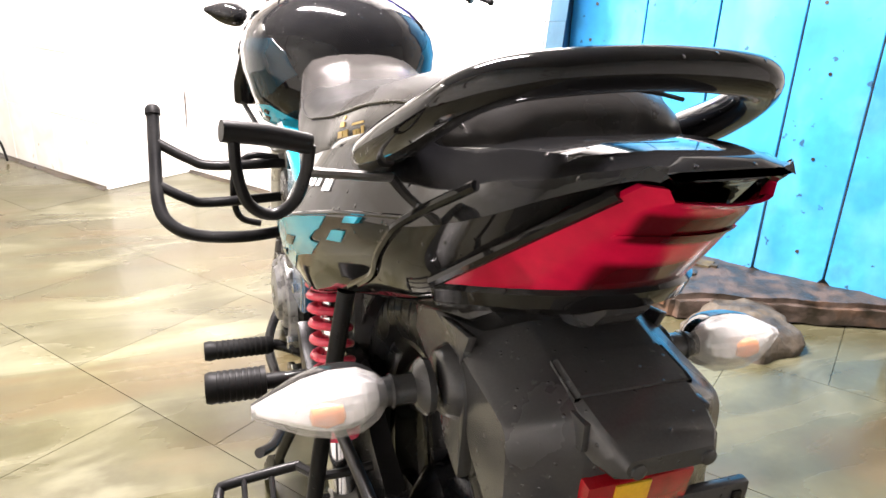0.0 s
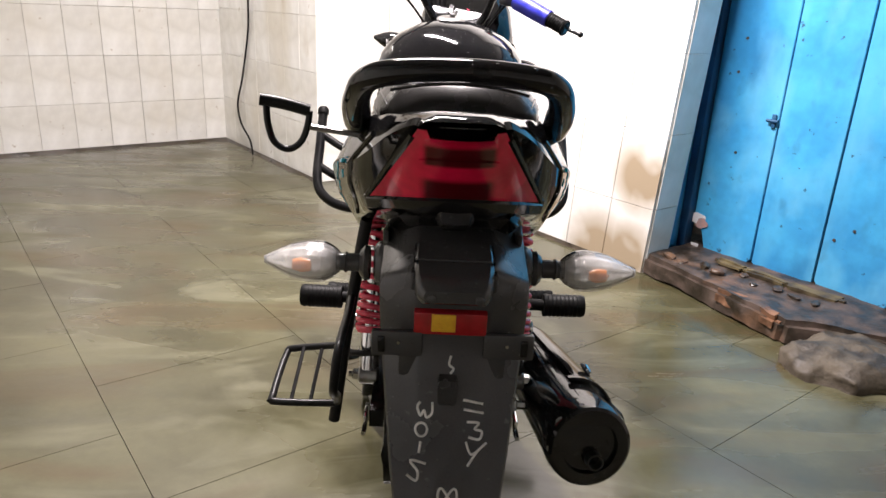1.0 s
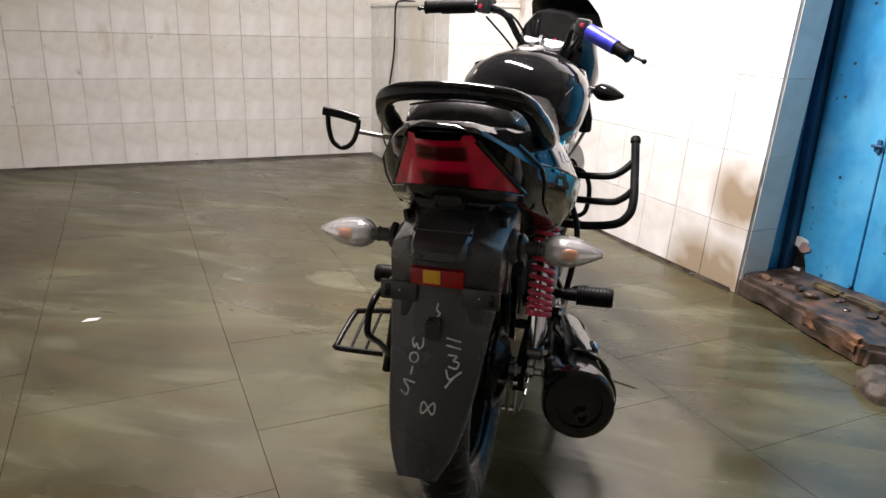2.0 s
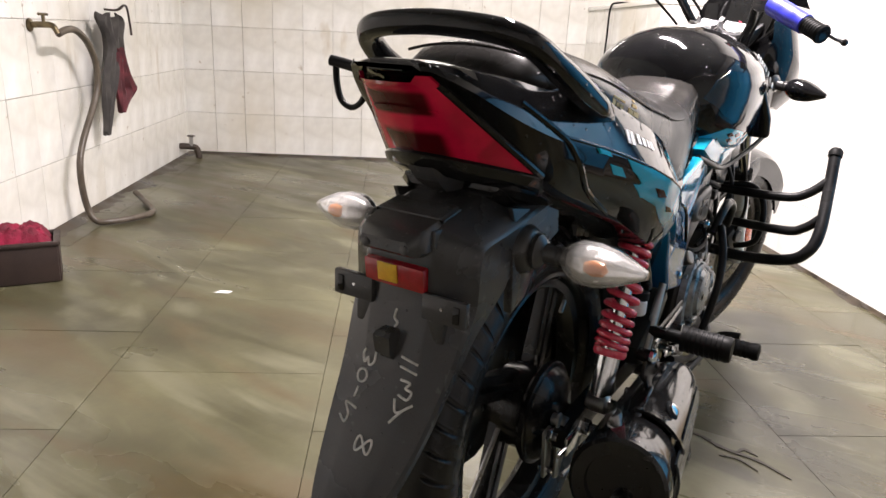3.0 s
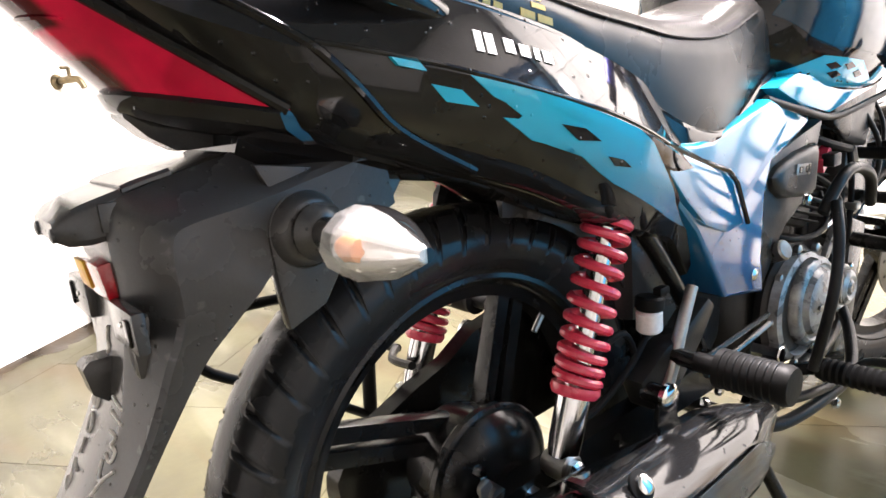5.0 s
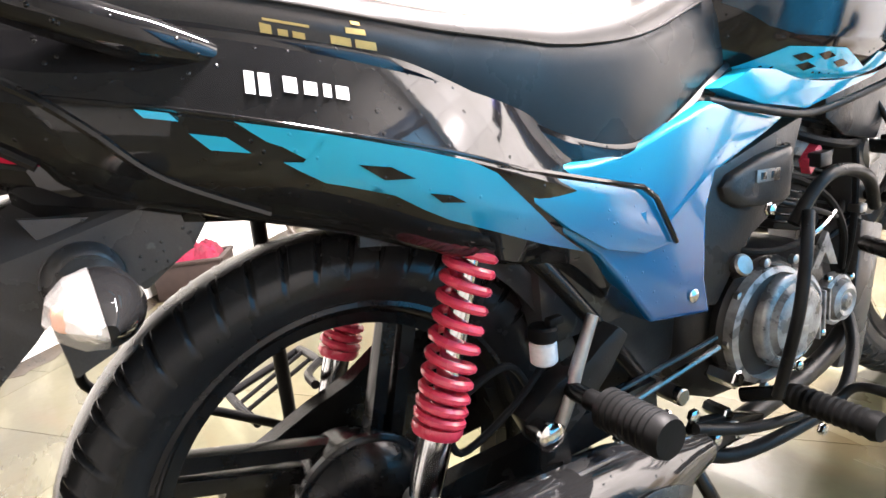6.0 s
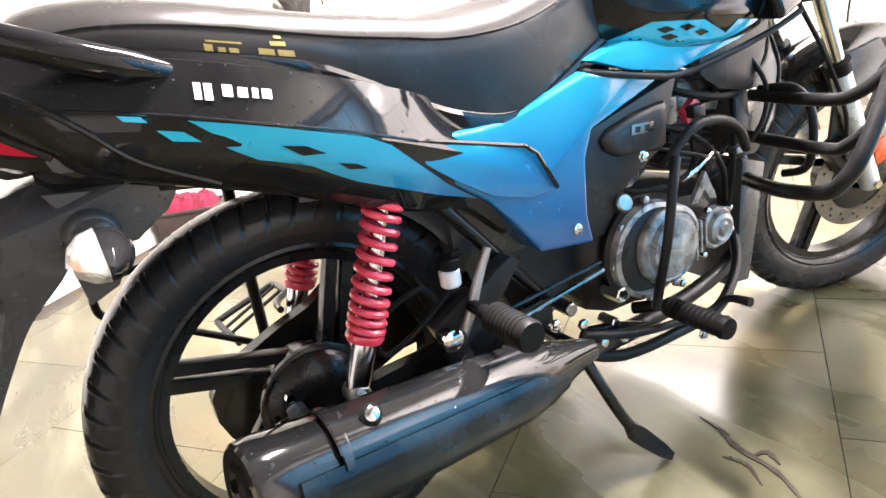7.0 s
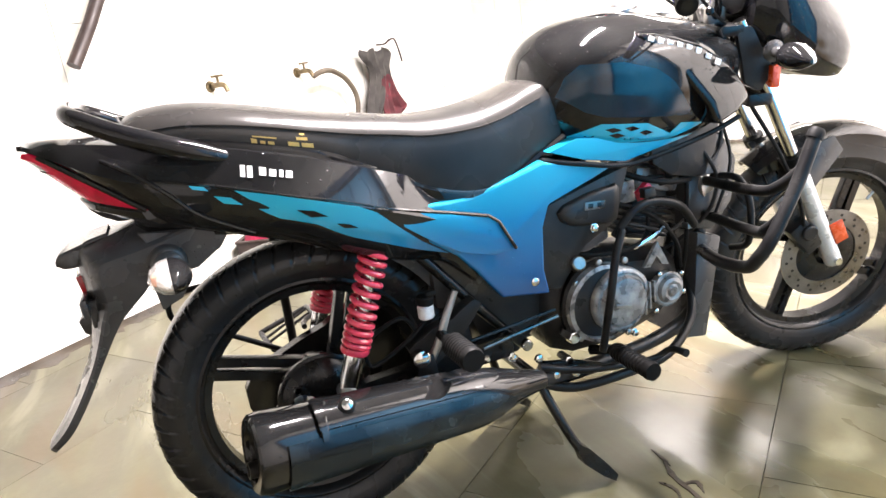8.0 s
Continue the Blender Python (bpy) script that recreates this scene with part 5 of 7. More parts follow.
# arch over the tyre and side skirts that join it to the frame
arch = []
for i in range(21):
    a = radians(82 - 96 * i / 20)
    cy, cz = RA.y + 0.336 * math.cos(a), RA.z + 0.336 * math.sin(a)
    ny, nz = math.cos(a), math.sin(a)
    w = 0.060
    arch.append([(x, cy - ny * k, cz - nz * k) for x, k in ((-w, 0.035), (-w, 0.006), (-w * 0.8, 0), (w * 0.8, 0), (w, 0.006), (w, 0.035), (w - 0.004, 0.035), (w * 0.76, 0.005), (-w * 0.76, 0.005), (-w + 0.004, 0.035))])
part("inner_mudguard", loft(arch), M_PLASTIC, bike, "black inner mudguard ahead of the tyre")
for s in (1, -1):
    sk = plate([(-0.24, 0.742), (-0.095, 0.716), (-0.115, 0.690), (-0.16, 0.662), (-0.20, 0.66)], 0.082, 0.090, 0.003)
    part("mudguard_skirt", sk if s > 0 else mirrored(sk), M_PLASTIC, fender)
    if s < 0:
        sk.free()

# chalk marks on the mudguard
from mathutils.bvhtree import BVHTree
fender_tree = BVHTree.FromBMesh(fender_bm)


def chalk(pts, r=0.0016):
    P = []
    for x, z in pts:
        hit = fender_tree.ray_cast(Vector((x, -0.9, z)), Vector((0, 1, 0)))[0]
        if hit:
            P.append(hit + Vector((0, -0.0004, 0)))
    if len(P) > 1:
        part("chalk_mark", tube(P, r, 4, 6), M_CHALK, fender, "white chalk stroke")


def stroke(x, z, pts, s=0.016):
    chalk([(x + s * a, z + s * b) for a, b in pts])


stroke(-0.026, 0.558, [(0.5, 0.5), (0.5, -0.3), (0.1, -0.6), (-0.1, -0.1), (-0.35, -0.5), (-0.6, 0.1), (-0.4, 0.5)])
stroke(-0.030, 0.535, [(0.45 * math.cos(a), 0.45 * math.sin(a)) for a in np.linspace(0, 6.5, 10)])
stroke(-0.031, 0.517, [(0.05, 0.35), (-0.05, -0.4)])
stroke(-0.034, 0.494, [(0.7, 0.4), (-0.5, 0.5), (0.1, -0.1), (0.0, -0.7), (-0.7, -0.4)])
stroke(0.031, 0.566, [(-0.75, 0.25), (0.75, 0.0)])
stroke(0.032, 0.555, [(-0.75, 0.25), (0.75, 0.0)])
stroke(0.034, 0.536, [(-0.6, 0.55), (0.3, 0.5), (0.0, 0.1), (0.55, -0.1), (0.35, -0.6), (-0.45, -0.45)])
stroke(0.036, 0.512, [(-0.75, 0.75), (-0.35, -0.05), (0.35, 0.3)])
stroke(0.036, 0.512, [(0.8, 0.65), (0.1, 0.1), (-0.6, -0.8)])
stroke(0.004, 0.470, [(0.75 * math.sin(a), 0.48 * math.sin(2 * a)) for a in np.linspace(0, 6.3, 16)], 0.015)
stroke(0.002, 0.612, [(0.0, 0.9), (-0.15, 0.0), (0.3, -0.4), (0.0, -0.9)], 0.012)


# rear indicators
def indicator(base, s, parent, m=None, name="rear_indicator"):
    b = Vector(base)
    stem = merge(lathe([(0, 0), (0, 0.023), (0.006, 0.024), (0.012, 0.018), (0.014, 0.013), (0.05, 0.0115), (0.05, 0)], b, (s, 0, 0), 24), lathe([(0, 0.0135), (0.002, 0.0145), (0.004, 0.0135)], b + Vector((s * 0.03, 0, 0)), (s, 0, 0), 20))
    rows = smooth_rows([(0.038, 0.011, 0.011), (0.047, 0.021, 0.020), (0.061, 0.029, 0.0268), (0.082, 0.031, 0.0272), (0.104, 0.025, 0.0225), (0.125, 0.015, 0.013), (0.141, 0.006, 0.005)], 4)
    def half(a0, a1, scale, pull, lift=0.0):
        rings = []
        for x, ry, rz in rows:
            rings.append([b + Vector((s * (0.092 + (x - 0.092) * (1 if scale > 0.95 else 0.93)), pull + scale * ry * math.cos(t) * (1.15 if math.cos(t) < 0 else 1.0), scale * rz * math.sin(t) + lift)) for t in [a0 + (a1 - a0) * i / 14 for i in range(15)]])
        return loft(rings)
    def put(bm):
        return moved(bm, m) if m is not None else bm
    ob = part(name, put(stem), M_PLASTIC, parent, "clear lens indicator on a black stalk")
    part("housing", put(half(-math.pi / 2, math.pi / 2, 1.0, 0.0)), M_BLACK, ob)
    def facets(scale, pull, na, step):
        rings = []
        for x, ry, rz in rows[::step]:
            rings.append([b + Vector((s * (0.092 + (x - 0.092) * (1 if scale > 0.95 else 0.93)), pull + scale * ry * math.cos(t) * 1.15, scale * rz * math.sin(t))) for t in [math.pi / 2 + math.pi * i / na for i in range(na + 1)]])
        return loft(rings)
    part("reflector", put(facets(0.84, 0.002, 7, 3)), M_SILVERREF, ob, smooth=False)
    part("bulb", put(moved(lathe([(-0.015, 0), (-0.013, 0.007), (-0.002, 0.0105), (0.010, 0.0085), (0.016, 0)], (0, 0, 0), steps=14), Matrix.Translation(b + Vector((s * 0.086, -0.0215, 0.002))))), M_AMBER, ob, "amber bulb")
    lens_ob = part("lens", put(facets(1.0, -0.0005, 6, 4)), M_CLEAR, ob, "clear faceted lens", False)
    lens_ob.visible_shadow = False
    return ob


indicator((0.109, -0.203, 0.684), 1, fender)
indicator((-0.109, -0.207, 0.684), -1, fender)

# ---- tank and shrouds ----
TANK = smooth_rows([(0.538, 0.868, 0.070, 0.770), (0.556, 0.915, 0.098, 0.752), (0.585, 0.945, 0.136, 0.742), (0.63, 0.966, 0.164, 0.732), (0.69, 0.977, 0.180, 0.716), (0.78, 0.978, 0.183, 0.704), (0.88, 0.960, 0.174, 0.702), (0.96, 0.938, 0.150, 0.720), (1.02, 0.913, 0.120, 0.76), (1.04, 0.89, 0.09, 0.80)], 5)


def tank_ring(r):
    y, zt, w, zb = r
    h = zt - zb
    half = [(w * 0.22, zt), (w * 0.48, zt - h * 0.045), (w * 0.70, zt - h * 0.12), (w * 0.85, zt - h * 0.20), (w * 0.955, zt - h * 0.30), (w, zt - h * 0.43), (w * 0.985, zt - h * 0.58), (w * 0.92, zt - h * 0.76), (w * 0.80, zb + h * 0.06), (w * 0.66, zb)]
    return [(x, y, z) for x, z in half] + [(-x, y, z) for x, z in half[::-1]]


def shroud_shift(y, z):
    """How far the shroud beside the tank leans in at its top and front."""
    return 0.006 - 0.030 * max(0, z - 0.79) / 0.12 - 0.03 * max(0, y - 0.92) / 0.08


tank_bm = loft([tank_ring(r) for r in TANK])
tank = part("fuel_tank", tank_bm.copy(), M_BLACK, bike, "glossy black fuel tank with blue graphics")
for s in (1, -1):
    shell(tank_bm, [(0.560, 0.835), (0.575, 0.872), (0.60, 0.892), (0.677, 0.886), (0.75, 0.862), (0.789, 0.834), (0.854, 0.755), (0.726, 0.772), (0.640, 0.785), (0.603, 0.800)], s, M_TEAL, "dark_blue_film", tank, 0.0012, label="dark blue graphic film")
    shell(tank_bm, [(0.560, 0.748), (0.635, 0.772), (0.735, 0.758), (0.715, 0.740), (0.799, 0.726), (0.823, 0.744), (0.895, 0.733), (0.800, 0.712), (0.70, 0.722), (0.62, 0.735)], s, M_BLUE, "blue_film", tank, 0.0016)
    for y, z in ((0.66, 0.755), (0.70, 0.752), (0.735, 0.738), (0.67, 0.742)):
        shell(tank_bm, [(y - 0.016, z + 0.004), (y, z + 0.006), (y + 0.018, z - 0.002), (y, z - 0.005)], s, M_BLACK, "black_diamond", tank, 0.003)
    # lower blue strip and its black edge
    low = plate([(0.518, 0.736), (0.585, 0.752), (0.70, 0.735), (0.85, 0.715), (0.93, 0.728), (0.86, 0.706), (0.70, 0.683), (0.60, 0.705)], 0.075, 0.132, 0.004)
    part("tank_skirt", low if s > 0 else mirrored(low), M_BLUE, tank, "sky blue skirt below the tank")
    if s < 0:
        low.free()
    part("edge_strip", tube([(s * 0.125, 0.505, 0.722), (s * 0.133, 0.60, 0.697), (s * 0.136, 0.700, 0.677), (s * 0.150, 0.80, 0.690), (s * 0.165, 0.90, 0.712), (s * 0.178, 0.96, 0.735)], 0.0055, 5, 10), M_BAR, tank, "black plastic edge strip")
    shroud = plate([(0.722, 0.934), (0.765, 0.930), (0.815, 0.914), (0.873, 0.892), (0.935, 0.852), (0.985, 0.805), (1.006, 0.766), (0.95, 0.744), (0.885, 0.729), (0.862, 0.775), (0.812, 0.845), (0.765, 0.892)], 0.12, 0.190, 0.014, 4)
    for v in shroud.verts:
        v.co.x += shroud_shift(v.co.y, v.co.z)
    sh = part("tank_shroud", shroud if s > 0 else mirrored(shroud), M_BLACK, tank, "black shroud beside the tank")
    if s < 0:
        shroud.free()
    # the model's name as plain silver bars
    for k in range(8):
        y = 0.752 + 0.0215 * k
        z = float(np.interp(y, (0.748, 0.85, 0.918), (0.921, 0.889, 0.845)))
        x = 0.1903 + shroud_shift(y, z)
        part("name_bar", box((s * x, y, z), (0.002, 0.014, 0.010 + 0.002 * (k % 2)), 0.0006, Matrix.Rotation(radians(-24), 4, "X")), M_WHITE, sh, "silver lettering bar")
for s in (1, -1):
    guide = plate([(0.785, 0.715), (0.90, 0.735), (0.985, 0.760), (0.965, 0.66), (0.93, 0.60), (0.84, 0.62), (0.79, 0.655)], 0.085, 0.105, 0.006, 2)
    part("air_guide", guide if s > 0 else mirrored(guide), M_ENGINE, tank, "dark plastic guide below the tank")
    if s < 0:
        guide.free()
part("filler_cap", merge(lathe([(0, 0), (0, 0.04), (0.006, 0.04), (0.010, 0.034), (0.011, 0)], (0, 0.80, 0.977), (0, -0.12, 1), 32), box((0, 0.80, 0.991), (0.014, 0.03, 0.006), 0.002)), M_STEEL, tank, "steel filler cap")
part("label_plate", box((0.0, 0.905, 0.962), (0.05, 0.03, 0.003), 0.001, Matrix.Rotation(radians(-14), 4, "X")), M_WHITE, tank, "white warning label")

# ---- frame, engine and exhaust ----
frame_ob = part("frame", merge(tube([(0, 1.02, 0.86), (0, 0.97, 0.74), (0, 0.93, 0.5), (0, 0.90, 0.30)], 0.02, 4, 12), tube([(0, 1.0, 0.82), (0, 0.8, 0.72), (0, 0.5, 0.66), (0, 0.40, 0.45), (0, 0.42, 0.30)], 0.022, 4, 12)), M_METALBLACK, bike, "black tubular steel frame")
for s in (1, -1):
    part("rear_frame_tube", tube([(s * 0.06, 0.55, 0.67), (s * 0.10, 0.35, 0.665), (s * 0.105, 0.15, 0.69), (s * 0.09, -0.15, 0.76)], 0.011, 4, 10), M_METALBLACK, frame_ob)
    part("rear_frame_tube", tube([(s * 0.07, 0.44, 0.33), (s * 0.11, 0.33, 0.46), (s * 0.115, 0.22, 0.60), (s * 0.11, 0.14, 0.68)], 0.011, 4, 10), M_METALBLACK, frame_ob)
    part("cradle_tube", tube([(s * 0.05, 0.915, 0.36), (s * 0.09, 0.895, 0.300), (s * 0.125, 0.85, 0.262), (s * 0.160, 0.76, 0.232), (s * 0.165, 0.66, 0.226), (s * 0.150, 0.52, 0.226), (s * 0.12, 0.44, 0.255)], 0.0105, 5, 12), M_BAR, frame_ob)
    sp = plate([(0.455, 0.30), (0.52, 0.285), (0.60, 0.255), (0.595, 0.235), (0.49, 0.235), (0.43, 0.265)], 0.125, 0.14, 0.003)
    pl = part("footrest_plate", sp if s > 0 else mirrored(sp), M_METALBLACK, frame_ob, "black footrest plate")
    if s < 0:
        sp.free()
    for y, z in ((0.472, 0.275), (0.53, 0.262), (0.445, 0.315)):
        part("bolt", lathe([(0, 0), (0, 0.010), (0.007, 0.010), (0.009, 0.006), (0.009, 0)], (s * 0.139, y, z), (s, 0, 0), 6), M_CHROME, pl)
part("frame_plate", plate([(0.31, 0.62), (0.47, 0.62), (0.515, 0.45), (0.50, 0.36), (0.44, 0.30), (0.375, 0.31), (0.335, 0.42)], -0.062, 0.062, 0.008, 2), M_ENGINE, frame_ob)
part("battery_box", box((0, 0.36, 0.55), (0.15, 0.2, 0.2), 0.02), M_PLASTIC, bike, "black box behind the side covers")
part("air_box", loft([[(x, y, z) for x, z in ((-w, 0.50), (w, 0.50), (w, 0.62), (w * 0.7, 0.66), (-w * 0.7, 0.66), (-w, 0.62))] for y, w in ((0.42, 0.07), (0.5, 0.095), (0.62, 0.095), (0.70, 0.05))]), M_PLASTIC, bike)
downtube = plate([(0.915, 0.47), (0.985, 0.445), (0.935, 0.20), (0.86, 0.215), (0.90, 0.30)], -0.075, 0.095, 0.008)
part("splash_cover", plate([(0.90, 0.66), (1.00, 0.69), (1.045, 0.62), (1.03, 0.52), (0.97, 0.46), (0.90, 0.48)], -0.07, 0.085, 0.012), M_PLASTIC, bike, "black plastic cover behind the front wheel")
part("engine_guard_plate", downtube, M_PLASTIC, bike, "black plate before the engine")

engine = part("engine", loft([[(x * w, y, 0.37 + h * z) for x, z in ((-1, 0.2), (-0.9, 0.75), (-0.5, 1), (0.5, 1), (0.9, 0.75), (1, 0.2), (1, -0.6), (0.7, -1), (-0.7, -1), (-1, -0.6))] for y, w, h in ((0.50, 0.06, 0.05), (0.52, 0.085, 0.085), (0.57, 0.100, 0.105), (0.68, 0.105, 0.110), (0.80, 0.100, 0.085), (0.86, 0.080, 0.065), (0.885, 0.05, 0.04))]), M_ENGINE, bike, "black and grey single-cylinder engine")
for s in (1, -1):
    part("crankcase_ring", lathe([(0.0, 0.0), (0.0, 0.098), (0.012, 0.100), (0.022, 0.092), (0.026, 0.07), (0.026, 0)], (s * 0.100, 0.628, 0.385), (s, 0, 0), 40), M_ENGINE, engine)
    part("crankcase_rim", lathe([(0.0, 0.078), (0.0, 0.089), (0.014, 0.087), (0.018, 0.079), (0.0, 0.078)], (s * 0.122, 0.62, 0.388), (s, 0, 0), 40), M_ALLOY, engine)
    part("clutch_cover", lathe([(0.0, 0.075), (0.012, 0.074), (0.017, 0.070), (0.019, 0.064), (0.016, 0.061), (0.017, 0.058), (0.026, 0.053), (0.030, 0.040), (0.029, 0.030), (0.031, 0.022), (0.032, 0.0)], (s * 0.124, 0.665, 0.383), (s, 0, 0), 44), M_ALLOY, engine, "round cast alloy engine cover")
    part("cover_bar", box((s * 0.156, 0.655, 0.378), (0.002, 0.04, 0.008), 0.0008, Matrix.Rotation(radians(-16), 4, "X")), M_STEEL, engine)
    part("filter_cover", lathe([(0.0, 0.042), (0.016, 0.041), (0.019, 0.036), (0.018, 0.033), (0.028, 0.030), (0.032, 0.022), (0.030, 0.015), (0.034, 0.010), (0.034, 0)], (s * 0.110, 0.800, 0.370), (s, 0, 0), 28), M_ALLOY, engine, "small round alloy cover")
    part("bracket", plate([(0.742, 0.432), (0.782, 0.486), (0.812, 0.424), (0.79, 0.43), (0.778, 0.452), (0.76, 0.43)], s * 0.108, s * 0.118, 0.002), M_ALLOY, engine)
    for k in range(9):
        a = radians(20 + 40 * k)
        part("cover_bolt", lathe([(0, 0), (0, 0.0075), (0.008, 0.0075), (0.010, 0.004), (0.010, 0)], (s * 0.122, 0.635 + 0.098 * math.cos(a), 0.384 + 0.098 * math.sin(a)), (s, 0, 0), 8), M_STEEL, engine)
    part("oil_bolt", cylinder((s * 0.10, 0.535, 0.335), (s * 0.145, 0.535, 0.335), 0.014, sides=6, bevel=0.002), M_CHROME, engine)
    part("oil_bolt", cylinder((s * 0.10, 0.520, 0.285), (s * 0.140, 0.520, 0.285), 0.010, sides=6, bevel=0.002), M_CHROME, engine)
    for k in range(3):
        part("cover_rib", box((s * 0.140, 0.722 + 0.012 * k, 0.372 + 0.006 * k), (0.012, 0.005, 0.075 - 0.012 * k), 0.0015), M_ALLOY, engine)
    for y, z in ((0.765, 0.325), (0.842, 0.352), (0.838, 0.398), (0.778, 0.410)):
        part("cover_bolt", lathe([(0, 0), (0, 0.006), (0.008, 0.006), (0.010, 0.003), (0.010, 0)], (s * 0.118, y, z), (s, 0, 0), 8), M_CHROME, engine)
    part("filler_neck", cylinder((s * 0.09, 0.575, 0.475), (s * 0.13, 0.57, 0.492), 0.016, sides=14, bevel=0.003), M_STEEL, engine)
# cylinder with fins, leaning forward
lean = Matrix.Translation((0, 0.80, 0.48)) @ Matrix.Rotation(radians(-16), 4, "X")
for k in range(8):
    w = 0.128 if k % 2 else 0.118
    part("cylinder_fin", moved(box((0, 0, 0.004 + k * 0.0125), (w, w, 0.0045), 0.002, seg=1), lean), M_ENGINE, engine)
part("cylinder", moved(box((0, 0, 0.05), (0.095, 0.095, 0.12), 0.012), lean), M_ENGINE, engine)
part("cylinder_head", moved(merge(box((0, 0, 0.132), (0.120, 0.125, 0.05), 0.012), box((0, 0.0, 0.165), (0.10, 0.09, 0.03), 0.012)), lean), M_ALLOY, engine, "cast alloy cylinder head")
part("plug_cap", tube([(0.062, 0.84, 0.60), (0.085, 0.845, 0.61), (0.095, 0.82, 0.64), (0.07, 0.76, 0.66)], [0.009, 0.009, 0.004, 0.0035], 4, 10), M_RUBBER, engine, "black spark plug lead")
part("throttle_body", merge(cylinder((0.02, 0.70, 0.60), (0.06, 0.745, 0.60), 0.024, bevel=0.003), box((0.06, 0.74, 0.60), (0.03, 0.045, 0.05), 0.006)), M_ALLOY, bike)
part("intake_hose", tube([(0.0, 0.60, 0.60), (0.01, 0.68, 0.60), (0.01, 0.76, 0.60)], 0.03, 5, 16), M_RUBBER, bike)
part("red_connector", loft([[(0.09, 0.755 + a, 0.578 + b), (0.105, 0.755 + a, 0.578 + b), (0.105, 0.785 + a, 0.600 + b), (0.09, 0.785 + a, 0.600 + b)] for a, b in ((0, 0), (-0.008, 0.022))]), M_SPRING, bike, "small red plastic connector")
part("horn", lathe([(0, 0), (0, 0.036), (0.012, 0.038), (0.016, 0.03), (0.03, 0.018), (0.03, 0)], (0.06, 0.955, 0.575), (0.8, 0.6, 0.1), 28), M_STEEL, bike, "grey round horn")
for pts, r in (([(0.15, 0.645, 0.535), (0.158, 0.69, 0.583), (0.158, 0.745, 0.592), (0.155, 0.815, 0.566), (0.14, 0.865, 0.51)], 0.0095),
               ([(0.10, 0.93, 0.66), (0.12, 0.95, 0.60), (0.12, 0.93, 0.53), (0.09, 0.88, 0.47), (0.08, 0.83, 0.45)], 0.005),
               ([(0.05, 1.02, 0.80), (0.09, 0.99, 0.66), (0.10, 0.90, 0.62), (0.07, 0.80, 0.62)], 0.0045),
               ([(0.07, 0.90, 0.50), (0.11, 0.82, 0.50), (0.12, 0.74, 0.53), (0.09, 0.66, 0.56)], 0.004),
               ([(0.02, 1.03, 0.84), (0.06, 1.02, 0.72), (0.11, 1.0, 0.62), (0.10, 0.96, 0.50)], 0.004)):
    part("hose", tube(pts, r, 6, 10), M_BAR, bike)
part("clamp", tube([(0.118, 0.715, 0.487), (0.12, 0.76, 0.50), (0.115, 0.80, 0.515)], 0.006, 4, 8), M_CHROME, bike)
part("guard_strut", tube([(0.165, 0.655, 0.552), (0.185, 0.62, 0.50), (0.188, 0.60, 0.42), (0.17, 0.585, 0.30)], 0.0085, 5, 12), M_BAR, bike, "black guard strut beside the engine")

# exhaust
header = tube([(0.03, 0.90, 0.55), (0.05, 0.95, 0.48), (0.075, 0.945, 0.34), (0.080, 0.89, 0.262), (0.090, 0.78, 0.236), (0.110, 0.62, 0.240), (0.140, 0.48, 0.262), (0.165, 0.40, 0.285)], 0.0165, 6, 16)
exhaust = part("exhaust", header, M_ENGINE, bike, "black exhaust with an upswept round silencer")
a0, a1 = Vector((0.165, 0.435, 0.282)), Vector((0.236, -0.155, 0.368))
ad = (a1 - a0).normalized()
AL = (a1 - a0).length
part("silencer", lathe([(0, 0.0), (0, 0.020), (0.05, 0.030), (0.11, 0.046), (0.17, 0.056), (0.30, 0.061), (AL - 0.05, 0.068), (AL - 0.02, 0.070), (AL - 0.004, 0.067), (AL, 0.062), (AL, 0.045), (AL - 0.008, 0.043), (AL - 0.008, 0)], a0, ad, 48), M_GLOSS, exhaust, "glossy black silencer")
part("outlet", lathe([(0, 0.0), (-0.03, 0.0), (-0.03, 0.011), (0.006, 0.011), (0.006, 0.014), (-0.03, 0.014)], a1 + Vector((0.008, -0.004, -0.022)), ad, 20), M_ENGINE, exhaust)


def shield_arc(k0, k1, t0, t1, gap, thick, n=12, m=12):
    """A curved plate round the silencer, between two lengths and two angles."""
    side = ad.cross(Vector((0, 0, 1))).normalized()
    if side.x < 0:
        side = -side
    up = side.cross(ad).normalized()
    if up.z < 0:
        up = -up
    prof = [(0, 0.020), (0.05, 0.030), (0.11, 0.046), (0.17, 0.056), (0.30, 0.061), (AL, 0.070)]
    rings = []
    for i in range(n + 1):
        k = k0 + (k1 - k0) * i / n
        R = float(np.interp(k, [p[0] for p in prof], [p[1] for p in prof])) + gap
        taper = min(1.0, (i + 0.6) / 2.0)
        T = [radians(t0 + (t1 - t0) * (0.5 + (j / m - 0.5) * taper)) for j in range(m + 1)]
        c = a0 + ad * k
        ring = [c + (R + thick) * (math.cos(t) * side + math.sin(t) * up) for t in T] + [c + R * (math.cos(t) * side + math.sin(t) * up) for t in T[::-1]]
        rings.append(ring)
    return loft(rings)


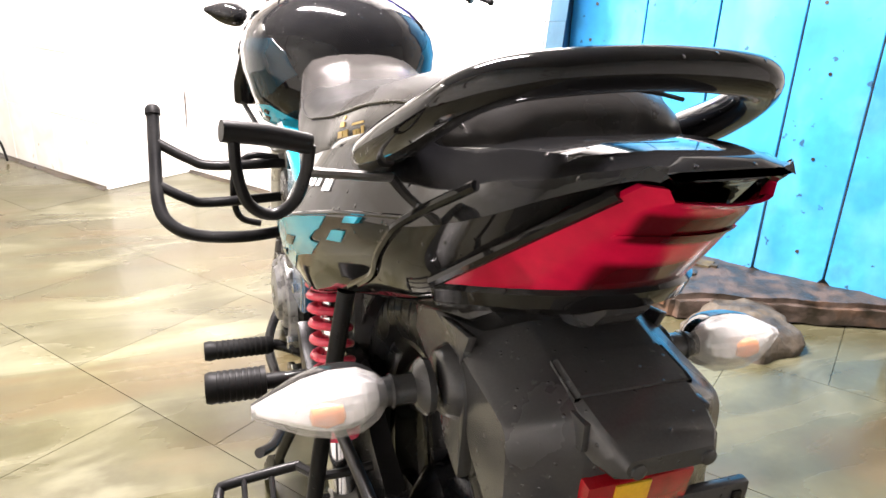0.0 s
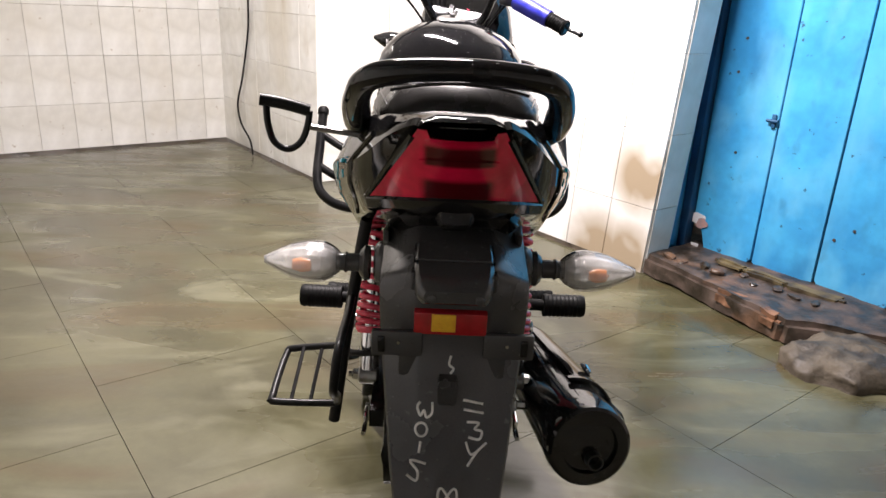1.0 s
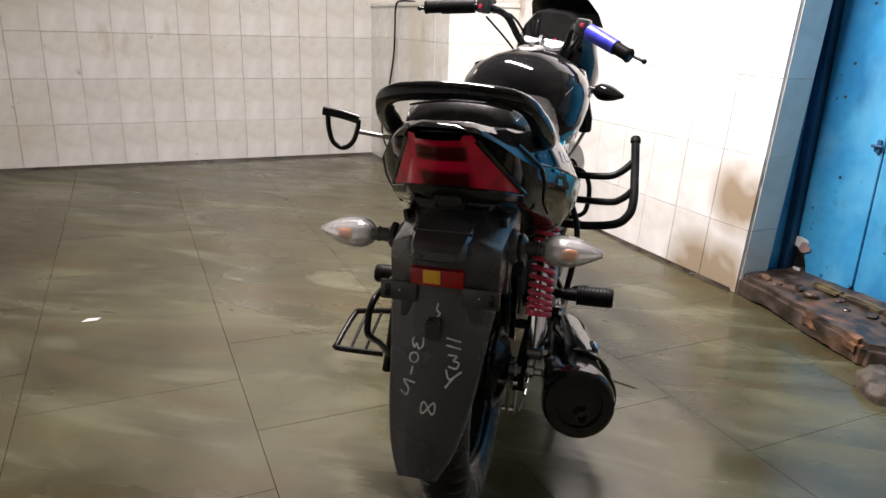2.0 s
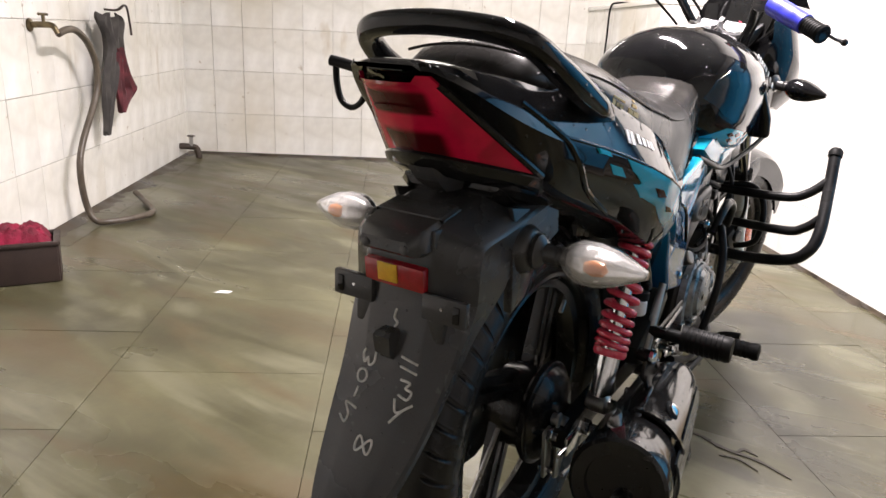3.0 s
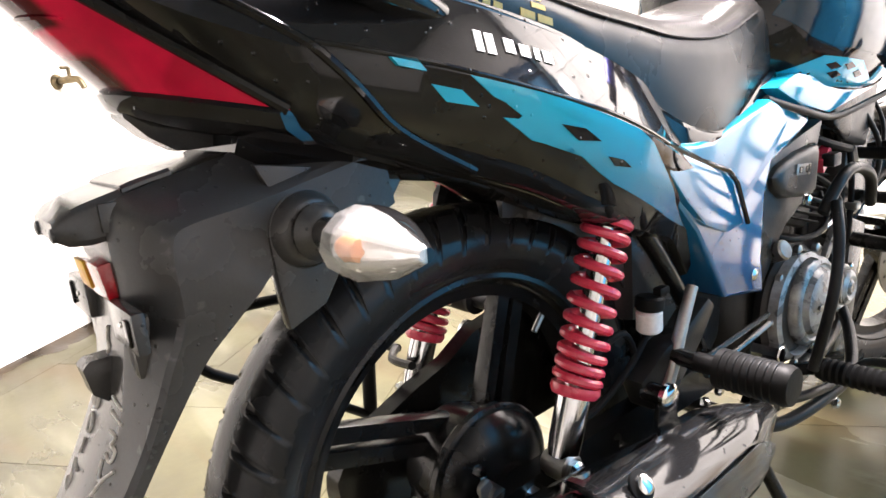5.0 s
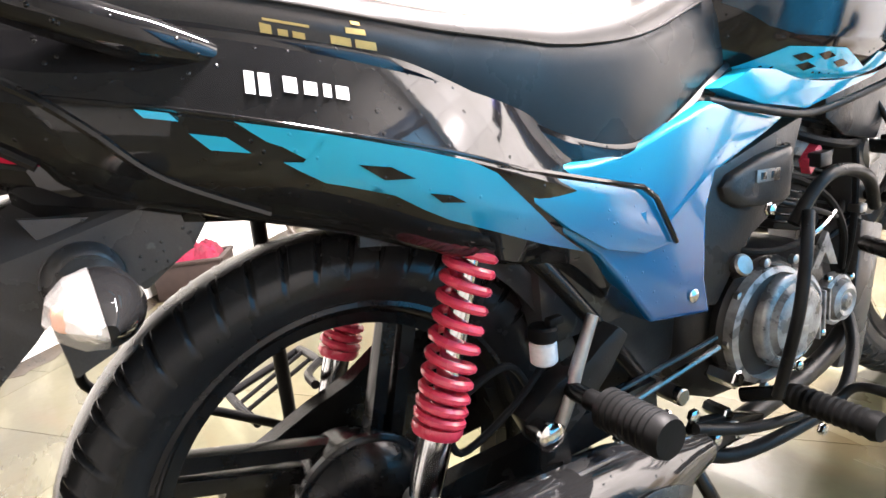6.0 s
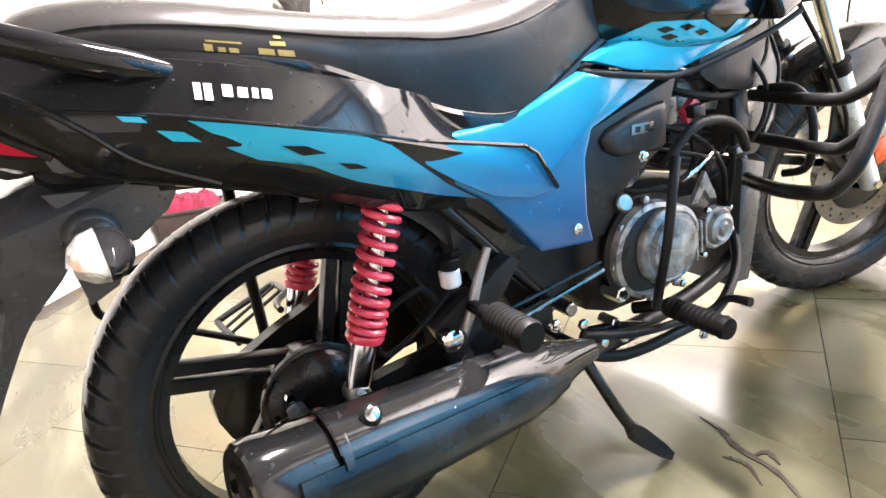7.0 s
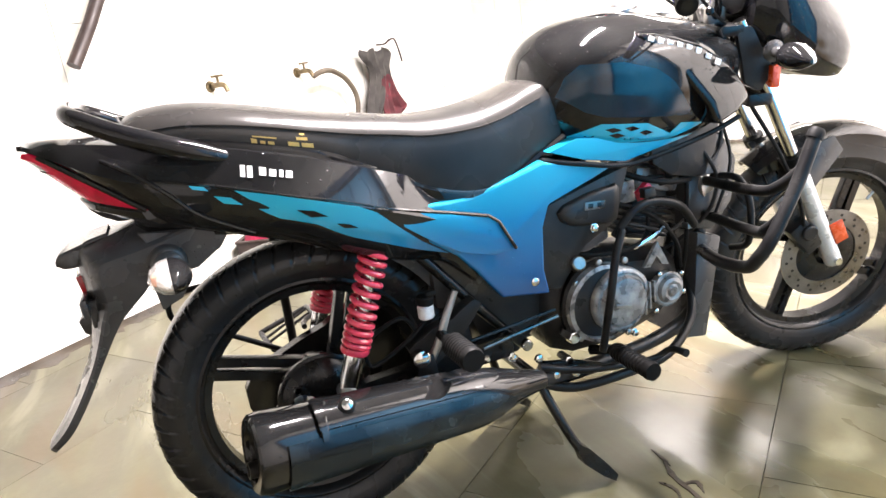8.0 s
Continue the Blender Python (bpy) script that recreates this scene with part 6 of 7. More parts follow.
shield = part("heat_shield", shield_arc(0.10, 0.555, -42, 28, 0.004, 0.003), M_SHIELD, exhaust, "black heat shield on the silencer, tinted with a blue reflection")
upper = part("upper_shield", shield_arc(0.13, 0.50, 36, 88, 0.005, 0.004), M_GLOSS, exhaust, "black upper cover of the silencer")
for p in ((0.254, 0.013, 0.412),):
    part("washer", lathe([(0, 0), (0, 0.0145), (0.003, 0.0145), (0.004, 0.012), (0.004, 0)], p, (0.8, 0, 0.6), 20), M_RUBBER, upper)
    part("bolt", lathe([(0.002, 0), (0.002, 0.0095), (0.008, 0.0095), (0.010, 0.006), (0.010, 0)], p, (0.8, 0, 0.6), 16), M_CHROME, upper)
part("end_lip", shield_arc(0.484, 0.498, 22, 96, 0.004, 0.006, 6, 14), M_GLOSS, exhaust, "raised black lip at the end of the shield")
part("silencer_bracket", plate([(0.16, 0.33), (0.22, 0.33), (0.21, 0.41), (0.18, 0.41)], 0.16, 0.168, 0.003), M_METALBLACK, exhaust)

# passenger footrests, hangers, brake reservoir
for s in (1, -1):
    hg = plate([(0.168, 0.425), (0.185, 0.385), (0.215, 0.375), (0.255, 0.400), (0.300, 0.440), (0.330, 0.475), (0.315, 0.49), (0.285, 0.475), (0.265, 0.462), (0.22, 0.452)], 0.118, 0.150, 0.004)
    h = part("footrest_hanger", hg if s > 0 else mirrored(hg), M_BAR, bike, "black passenger footrest hanger")
    if s < 0:
        hg.free()
    part("bolt", lathe([(0, 0), (0, 0.017), (0.006, 0.017), (0.009, 0.013), (0.009, 0)], (s * 0.172, 0.182, 0.411), (s, 0, 0), 20), M_CHROME, h)
    part("spacer", cylinder((s * 0.145, 0.182, 0.411), (s * 0.173, 0.182, 0.411), 0.012), M_METALBLACK, h)
    peg = [(0, 0.0), (0, 0.012), (0.027, 0.012), (0.028, 0.0236)]
    for k in range(8):
        peg += [(0.032 + k * 0.0085, 0.0236), (0.0355 + k * 0.0085, 0.0236), (0.0365 + k * 0.0085, 0.0224), (0.038 + k * 0.0085, 0.0224)]
    peg += [(0.105, 0.0236), (0.112, 0.021), (0.113, 0.0)]
    part("footrest", lathe(peg, (s * 0.180, 0.236, 0.438), (s, 0.02, 0.0), 24), M_RUBBER, h, "ribbed black rubber footrest")
    part("pin", cylinder((s * 0.145, 0.236, 0.438), (s * 0.185, 0.236, 0.438), 0.011), M_METALBLACK, h)
    rp = [(0, 0.0), (0, 0.016)] + [q for k in range(10) for q in ((0.012 + k * 0.0105, 0.0195), (0.0155 + k * 0.0105, 0.0178))] + [(0.122, 0.0205), (0.132, 0.018), (0.133, 0)]
    fr = part("rider_footrest", lathe(rp, (s * 0.165, 0.618, 0.290), (s, -0.03, 0.03), 20), M_RUBBER, bike, "black rubber rider footrest")
    part("footrest_bar", tube([(s * 0.10, 0.60, 0.27), (s * 0.15, 0.62, 0.285), (s * 0.18, 0.618, 0.29)], 0.011, 4, 12), M_METALBLACK, fr)
part("reservoir", merge(cylinder((0.125, 0.221, 0.468), (0.125, 0.221, 0.496), 0.016, bevel=0.003)), M_WHITE, bike, "small whitish fluid reservoir")
part("reservoir_cap", merge(cylinder((0.125, 0.221, 0.496), (0.125, 0.223, 0.514), 0.018, bevel=0.003), box((0.135, 0.232, 0.52), (0.012, 0.02, 0.01), 0.003)), M_RUBBER, bike)
part("brake_switch_rod", tube([(0.150, 0.205, 0.39), (0.150, 0.228, 0.423), (0.150, 0.251, 0.470), (0.150, 0.276, 0.517)], [0.010, 0.009, 0.008, 0.007], 4, 10), M_STEEL, bike)
for x, y, z, r in ((0.158, 0.355, 0.319, 0.008), (0.158, 0.375, 0.353, 0.007), (0.158, 0.320, 0.363, 0.007), (0.150, 0.128, 0.358, 0.009), (0.150, 0.300, 0.350, 0.008), (0.140, 0.05, 0.372, 0.008)):
    part("bolt", lathe([(0, 0), (0, r), (0.006, r), (0.009, r * 0.6), (0.009, 0)], (x, y, z), (1, 0, 0), 6), M_CHROME, bike)
for x, y, z, r in ((0.150, 0.475, 0.272, 0.009), (0.150, 0.525, 0.261, 0.008), (0.150, 0.380, 0.342, 0.008), (0.152, 0.721, 0.185, 0.009), (0.140, 0.604, 0.564, 0.008), (0.120, 0.704, 0.290, 0.008)):
    part("bolt", lathe([(0, 0), (0, r * 1.25), (0.002, r * 1.25), (0.002, r), (0.008, r), (0.010, r * 0.5), (0.010, 0)], (x, y, z), (1, 0, 0), 6), M_CHROME, bike)
# throttle cable, breather and wiring round the cylinder
for P, r in (([(0.085, 0.62, 0.60), (0.105, 0.70, 0.585), (0.115, 0.78, 0.54), (0.108, 0.84, 0.47), (0.095, 0.86, 0.40)], 0.006), ([(0.06, 0.90, 0.72), (0.09, 0.89, 0.62), (0.105, 0.875, 0.52), (0.10, 0.87, 0.42), (0.08, 0.86, 0.33)], 0.0055), ([(0.07, 0.70, 0.66), (0.10, 0.76, 0.63), (0.11, 0.83, 0.61), (0.09, 0.90, 0.60)], 0.007), ([(0.09, 0.56, 0.52), (0.12, 0.60, 0.50), (0.125, 0.68, 0.49), (0.115, 0.75, 0.50), (0.09, 0.78, 0.54)], 0.005)):
    part("cable", tube(P, r, 4, 8), M_RUBBER, bike)
part("clamp", box((0.108, 0.876, 0.50), (0.022, 0.02, 0.014), 0.003), M_STEEL, bike)
part("wiring_plug", box((0.112, 0.765, 0.600), (0.022, 0.03, 0.022), 0.004), M_ENGINE, bike)
part("link_rod", tube([(0.140, 0.300, 0.400), (0.140, 0.495, 0.412)], 0.004, 2, 8), M_METALBLACK, bike)
part("link_rod", tube([(0.140, 0.325, 0.376), (0.140, 0.500, 0.396)], 0.0045, 2, 8), M_DISC, bike)
part("brake_hose", tube([(0.12, 0.225, 0.465), (0.125, 0.17, 0.43), (0.12, 0.10, 0.40), (0.115, 0.10, 0.45), (0.12, 0.17, 0.48), (0.12, 0.20, 0.44)], 0.0045, 6, 8), M_RUBBER, bike)
part("brake_pedal", tube([(0.15, 0.44, 0.30), (0.165, 0.55, 0.265), (0.175, 0.70, 0.245), (0.19, 0.745, 0.262), (0.235, 0.75, 0.268)], [0.008, 0.008, 0.007, 0.007, 0.009], 5, 10), M_BAR, bike, "black brake pedal")

# centre stand
stand = part("centre_stand", tube([(-0.13, 0.455, 0.25), (0.13, 0.455, 0.25)], 0.014, 2, 12), M_METALBLACK, bike, "black steel centre stand, lowered")
for s in (1, -1):
    part("leg", tube([(s * 0.11, 0.455, 0.25), (s * 0.140, 0.462, 0.205), (s * 0.165, 0.487, 0.130), (s * 0.176, 0.508, 0.085)], 0.0105, 5, 12), M_METALBLACK, stand)
    part("foot", loft([[(s * (x0 + x * w), y + q * 0.5, z + q) for x, q in ((-1, h), (1, h), (1, -h), (-1, -h))] for x0, y, z, w, h in ((0.174, 0.500, 0.098, 0.010, 0.008), (0.178, 0.512, 0.078, 0.015, 0.016), (0.186, 0.550, 0.034, 0.014, 0.013), (0.192, 0.578, 0.003, 0.008, 0.007))]), M_METALBLACK, stand)
part("lever", tube([(-0.15, 0.44, 0.25), (-0.19, 0.36, 0.24), (-0.22, 0.31, 0.26)], 0.009, 4, 10), M_METALBLACK, stand)

# ---- guards ----
for s in (1, -1):
    g = part("leg_guard", tube([(s * 0.352 - 0.014, 0.990, 0.700), (s * 0.356 - 0.012, 0.935, 0.612), (s * 0.357 - 0.010, 0.872, 0.525), (s * 0.338 - 0.006, 0.850, 0.482), (s * 0.290, 0.860, 0.450), (s * 0.18, 0.89, 0.430), (s * 0.05, 0.945, 0.425)], 0.0138, 6, 14), M_BAR, bike, "black tubular leg guard")
    part("crossbar", tube([(s * 0.353 - 0.013, 0.955, 0.642), (s * 0.30, 0.940, 0.605), (s * 0.245, 0.935, 0.588), (s * 0.06, 0.95, 0.585)], 0.0115, 5, 12), M_BAR, g)
    part("crossbar", tube([(s * 0.356 - 0.011, 0.898, 0.560), (s * 0.31, 0.895, 0.527), (s * 0.26, 0.91, 0.510), (s * 0.06, 0.95, 0.505)], 0.0115, 5, 12), M_BAR, g)
    part("loop", tube([(s * 0.10, 0.955, 0.595), (s * 0.17, 0.96, 0.60), (s * 0.205, 0.96, 0.55), (s * 0.20, 0.96, 0.46), (s * 0.15, 0.96, 0.435)], 0.008, 5, 12), M_BAR, g)
    part("end_cap", lathe([(-0.009, 0), (-0.007, 0.012), (0.0, 0.0165), (0.014, 0.0165), (0.014, 0)], (s * 0.352 - 0.014, 0.994, 0.707), (0, -0.53, -0.85), 14), M_RUBBER, g)

saree = part("side_guard", tube([(-0.135, 0.0, 0.68), (-0.149, 0.0, 0.597), (-0.169, 0.0, 0.466), (-0.186, 0.0, 0.335), (-0.191, 0.0, 0.300)], 0.010, 5, 12), M_BAR, bike, "black side guard with footboard and handle")
part("handle_bar", tube([(-0.256, -0.176, 0.891), (-0.226, -0.170, 0.886), (-0.194, -0.164, 0.877)], 0.0080, 4, 12), M_BAR, saree)
part("handle_loop", tube([(-0.248, -0.174, 0.886), (-0.247, -0.173, 0.860), (-0.240, -0.171, 0.836), (-0.223, -0.168, 0.826), (-0.206, -0.166, 0.836), (-0.197, -0.164, 0.858), (-0.194, -0.164, 0.877)], 0.0055, 5, 10, flat=0.8), M_BAR, saree)
part("handle_rod", tube([(-0.195, -0.164, 0.856), (-0.15, -0.16, 0.850), (-0.10, -0.15, 0.842)], 0.004, 3, 8), M_STEEL, saree)
part("guard_hoop", tube([(-0.158, 0.0, 0.545), (-0.155, -0.08, 0.549), (-0.152, -0.18, 0.557), (-0.152, -0.222, 0.548), (-0.154, -0.234, 0.522), (-0.158, -0.218, 0.488), (-0.168, -0.12, 0.425), (-0.180, -0.03, 0.36), (-0.186, 0.0, 0.335)], 0.0065, 5, 10), M_BAR, saree)
fb = [(-0.185, 0.058, 0.420), (-0.268, 0.058, 0.410), (-0.284, 0.048, 0.402), (-0.288, -0.045, 0.374), (-0.280, -0.056, 0.368), (-0.185, -0.045, 0.362)]
part("footboard", tube(fb, 0.0065, 4, 10), M_BAR, saree)
for k in range(2):
    x = -0.220 - 0.033 * k
    part("footboard_rod", tube([(x, 0.058, 0.415), (x - 0.004, -0.050, 0.366)], 0.0035, 2, 8), M_BAR, saree)
part("guard_arm", tube([(-0.10, 0.02, 0.43), (-0.16, 0.03, 0.42), (-0.19, 0.06, 0.42)], 0.006, 3, 8), M_BAR, saree)


# ---- fork, front mudguard, headlamp, handlebar ----
def turned(name, bm, mat, parent=bike, label=""):
    return part(name, moved(bm, STEER), mat, parent, label)


def leg_y(z):
    return 1.190 - (z - 0.684) * 0.49


fork = turned("fork", merge(box((0, leg_y(0.76) - 0.03, 0.76), (0.21, 0.06, 0.03), 0.008), box((0, leg_y(0.92) - 0.03, 0.92), (0.21, 0.06, 0.025), 0.008)), M_METALBLACK, bike, "telescopic front fork, turned to the right")
for s in (1, -1):
    x = s * 0.088
    turned("fork_tube", cylinder((x, leg_y(0.94), 0.94), (x, leg_y(0.55), 0.55), 0.0155, bevel=0.002), M_CHROME, fork, "chrome fork tube")
    turned("fork_slider", merge(cylinder((x, leg_y(0.60), 0.60), (x, leg_y(0.30), 0.30), 0.0215, bevel=0.004), cylinder((x, FA.y, FA.z), (x * 0.6, FA.y, FA.z), 0.016)), M_SILVER, fork, "silver fork slider")
    turned("dust_seal", lathe([(0, 0.016), (0, 0.026), (0.025, 0.025), (0.03, 0.016)], (x, leg_y(0.612), 0.612), (0, 0.44, -0.9), 20), M_RUBBER, fork)
    turned("side_reflector", box((s * 0.104, leg_y(0.395) + 0.035, 0.395), (0.008, 0.035, 0.06), 0.004, Matrix.Rotation(radians(25), 4, "X")), M_ORANGE, fork, "orange side reflector")
    turned("axle_end", cylinder((x * 1.05, FA.y, FA.z), (x * 1.32, FA.y, FA.z), 0.010, sides=6), M_CHROME, fork)
disc = turned("brake_disc", lathe([(0.0, 0.082), (0.0, 0.122), (0.004, 0.122), (0.004, 0.082), (0.0, 0.082)], FA + Vector((0.058, 0, 0)), steps=64), M_DISC, bike, "drilled steel front brake disc")
turned("disc_carrier", lathe([(-0.004, 0.03), (-0.004, 0.086), (0.0, 0.086), (0.006, 0.06), (0.006, 0.03), (-0.004, 0.03)], FA + Vector((0.058, 0, 0)), steps=40), M_METALBLACK, disc)
for k in range(16):
    a = 2 * math.pi * k / 16
    for r, e in ((0.096, 0.0), (0.108, 0.12)):
        p = FA + Vector((0.0621, r * math.cos(a + e), r * math.sin(a + e)))
        turned("drill_hole", cylinder(p, p + Vector((0.0006, 0, 0)), 0.0042, sides=8), M_ENGINE, disc)
turned("caliper", merge(box((0.078, FA.y - 0.085, FA.z + 0.075), (0.05, 0.055, 0.095), 0.012, Matrix.Rotation(radians(42), 4, "X")), cylinder((0.06, FA.y - 0.085, FA.z + 0.09), (0.112, FA.y - 0.085, FA.z + 0.09), 0.02, bevel=0.003)), M_ENGINE, bike, "black brake caliper")
turned("brake_line", tube([(0.10, FA.y - 0.10, FA.z + 0.11), (0.125, FA.y - 0.14, FA.z + 0.2), (0.11, leg_y(0.62) - 0.05, 0.64), (0.09, leg_y(0.75) - 0.07, 0.78), (0.12, 1.0, 0.93)], 0.005, 6, 8), M_RUBBER, bike)
arc = []
for i in range(25):
    a = radians(18 + 112 * i / 24)
    R = 0.336
    cy, cz = FA.y + R * math.cos(a), FA.z + R * math.sin(a)
    ny, nz = math.cos(a), math.sin(a)
    e = min(1.0, 0.35 + 0.65 * min(i, 24 - i) / 5)
    w = 0.062 * (0.55 + 0.45 * e)
    arc.append([(x, cy - ny * k, cz - nz * k) for x, k in ((-w, 0.075 * e), (-w, 0.016), (-w * 0.72, 0.003), (0, -0.004), (w * 0.72, 0.003), (w, 0.016), (w, 0.075 * e), (w - 0.004, 0.075 * e), (w * 0.68, 0.008), (0, 0.002), (-w * 0.68, 0.008), (-w + 0.004, 0.075 * e))])
front_fender = turned("front_mudguard", loft(arc), M_BLACK, bike, "glossy black front mudguard")
for s in (1, -1):
    fs = plate([(1.20, 0.60), (1.34, 0.64), (1.37, 0.60), (1.30, 0.50), (1.29, 0.42), (1.255, 0.43), (1.25, 0.53)], 0.064, 0.074, 0.004)
    turned("mudguard_stay", fs if s > 0 else mirrored(fs), M_PLASTIC, front_fender)
    if s < 0:
        fs.free()

COWL = smooth_rows([(1.085, 0.115, 0.88, 1.09), (1.14, 0.142, 0.825, 1.10), (1.20, 0.150, 0.800, 1.055), (1.26, 0.138, 0.786, 0.995), (1.31, 0.118, 0.782, 0.940), (1.340, 0.090, 0.792, 0.89), (1.352, 0.055, 0.810, 0.855)], 5)


def cowl_ring(r):
    y, w, zb, zt = r
    h = zt - zb
    half = [(w * 0.3, zt), (w * 0.62, zt - h * 0.06), (w * 0.88, zt - h * 0.25), (w, zt - h * 0.5), (w * 0.94, zt - h * 0.75), (w * 0.74, zb + h * 0.05), (w * 0.35, zb)]
    return [(x, y, z) for x, z in half] + [(-x, y, z) for x, z in half[::-1]]


headlamp = turned("headlamp_cowl", loft([cowl_ring(r) for r in COWL]), M_BLACK, bike, "glossy black headlamp cowl with a dark visor")
turned("headlamp_glass", loft([[(x * w, 1.342 + y, 0.838 + z * h) for x, z in [(math.cos(t), math.sin(t)) for t in [2 * math.pi * i / 20 for i in range(20)]]] for y, w, h in ((-0.03, 0.085, 0.045), (0.008, 0.072, 0.038), (0.018, 0.04, 0.02))]), M_SILVERREF, headlamp)
turned("visor", loft([[(x * w, y, z + 0.01 * (1 - x * x)) for x in (-1, -0.5, 0, 0.5, 1)] + [(x * w, y + 0.006, z - 0.004 + 0.01 * (1 - x * x)) for x in (1, 0.5, 0, -0.5, -1)] for y, z, w in ((1.20, 1.07, 0.13), (1.15, 1.11, 0.12), (1.11, 1.145, 0.09))]), M_BLACK, headlamp)
dial_c, dial_d = Vector((0.02, 1.085, 1.005)), Vector((0, -0.62, 0.78))
dash = turned("instrument_panel", merge(lathe([(-0.04, 0), (-0.04, 0.05), (0.0, 0.062), (0.008, 0.060), (0.006, 0.050), (0.0, 0.049)], dial_c, dial_d, 36), lathe([(-0.035, 0), (-0.035, 0.035), (0.0, 0.045), (0.006, 0.043), (0.004, 0.034)], dial_c + Vector((-0.085, 0.005, 0)), dial_d, 30)), M_PLASTIC, bike, "black instrument panel with round dials")
turned("dial", lathe([(0.001, 0), (0.001, 0.048)], dial_c, dial_d, 36), M_DIAL, dash, "silver grey speedometer dial")
turned("dial_ring", lathe([(0.004, 0.044), (0.009, 0.047), (0.004, 0.051)], dial_c, dial_d, 36), M_CHROME, dash)
turned("dial", lathe([(0.001, 0), (0.001, 0.033)], dial_c + Vector((-0.085, 0.005, 0)), dial_d, 30), M_DIAL, dash)
turned("needle", tube([dial_c + dial_d * 0.004, dial_c + dial_d * 0.004 + Vector((-0.028, 0.01, 0.008))], 0.0012, 2, 6), M_SPRING, dash)
turned("ignition_lock", merge(cylinder((0, 1.035, 0.93), (0, 1.022, 0.965), 0.016, bevel=0.003), box((0.0, 1.018, 0.985), (0.004, 0.02, 0.035), 0.001)), M_STEEL, bike, "ignition lock with key")
turned("key_ring", tube([(0.0 + 0.014 * math.cos(a), 1.01, 0.972 + 0.016 * math.sin(a)) for a in [2 * math.pi * i / 12 for i in range(12)]], 0.0014, 2, 6, closed=True), M_STEEL, bike)

BAR = [(0.0, 1.035, 0.948), (0.045, 1.033, 0.950), (0.085, 1.005, 1.000), (0.115, 0.945, 1.058), (0.16, 0.885, 1.068), (0.19, 0.870, 1.059), (0.27, 0.843, 1.037), (0.338, 0.823, 1.016)]
LIFT = 0.10  # the left half is bent up a little
BAR = [(-x, y, z + LIFT * max(0, x - 0.1)) for x, y, z in BAR[:0:-1]] + BAR
bar = turned("handlebar", tube(BAR, 0.0111, 5, 14), M_METALBLACK, bike, "black handlebar with a blue grip cover")
for x in (0.035, -0.035):
    turned("clamp", box((x, 1.035, 0.95), (0.022, 0.045, 0.04), 0.006), M_STEEL, bar)
for s in (1, -1):
    g0, g1 = Vector((s * 0.190, 0.870, 1.059)), Vector((s * 0.338, 0.823, 1.016))
    up = Vector((0, 0, 0.012 if s < 0 else 0))
    g0, g1 = g0 + up, g1 + 2 * up
    gd = (g1 - g0).normalized()
    turned("grip", lathe([(0, 0.011), (0, 0.021), (0.004, 0.0225), (0.106, 0.0215), (0.108, 0.0175)], g0, gd, 24), M_GRIPBLUE if s > 0 else M_RUBBER, bar, "blue rubber grip cover" if s > 0 else "black rubber grip")
    prof = [(0.106, 0.011)]
    for k in range(7):
        prof += [(0.108 + k * 0.0065, 0.0185), (0.1115 + k * 0.0065, 0.0185), (0.113 + k * 0.0065, 0.0168)]
    prof += [(0.155, 0.021), (0.160, 0.019), (0.160, 0)]
    turned("grip_end", lathe(prof, g0, gd, 24), M_RUBBER, bar, "ribbed black grip end")
    sw = turned("switch_box", merge(box(up + Vector((s * 0.165, 0.885, 1.066)), (0.04, 0.045, 0.05), 0.01)), M_PLASTIC, bar)
    turned("switch", box((s * 0.168, 0.862, 1.072), (0.012, 0.006, 0.012), 0.002), M_SPRING, sw, "red switch")
    lv = turned("lever", tube([Vector(p) + up * 2 for p in ((s * 0.15, 0.925, 1.07), (s * 0.20, 0.925, 1.055), (s * 0.27, 0.90, 1.035), (s * 0.34, 0.868, 1.015), (s * 0.372, 0.848, 1.009))], [0.008, 0.007, 0.006, 0.005, 0.0045], 5, 10), M_METALBLACK, bar, "black lever with a ball end")
    turned("ball", lathe([(-0.008, 0), (-0.0056, 0.0056), (0, 0.008), (0.0056, 0.0056), (0.008, 0)], Vector((s * 0.374, 0.847, 1.009)) + up * 2, steps=14), M_METALBLACK, lv)
    # front indicators, with the lens to the front
    fb0 = Vector((s * 0.135, 1.120, 0.874))
    flip = Matrix.Translation(fb0) @ Matrix.Diagonal((1, -1, 1, 1)) @ Matrix.Translation(-fb0)
    indicator(fb0, s, headlamp, STEER @ flip, "front_indicator")
    turned("cable", tube([(s * 0.15, 0.92, 1.06), (s * 0.13, 1.02, 1.06), (s * 0.09, 1.09, 0.99), (s * 0.05, 1.06, 0.86), (s * 0.03, 0.99, 0.76)], 0.004, 6, 8), M_RUBBER, bar)
    turned("cable", tube([(s * 0.16, 0.90, 1.045), (s * 0.10, 0.99, 0.97), (s * 0.07, 1.06, 0.90), (s * 0.06, 1.02, 0.80)], 0.0035, 6, 8), M_RUBBER, bar)
turned("orange_reflector", box((0.118, 1.14, 0.815), (0.02, 0.02, 0.05), 0.005), M_ORANGE, headlamp)
turned("headlamp_bracket", plate([(1.05, 0.93), (1.14, 0.92), (1.16, 0.84), (1.12, 0.78), (1.08, 0.80)], 0.085, 0.105, 0.005), M_ENGINE, headlamp)

bike.location += Vector((0.004, 0.008, 0.006))

# ---- things along the walls ----
def uv_tube(pts, r, n=6, sides=10):
    return tube([room_point(*p) for p in pts], r, n, sides)


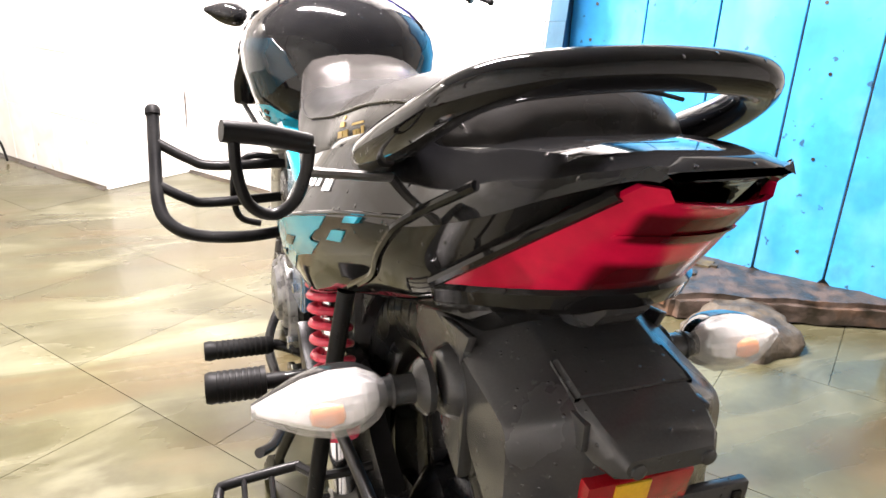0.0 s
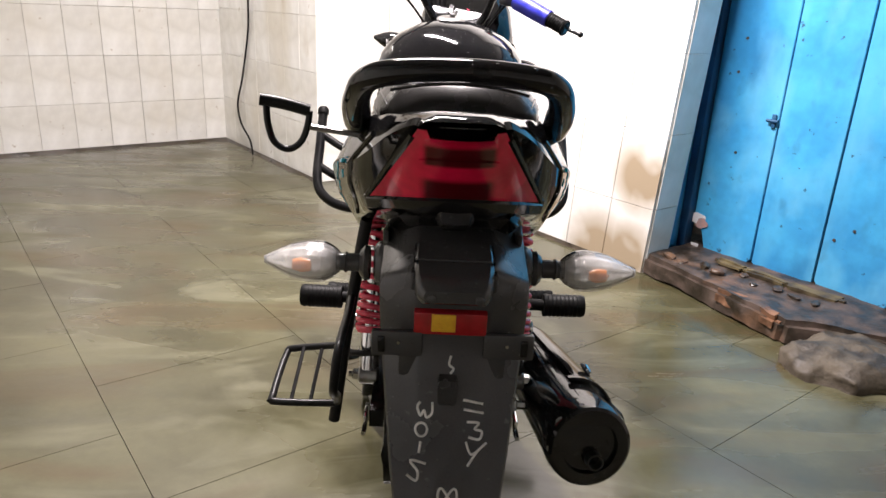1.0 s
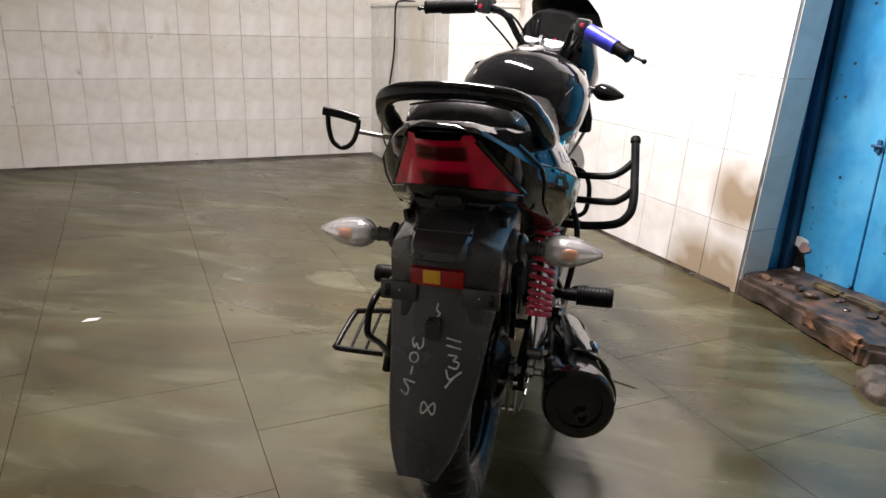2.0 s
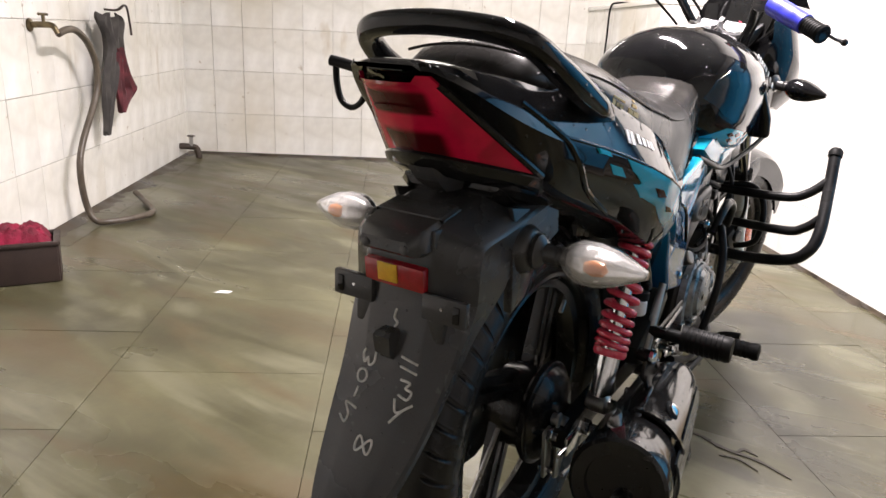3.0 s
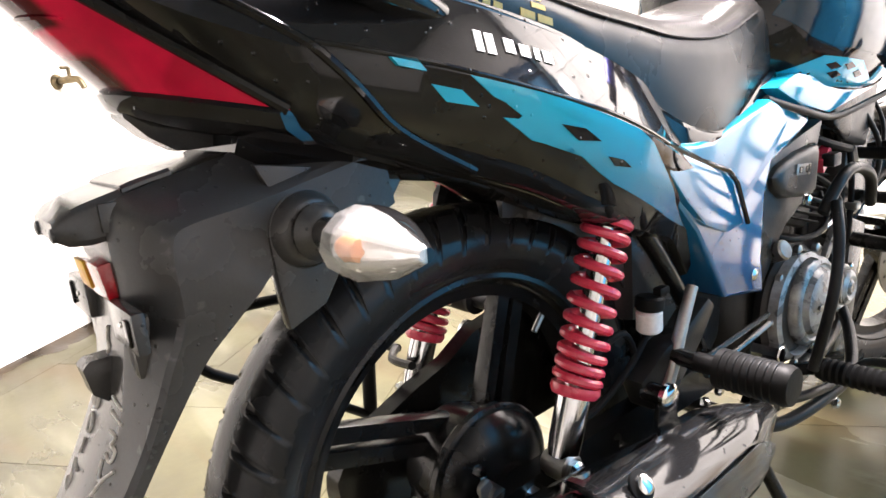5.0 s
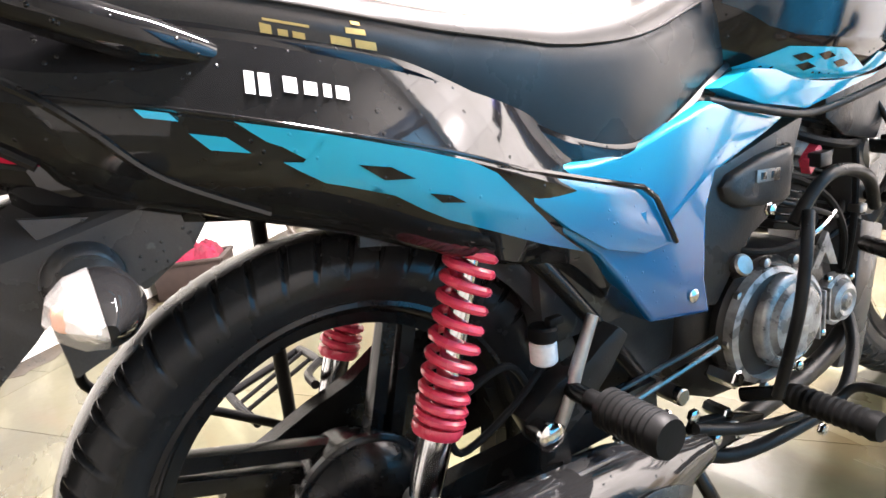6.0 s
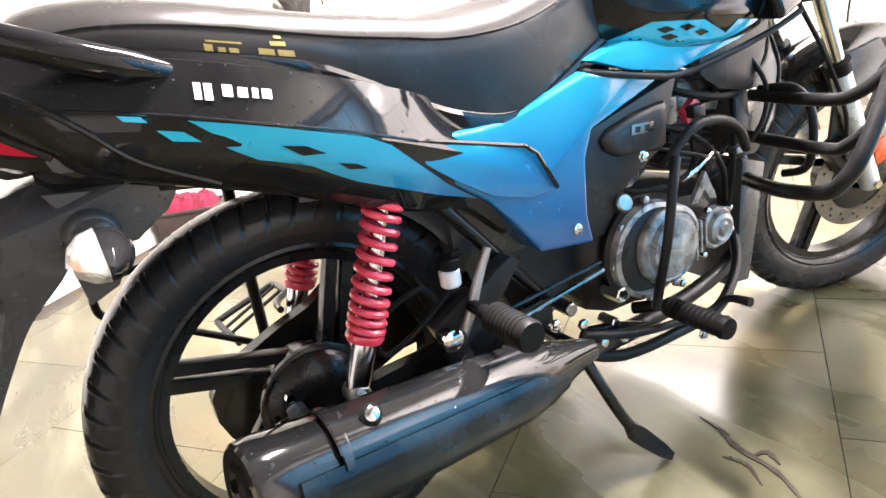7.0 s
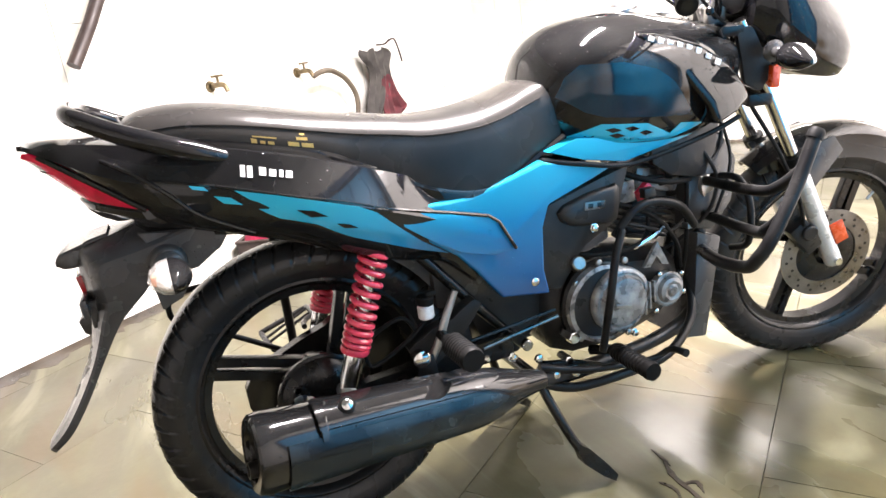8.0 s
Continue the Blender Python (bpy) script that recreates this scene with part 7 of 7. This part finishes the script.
def wall_tap(v, z):
    tap = thing("wall_tap", room_point(LEFT, v, z), "tarnished brass wall tap on a tiled wall", "tap", "wall taps")
    part("flange", lathe([(0, 0), (0, 0.028), (0.006, 0.026), (0.01, 0.014), (0.01, 0)], room_point(LEFT + 0.006, v, z), room_point(1, 0, 0), 20), M_BRASS, tap)
    part("spout", uv_tube([(LEFT + 0.008, v, z), (LEFT + 0.06, v, z + 0.004), (LEFT + 0.10, v, z), (LEFT + 0.118, v, z - 0.03)], [0.012, 0.013, 0.012, 0.011], 5, 12), M_BRASS, tap)
    part("handle", merge(uv_tube([(LEFT + 0.065, v, z + 0.01), (LEFT + 0.065, v, z + 0.045)], 0.007, 2), uv_tube([(LEFT + 0.065, v - 0.035, z + 0.045), (LEFT + 0.065, v + 0.035, z + 0.045)], 0.006, 2)), M_BRASS, tap)
    return tap


wall_tap(2.075, 0.892)
wall_tap(1.455, 0.897)

hose = part("garden_hose", uv_tube([(LEFT + 0.118, 2.075, 0.862), (-1.60, 2.14, 0.880), (-1.60, 2.23, 0.872), (-1.605, 2.35, 0.810), (-1.61, 2.425, 0.70), (-1.62, 2.40, 0.57), (-1.63, 2.243, 0.386), (-1.63, 2.184, 0.269), (-1.63, 2.205, 0.115), (-1.595, 2.20, 0.03), (-1.535, 2.22, 0.017), (-1.437, 2.323, 0.017), (-1.407, 2.435, 0.017), (-1.512, 2.628, 0.022), (-1.582, 2.699, 0.05)], 0.0150, 8, 12), M_HOSE)
tagged(hose, "brown rubber hose hanging from a wall tap to the wet floor", "hose")



def rag(name, mat, rows, label, seed):
    """Hanging cloth: rows of (z, v0, v1), with folds."""
    n = 18
    bm = bmesh.new()
    G = []
    for z, v0, v1 in smooth_rows(rows, 5):
        G.append([bm.verts.new(room_point(LEFT + 0.085 + 0.014 * math.sin(i * 1.35 + z * 9 + seed) + 0.010 * noise.noise(Vector((i * 0.4, z * 6, seed))), v0 + (v1 - v0) * i / n, z + 0.012 * math.sin(i * 0.9 + seed))) for i in range(n + 1)])
    for A, B in zip(G, G[1:]):
        for i in range(n):
            bm.faces.new((A[i], A[i + 1], B[i + 1], B[i]))
    r = bmesh.ops.extrude_face_region(bm, geom=bm.faces[:])
    bmesh.ops.translate(bm, vec=room_point(0.004, 0, 0), verts=[v for v in r["geom"] if isinstance(v, bmesh.types.BMVert)])
    ob = part(name, bm, mat)
    return tagged(ob, label, "rag")


rag("hanging_rag", M_CLOTH, [(0.95, 2.58, 2.86), (0.92, 2.56, 2.88), (0.85, 2.61, 2.84), (0.78, 2.62, 2.84), (0.68, 2.56, 2.80), (0.56, 2.55, 2.70), (0.46, 2.55, 2.64), (0.38, 2.545, 2.58)], "dark grey wet rag hanging from a wall hook", 1.0)
rag("hanging_rag", M_CLOTHRED, [(0.78, 2.76, 2.85), (0.68, 2.74, 2.89), (0.60, 2.72, 2.94), (0.555, 2.72, 2.965), (0.50, 2.74, 2.84), (0.47, 2.75, 2.79)], "maroon wet rag hanging below a dark rag", 4.0)
hook = part("wall_hook", merge(uv_tube([(LEFT + 0.004, 2.87, 0.975), (LEFT + 0.07, 2.87, 0.975), (LEFT + 0.10, 2.88, 1.0)], 0.006, 4), uv_tube([(LEFT + 0.07, 2.87, 0.975), (LEFT + 0.085, 2.95, 1.0), (LEFT + 0.08, 3.0, 0.93), (LEFT + 0.075, 3.03, 0.85)], 0.006, 5)), M_CRATE)
tagged(hook, "dark iron hook on the tiled wall", "hook")

pipe = part("hanging_pipe", uv_tube([(-1.63, 0.741, 1.06), (-1.63, 0.908, 1.285), (-1.64, 1.12, 1.65), (-1.66, 1.35, HIGH - 0.002)], 0.026, 4, 14), M_CRATE)
tagged(pipe, "dark grey plastic pipe hanging down beside the wall", "pipe")

cable = part("cable", uv_tube([(1.30, 3.60, 1.184), (1.20, 3.61, 1.186), (1.165, 3.63, 1.15), (1.172, 3.665, 0.97), (1.175, 3.70, 0.79), (1.172, 3.82, 0.50), (1.168, 3.92, 0.31), (1.165, 3.87, 0.18), (1.155, 3.70, 0.09), (1.13, 3.60, 0.012)], 0.0065, 6, 8), M_RUBBER)
tagged(cable, "black electric cable hanging in the tiled corner", "cable")

outlet = thing("drain_valve", room_point(-1.64, 4.0, 0), "rusty pipe valve low in the tiled corner", "valve")
part("pipe", uv_tube([(LEFT + 0.004, 4.0, 0.085), (-1.66, 4.0, 0.085), (-1.62, 4.03, 0.07), (-1.605, 4.03, 0.02), (-1.605, 4.03, 0.002)], 0.022, 5, 14), M_ROCK, outlet)
part("wheel", lathe([(-0.006, 0.018), (0.0, 0.032), (0.006, 0.018), (-0.006, 0.018)], room_point(-1.645, 4.0, 0.16), (0, 0, 1), 20), M_CRATE, outlet)
part("stem", uv_tube([(-1.645, 4.0, 0.09), (-1.645, 4.0, 0.165)], 0.014, 2), M_STEEL, outlet)

# crate with a crimson cloth, by the wall
crate = thing("crate", room_point(-1.575, 1.48, 0), "dark plastic crate filled with crimson cloth beside the wall", "crate")


def crate_part(name, c, s, mat=M_CRATE, bevel=0.006):
    bm = box((0, 0, 0), s, bevel)
    moved(bm, Matrix.Rotation(radians(24), 4, "Z"))
    moved(bm, Matrix.Translation(c))
    return part(name, moved(bm, ROOM_M), mat, crate)


cx, cy, cw, cd, ch = -1.575, 1.475, 0.27, 0.165, 0.145
r8 = Matrix.Rotation(radians(24), 4, "Z")
for dx, dy, sx, sy in ((0, cd / 2, cw, 0.012), (0, -cd / 2, cw, 0.012), (cw / 2, 0, 0.012, cd), (-cw / 2, 0, 0.012, cd)):
    o = r8 @ Vector((dx, dy, 0))
    crate_part("crate_side", (cx + o.x, cy + o.y, ch / 2 + 0.002), (sx, sy, ch))
    crate_part("rim", (cx + o.x, cy + o.y, ch + 0.002), (sx + 0.012, sy + 0.012, 0.014))
crate_part("crate_bottom", (cx, cy, 0.008), (cw, cd, 0.012))
bm = bmesh.new()
bmesh.ops.create_grid(bm, x_segments=40, y_segments=34, size=0.5)
for v in bm.verts:
    x, y = v.co.x, v.co.y
    e = max(0.0, 1 - (2 * abs(x)) ** 4) * max(0.0, 1 - (2 * abs(y)) ** 4)
    h = 0.10 + 0.10 * e + 0.035 * noise.noise(Vector((x * 5, y * 5, 1))) + 0.02 * noise.noise(Vector((x * 14, y * 14, 4)))
    v.co = Vector((x * cw * 0.97, y * cd * 0.97, h))
r = bmesh.ops.extrude_face_region(bm, geom=bm.faces[:])
bmesh.ops.translate(bm, vec=(0, 0, -0.06), verts=[v for v in r["geom"] if isinstance(v, bmesh.types.BMVert)])
moved(bm, ROOM_M @ Matrix.Translation((cx, cy, 0.0)) @ r8)
cloth = part("crumpled_cloth", bm, M_PINK)
tagged(cloth, "crumpled crimson cloth heaped in a dark crate", "cloth")

# ---- floor litter and grime ----
def flat_patch(name, centre, outline, mat, label, category, h=0.0012, turn=0.0):
    bm = bmesh.new()
    f = bm.faces.new([bm.verts.new((x, y, 0.0006)) for x, y in outline])
    r = bmesh.ops.extrude_face_region(bm, geom=[f])
    bmesh.ops.translate(bm, vec=(0, 0, h), verts=[v for v in r["geom"] if isinstance(v, bmesh.types.BMVert)])
    moved(bm, ROOM_M @ Matrix.Translation((*centre, 0)) @ Matrix.Rotation(turn, 4, "Z"))
    ob = part(name, bm, mat, smooth=False)
    return tagged(ob, label, category)


flat_patch("paper_scrap", (-0.814, 1.383), [(-0.03, -0.012), (0.02, -0.016), (0.032, 0.006), (-0.01, 0.014)], M_WHITE, "small white paper scrap on the wet floor", "litter")


def streak(pts, w, seed):
    """A crooked thin strip on the floor."""
    L = curve_points([(x, y, 0) for x, y in pts], 6)
    left, right = [], []
    for i, p in enumerate(L):
        d = (L[min(i + 1, len(L) - 1)] - L[max(i - 1, 0)]).normalized()
        n = Vector((-d.y, d.x, 0))
        k = w * (0.35 + 0.9 * abs(noise.noise(Vector((i * 0.7, seed, 0))))) * math.sin(math.pi * (i + 0.6) / (len(L) + 0.2))
        left.append((p.x + n.x * k, p.y + n.y * k))
        right.append((p.x - n.x * k, p.y - n.y * k))
    return left + right[::-1]


for k, (pts, w) in enumerate((([(0.0, 0.0), (0.035, -0.055), (0.099, -0.111), (0.139, -0.181)], 0.013), ([(0.01, -0.085), (0.05, -0.10), (0.075, -0.15)], 0.009), ([(0.06, -0.075), (0.085, -0.06), (0.105, -0.09)], 0.011), ([(-0.035, 0.03), (0.0, 0.0), (0.02, -0.02)], 0.007))):
    flat_patch("leaf_litter", (0.589, 0.455), streak(pts, w, k), M_LEAF, "thin dark wet leaf litter on the floor", "litter", 0.0016)


def grime(a, b, out, w, seed, z=0.0004):
    """Dark wet dirt along the foot of a wall, from a to b in the room."""
    A, B, N = Vector((*a, 0)), Vector((*b, 0)), Vector((*out, 0))
    n = int((B - A).length / 0.03)
    bm = bmesh.new()
    rows = []
    for i in range(n + 1):
        p = A.lerp(B, i / n)
        k = w * max(0.12, 0.5 + 1.1 * noise.noise(Vector((i * 0.13, seed, 0))) + 0.5 * noise.noise(Vector((i * 0.6, seed, 3))))
        rows.append([bm.verts.new(ROOM_M @ (p + Vector((0, 0, z + 0.016)))), bm.verts.new(ROOM_M @ (p + N * k * 0.5 + Vector((0, 0, z + 0.003)))), bm.verts.new(ROOM_M @ (p + N * k + Vector((0, 0, z))))])
    for R, S in zip(rows, rows[1:]):
        for j in range(2):
            bm.faces.new((R[j], S[j], S[j + 1], R[j + 1]))
    r = bmesh.ops.extrude_face_region(bm, geom=bm.faces[:])
    bmesh.ops.translate(bm, vec=(0, 0, -0.002), verts=[v for v in r["geom"] if isinstance(v, bmesh.types.BMVert)])
    ob = part("grime_trim", bm, M_GRIME)
    return tagged(ob, "dark wet dirt along the foot of the tiled wall", "dirt", kind="structure")


grime((LEFT + 0.008, -1.2), (LEFT + 0.008, 4.22), (1, 0), 0.11, 1.0)
grime((LEFT, BACK - 0.009), (TANK_U - 0.01, BACK - 0.009), (0, -1), 0.11, 2.0)
grime((TANK_U - 0.009, 4.22), (TANK_U - 0.009, TANK_V), (-1, 0), 0.035, 3.0)
grime((RIGHT - 0.008, TANK_V - 0.01), (RIGHT - 0.008, 0.81), (-1, 0), 0.03, 4.0)

# ---- lamps: two tube lights on the walls ----
def tube_light(a, b, out):
    A, B, N = room_point(*a), room_point(*b), room_point(*out)
    t = thing("tube_light", A, "white batten tube light, lit, hung from the ceiling", "lamp", "tube lights")
    mid = (A + B) / 2
    ob = part("batten", tube([A, B], 0.03, 2, 4, smooth=False), M_WHITE, t)
    for e in (A.lerp(B, 0.15), A.lerp(B, 0.85)):
        part("hanger", tube([e, Vector((e.x, e.y, HIGH + 0.002))], 0.006, 2, 8, smooth=False), M_WHITE, t)
    part("tube", tube([A + N * 0.05, B + N * 0.05], 0.013, 2, 12, smooth=False), M_GLOW, t, "glowing glass tube")
    return t


tube_light((0.42, 0.38, 2.50), (0.42, 1.58, 2.50), (0, 0, -1))
tube_light((-0.55, 4.02, 2.58), (0.65, 4.02, 2.58), (0, 0, -1))

# ---- pieces of the walls and the floor ----
build_tiles()
build_slabs()
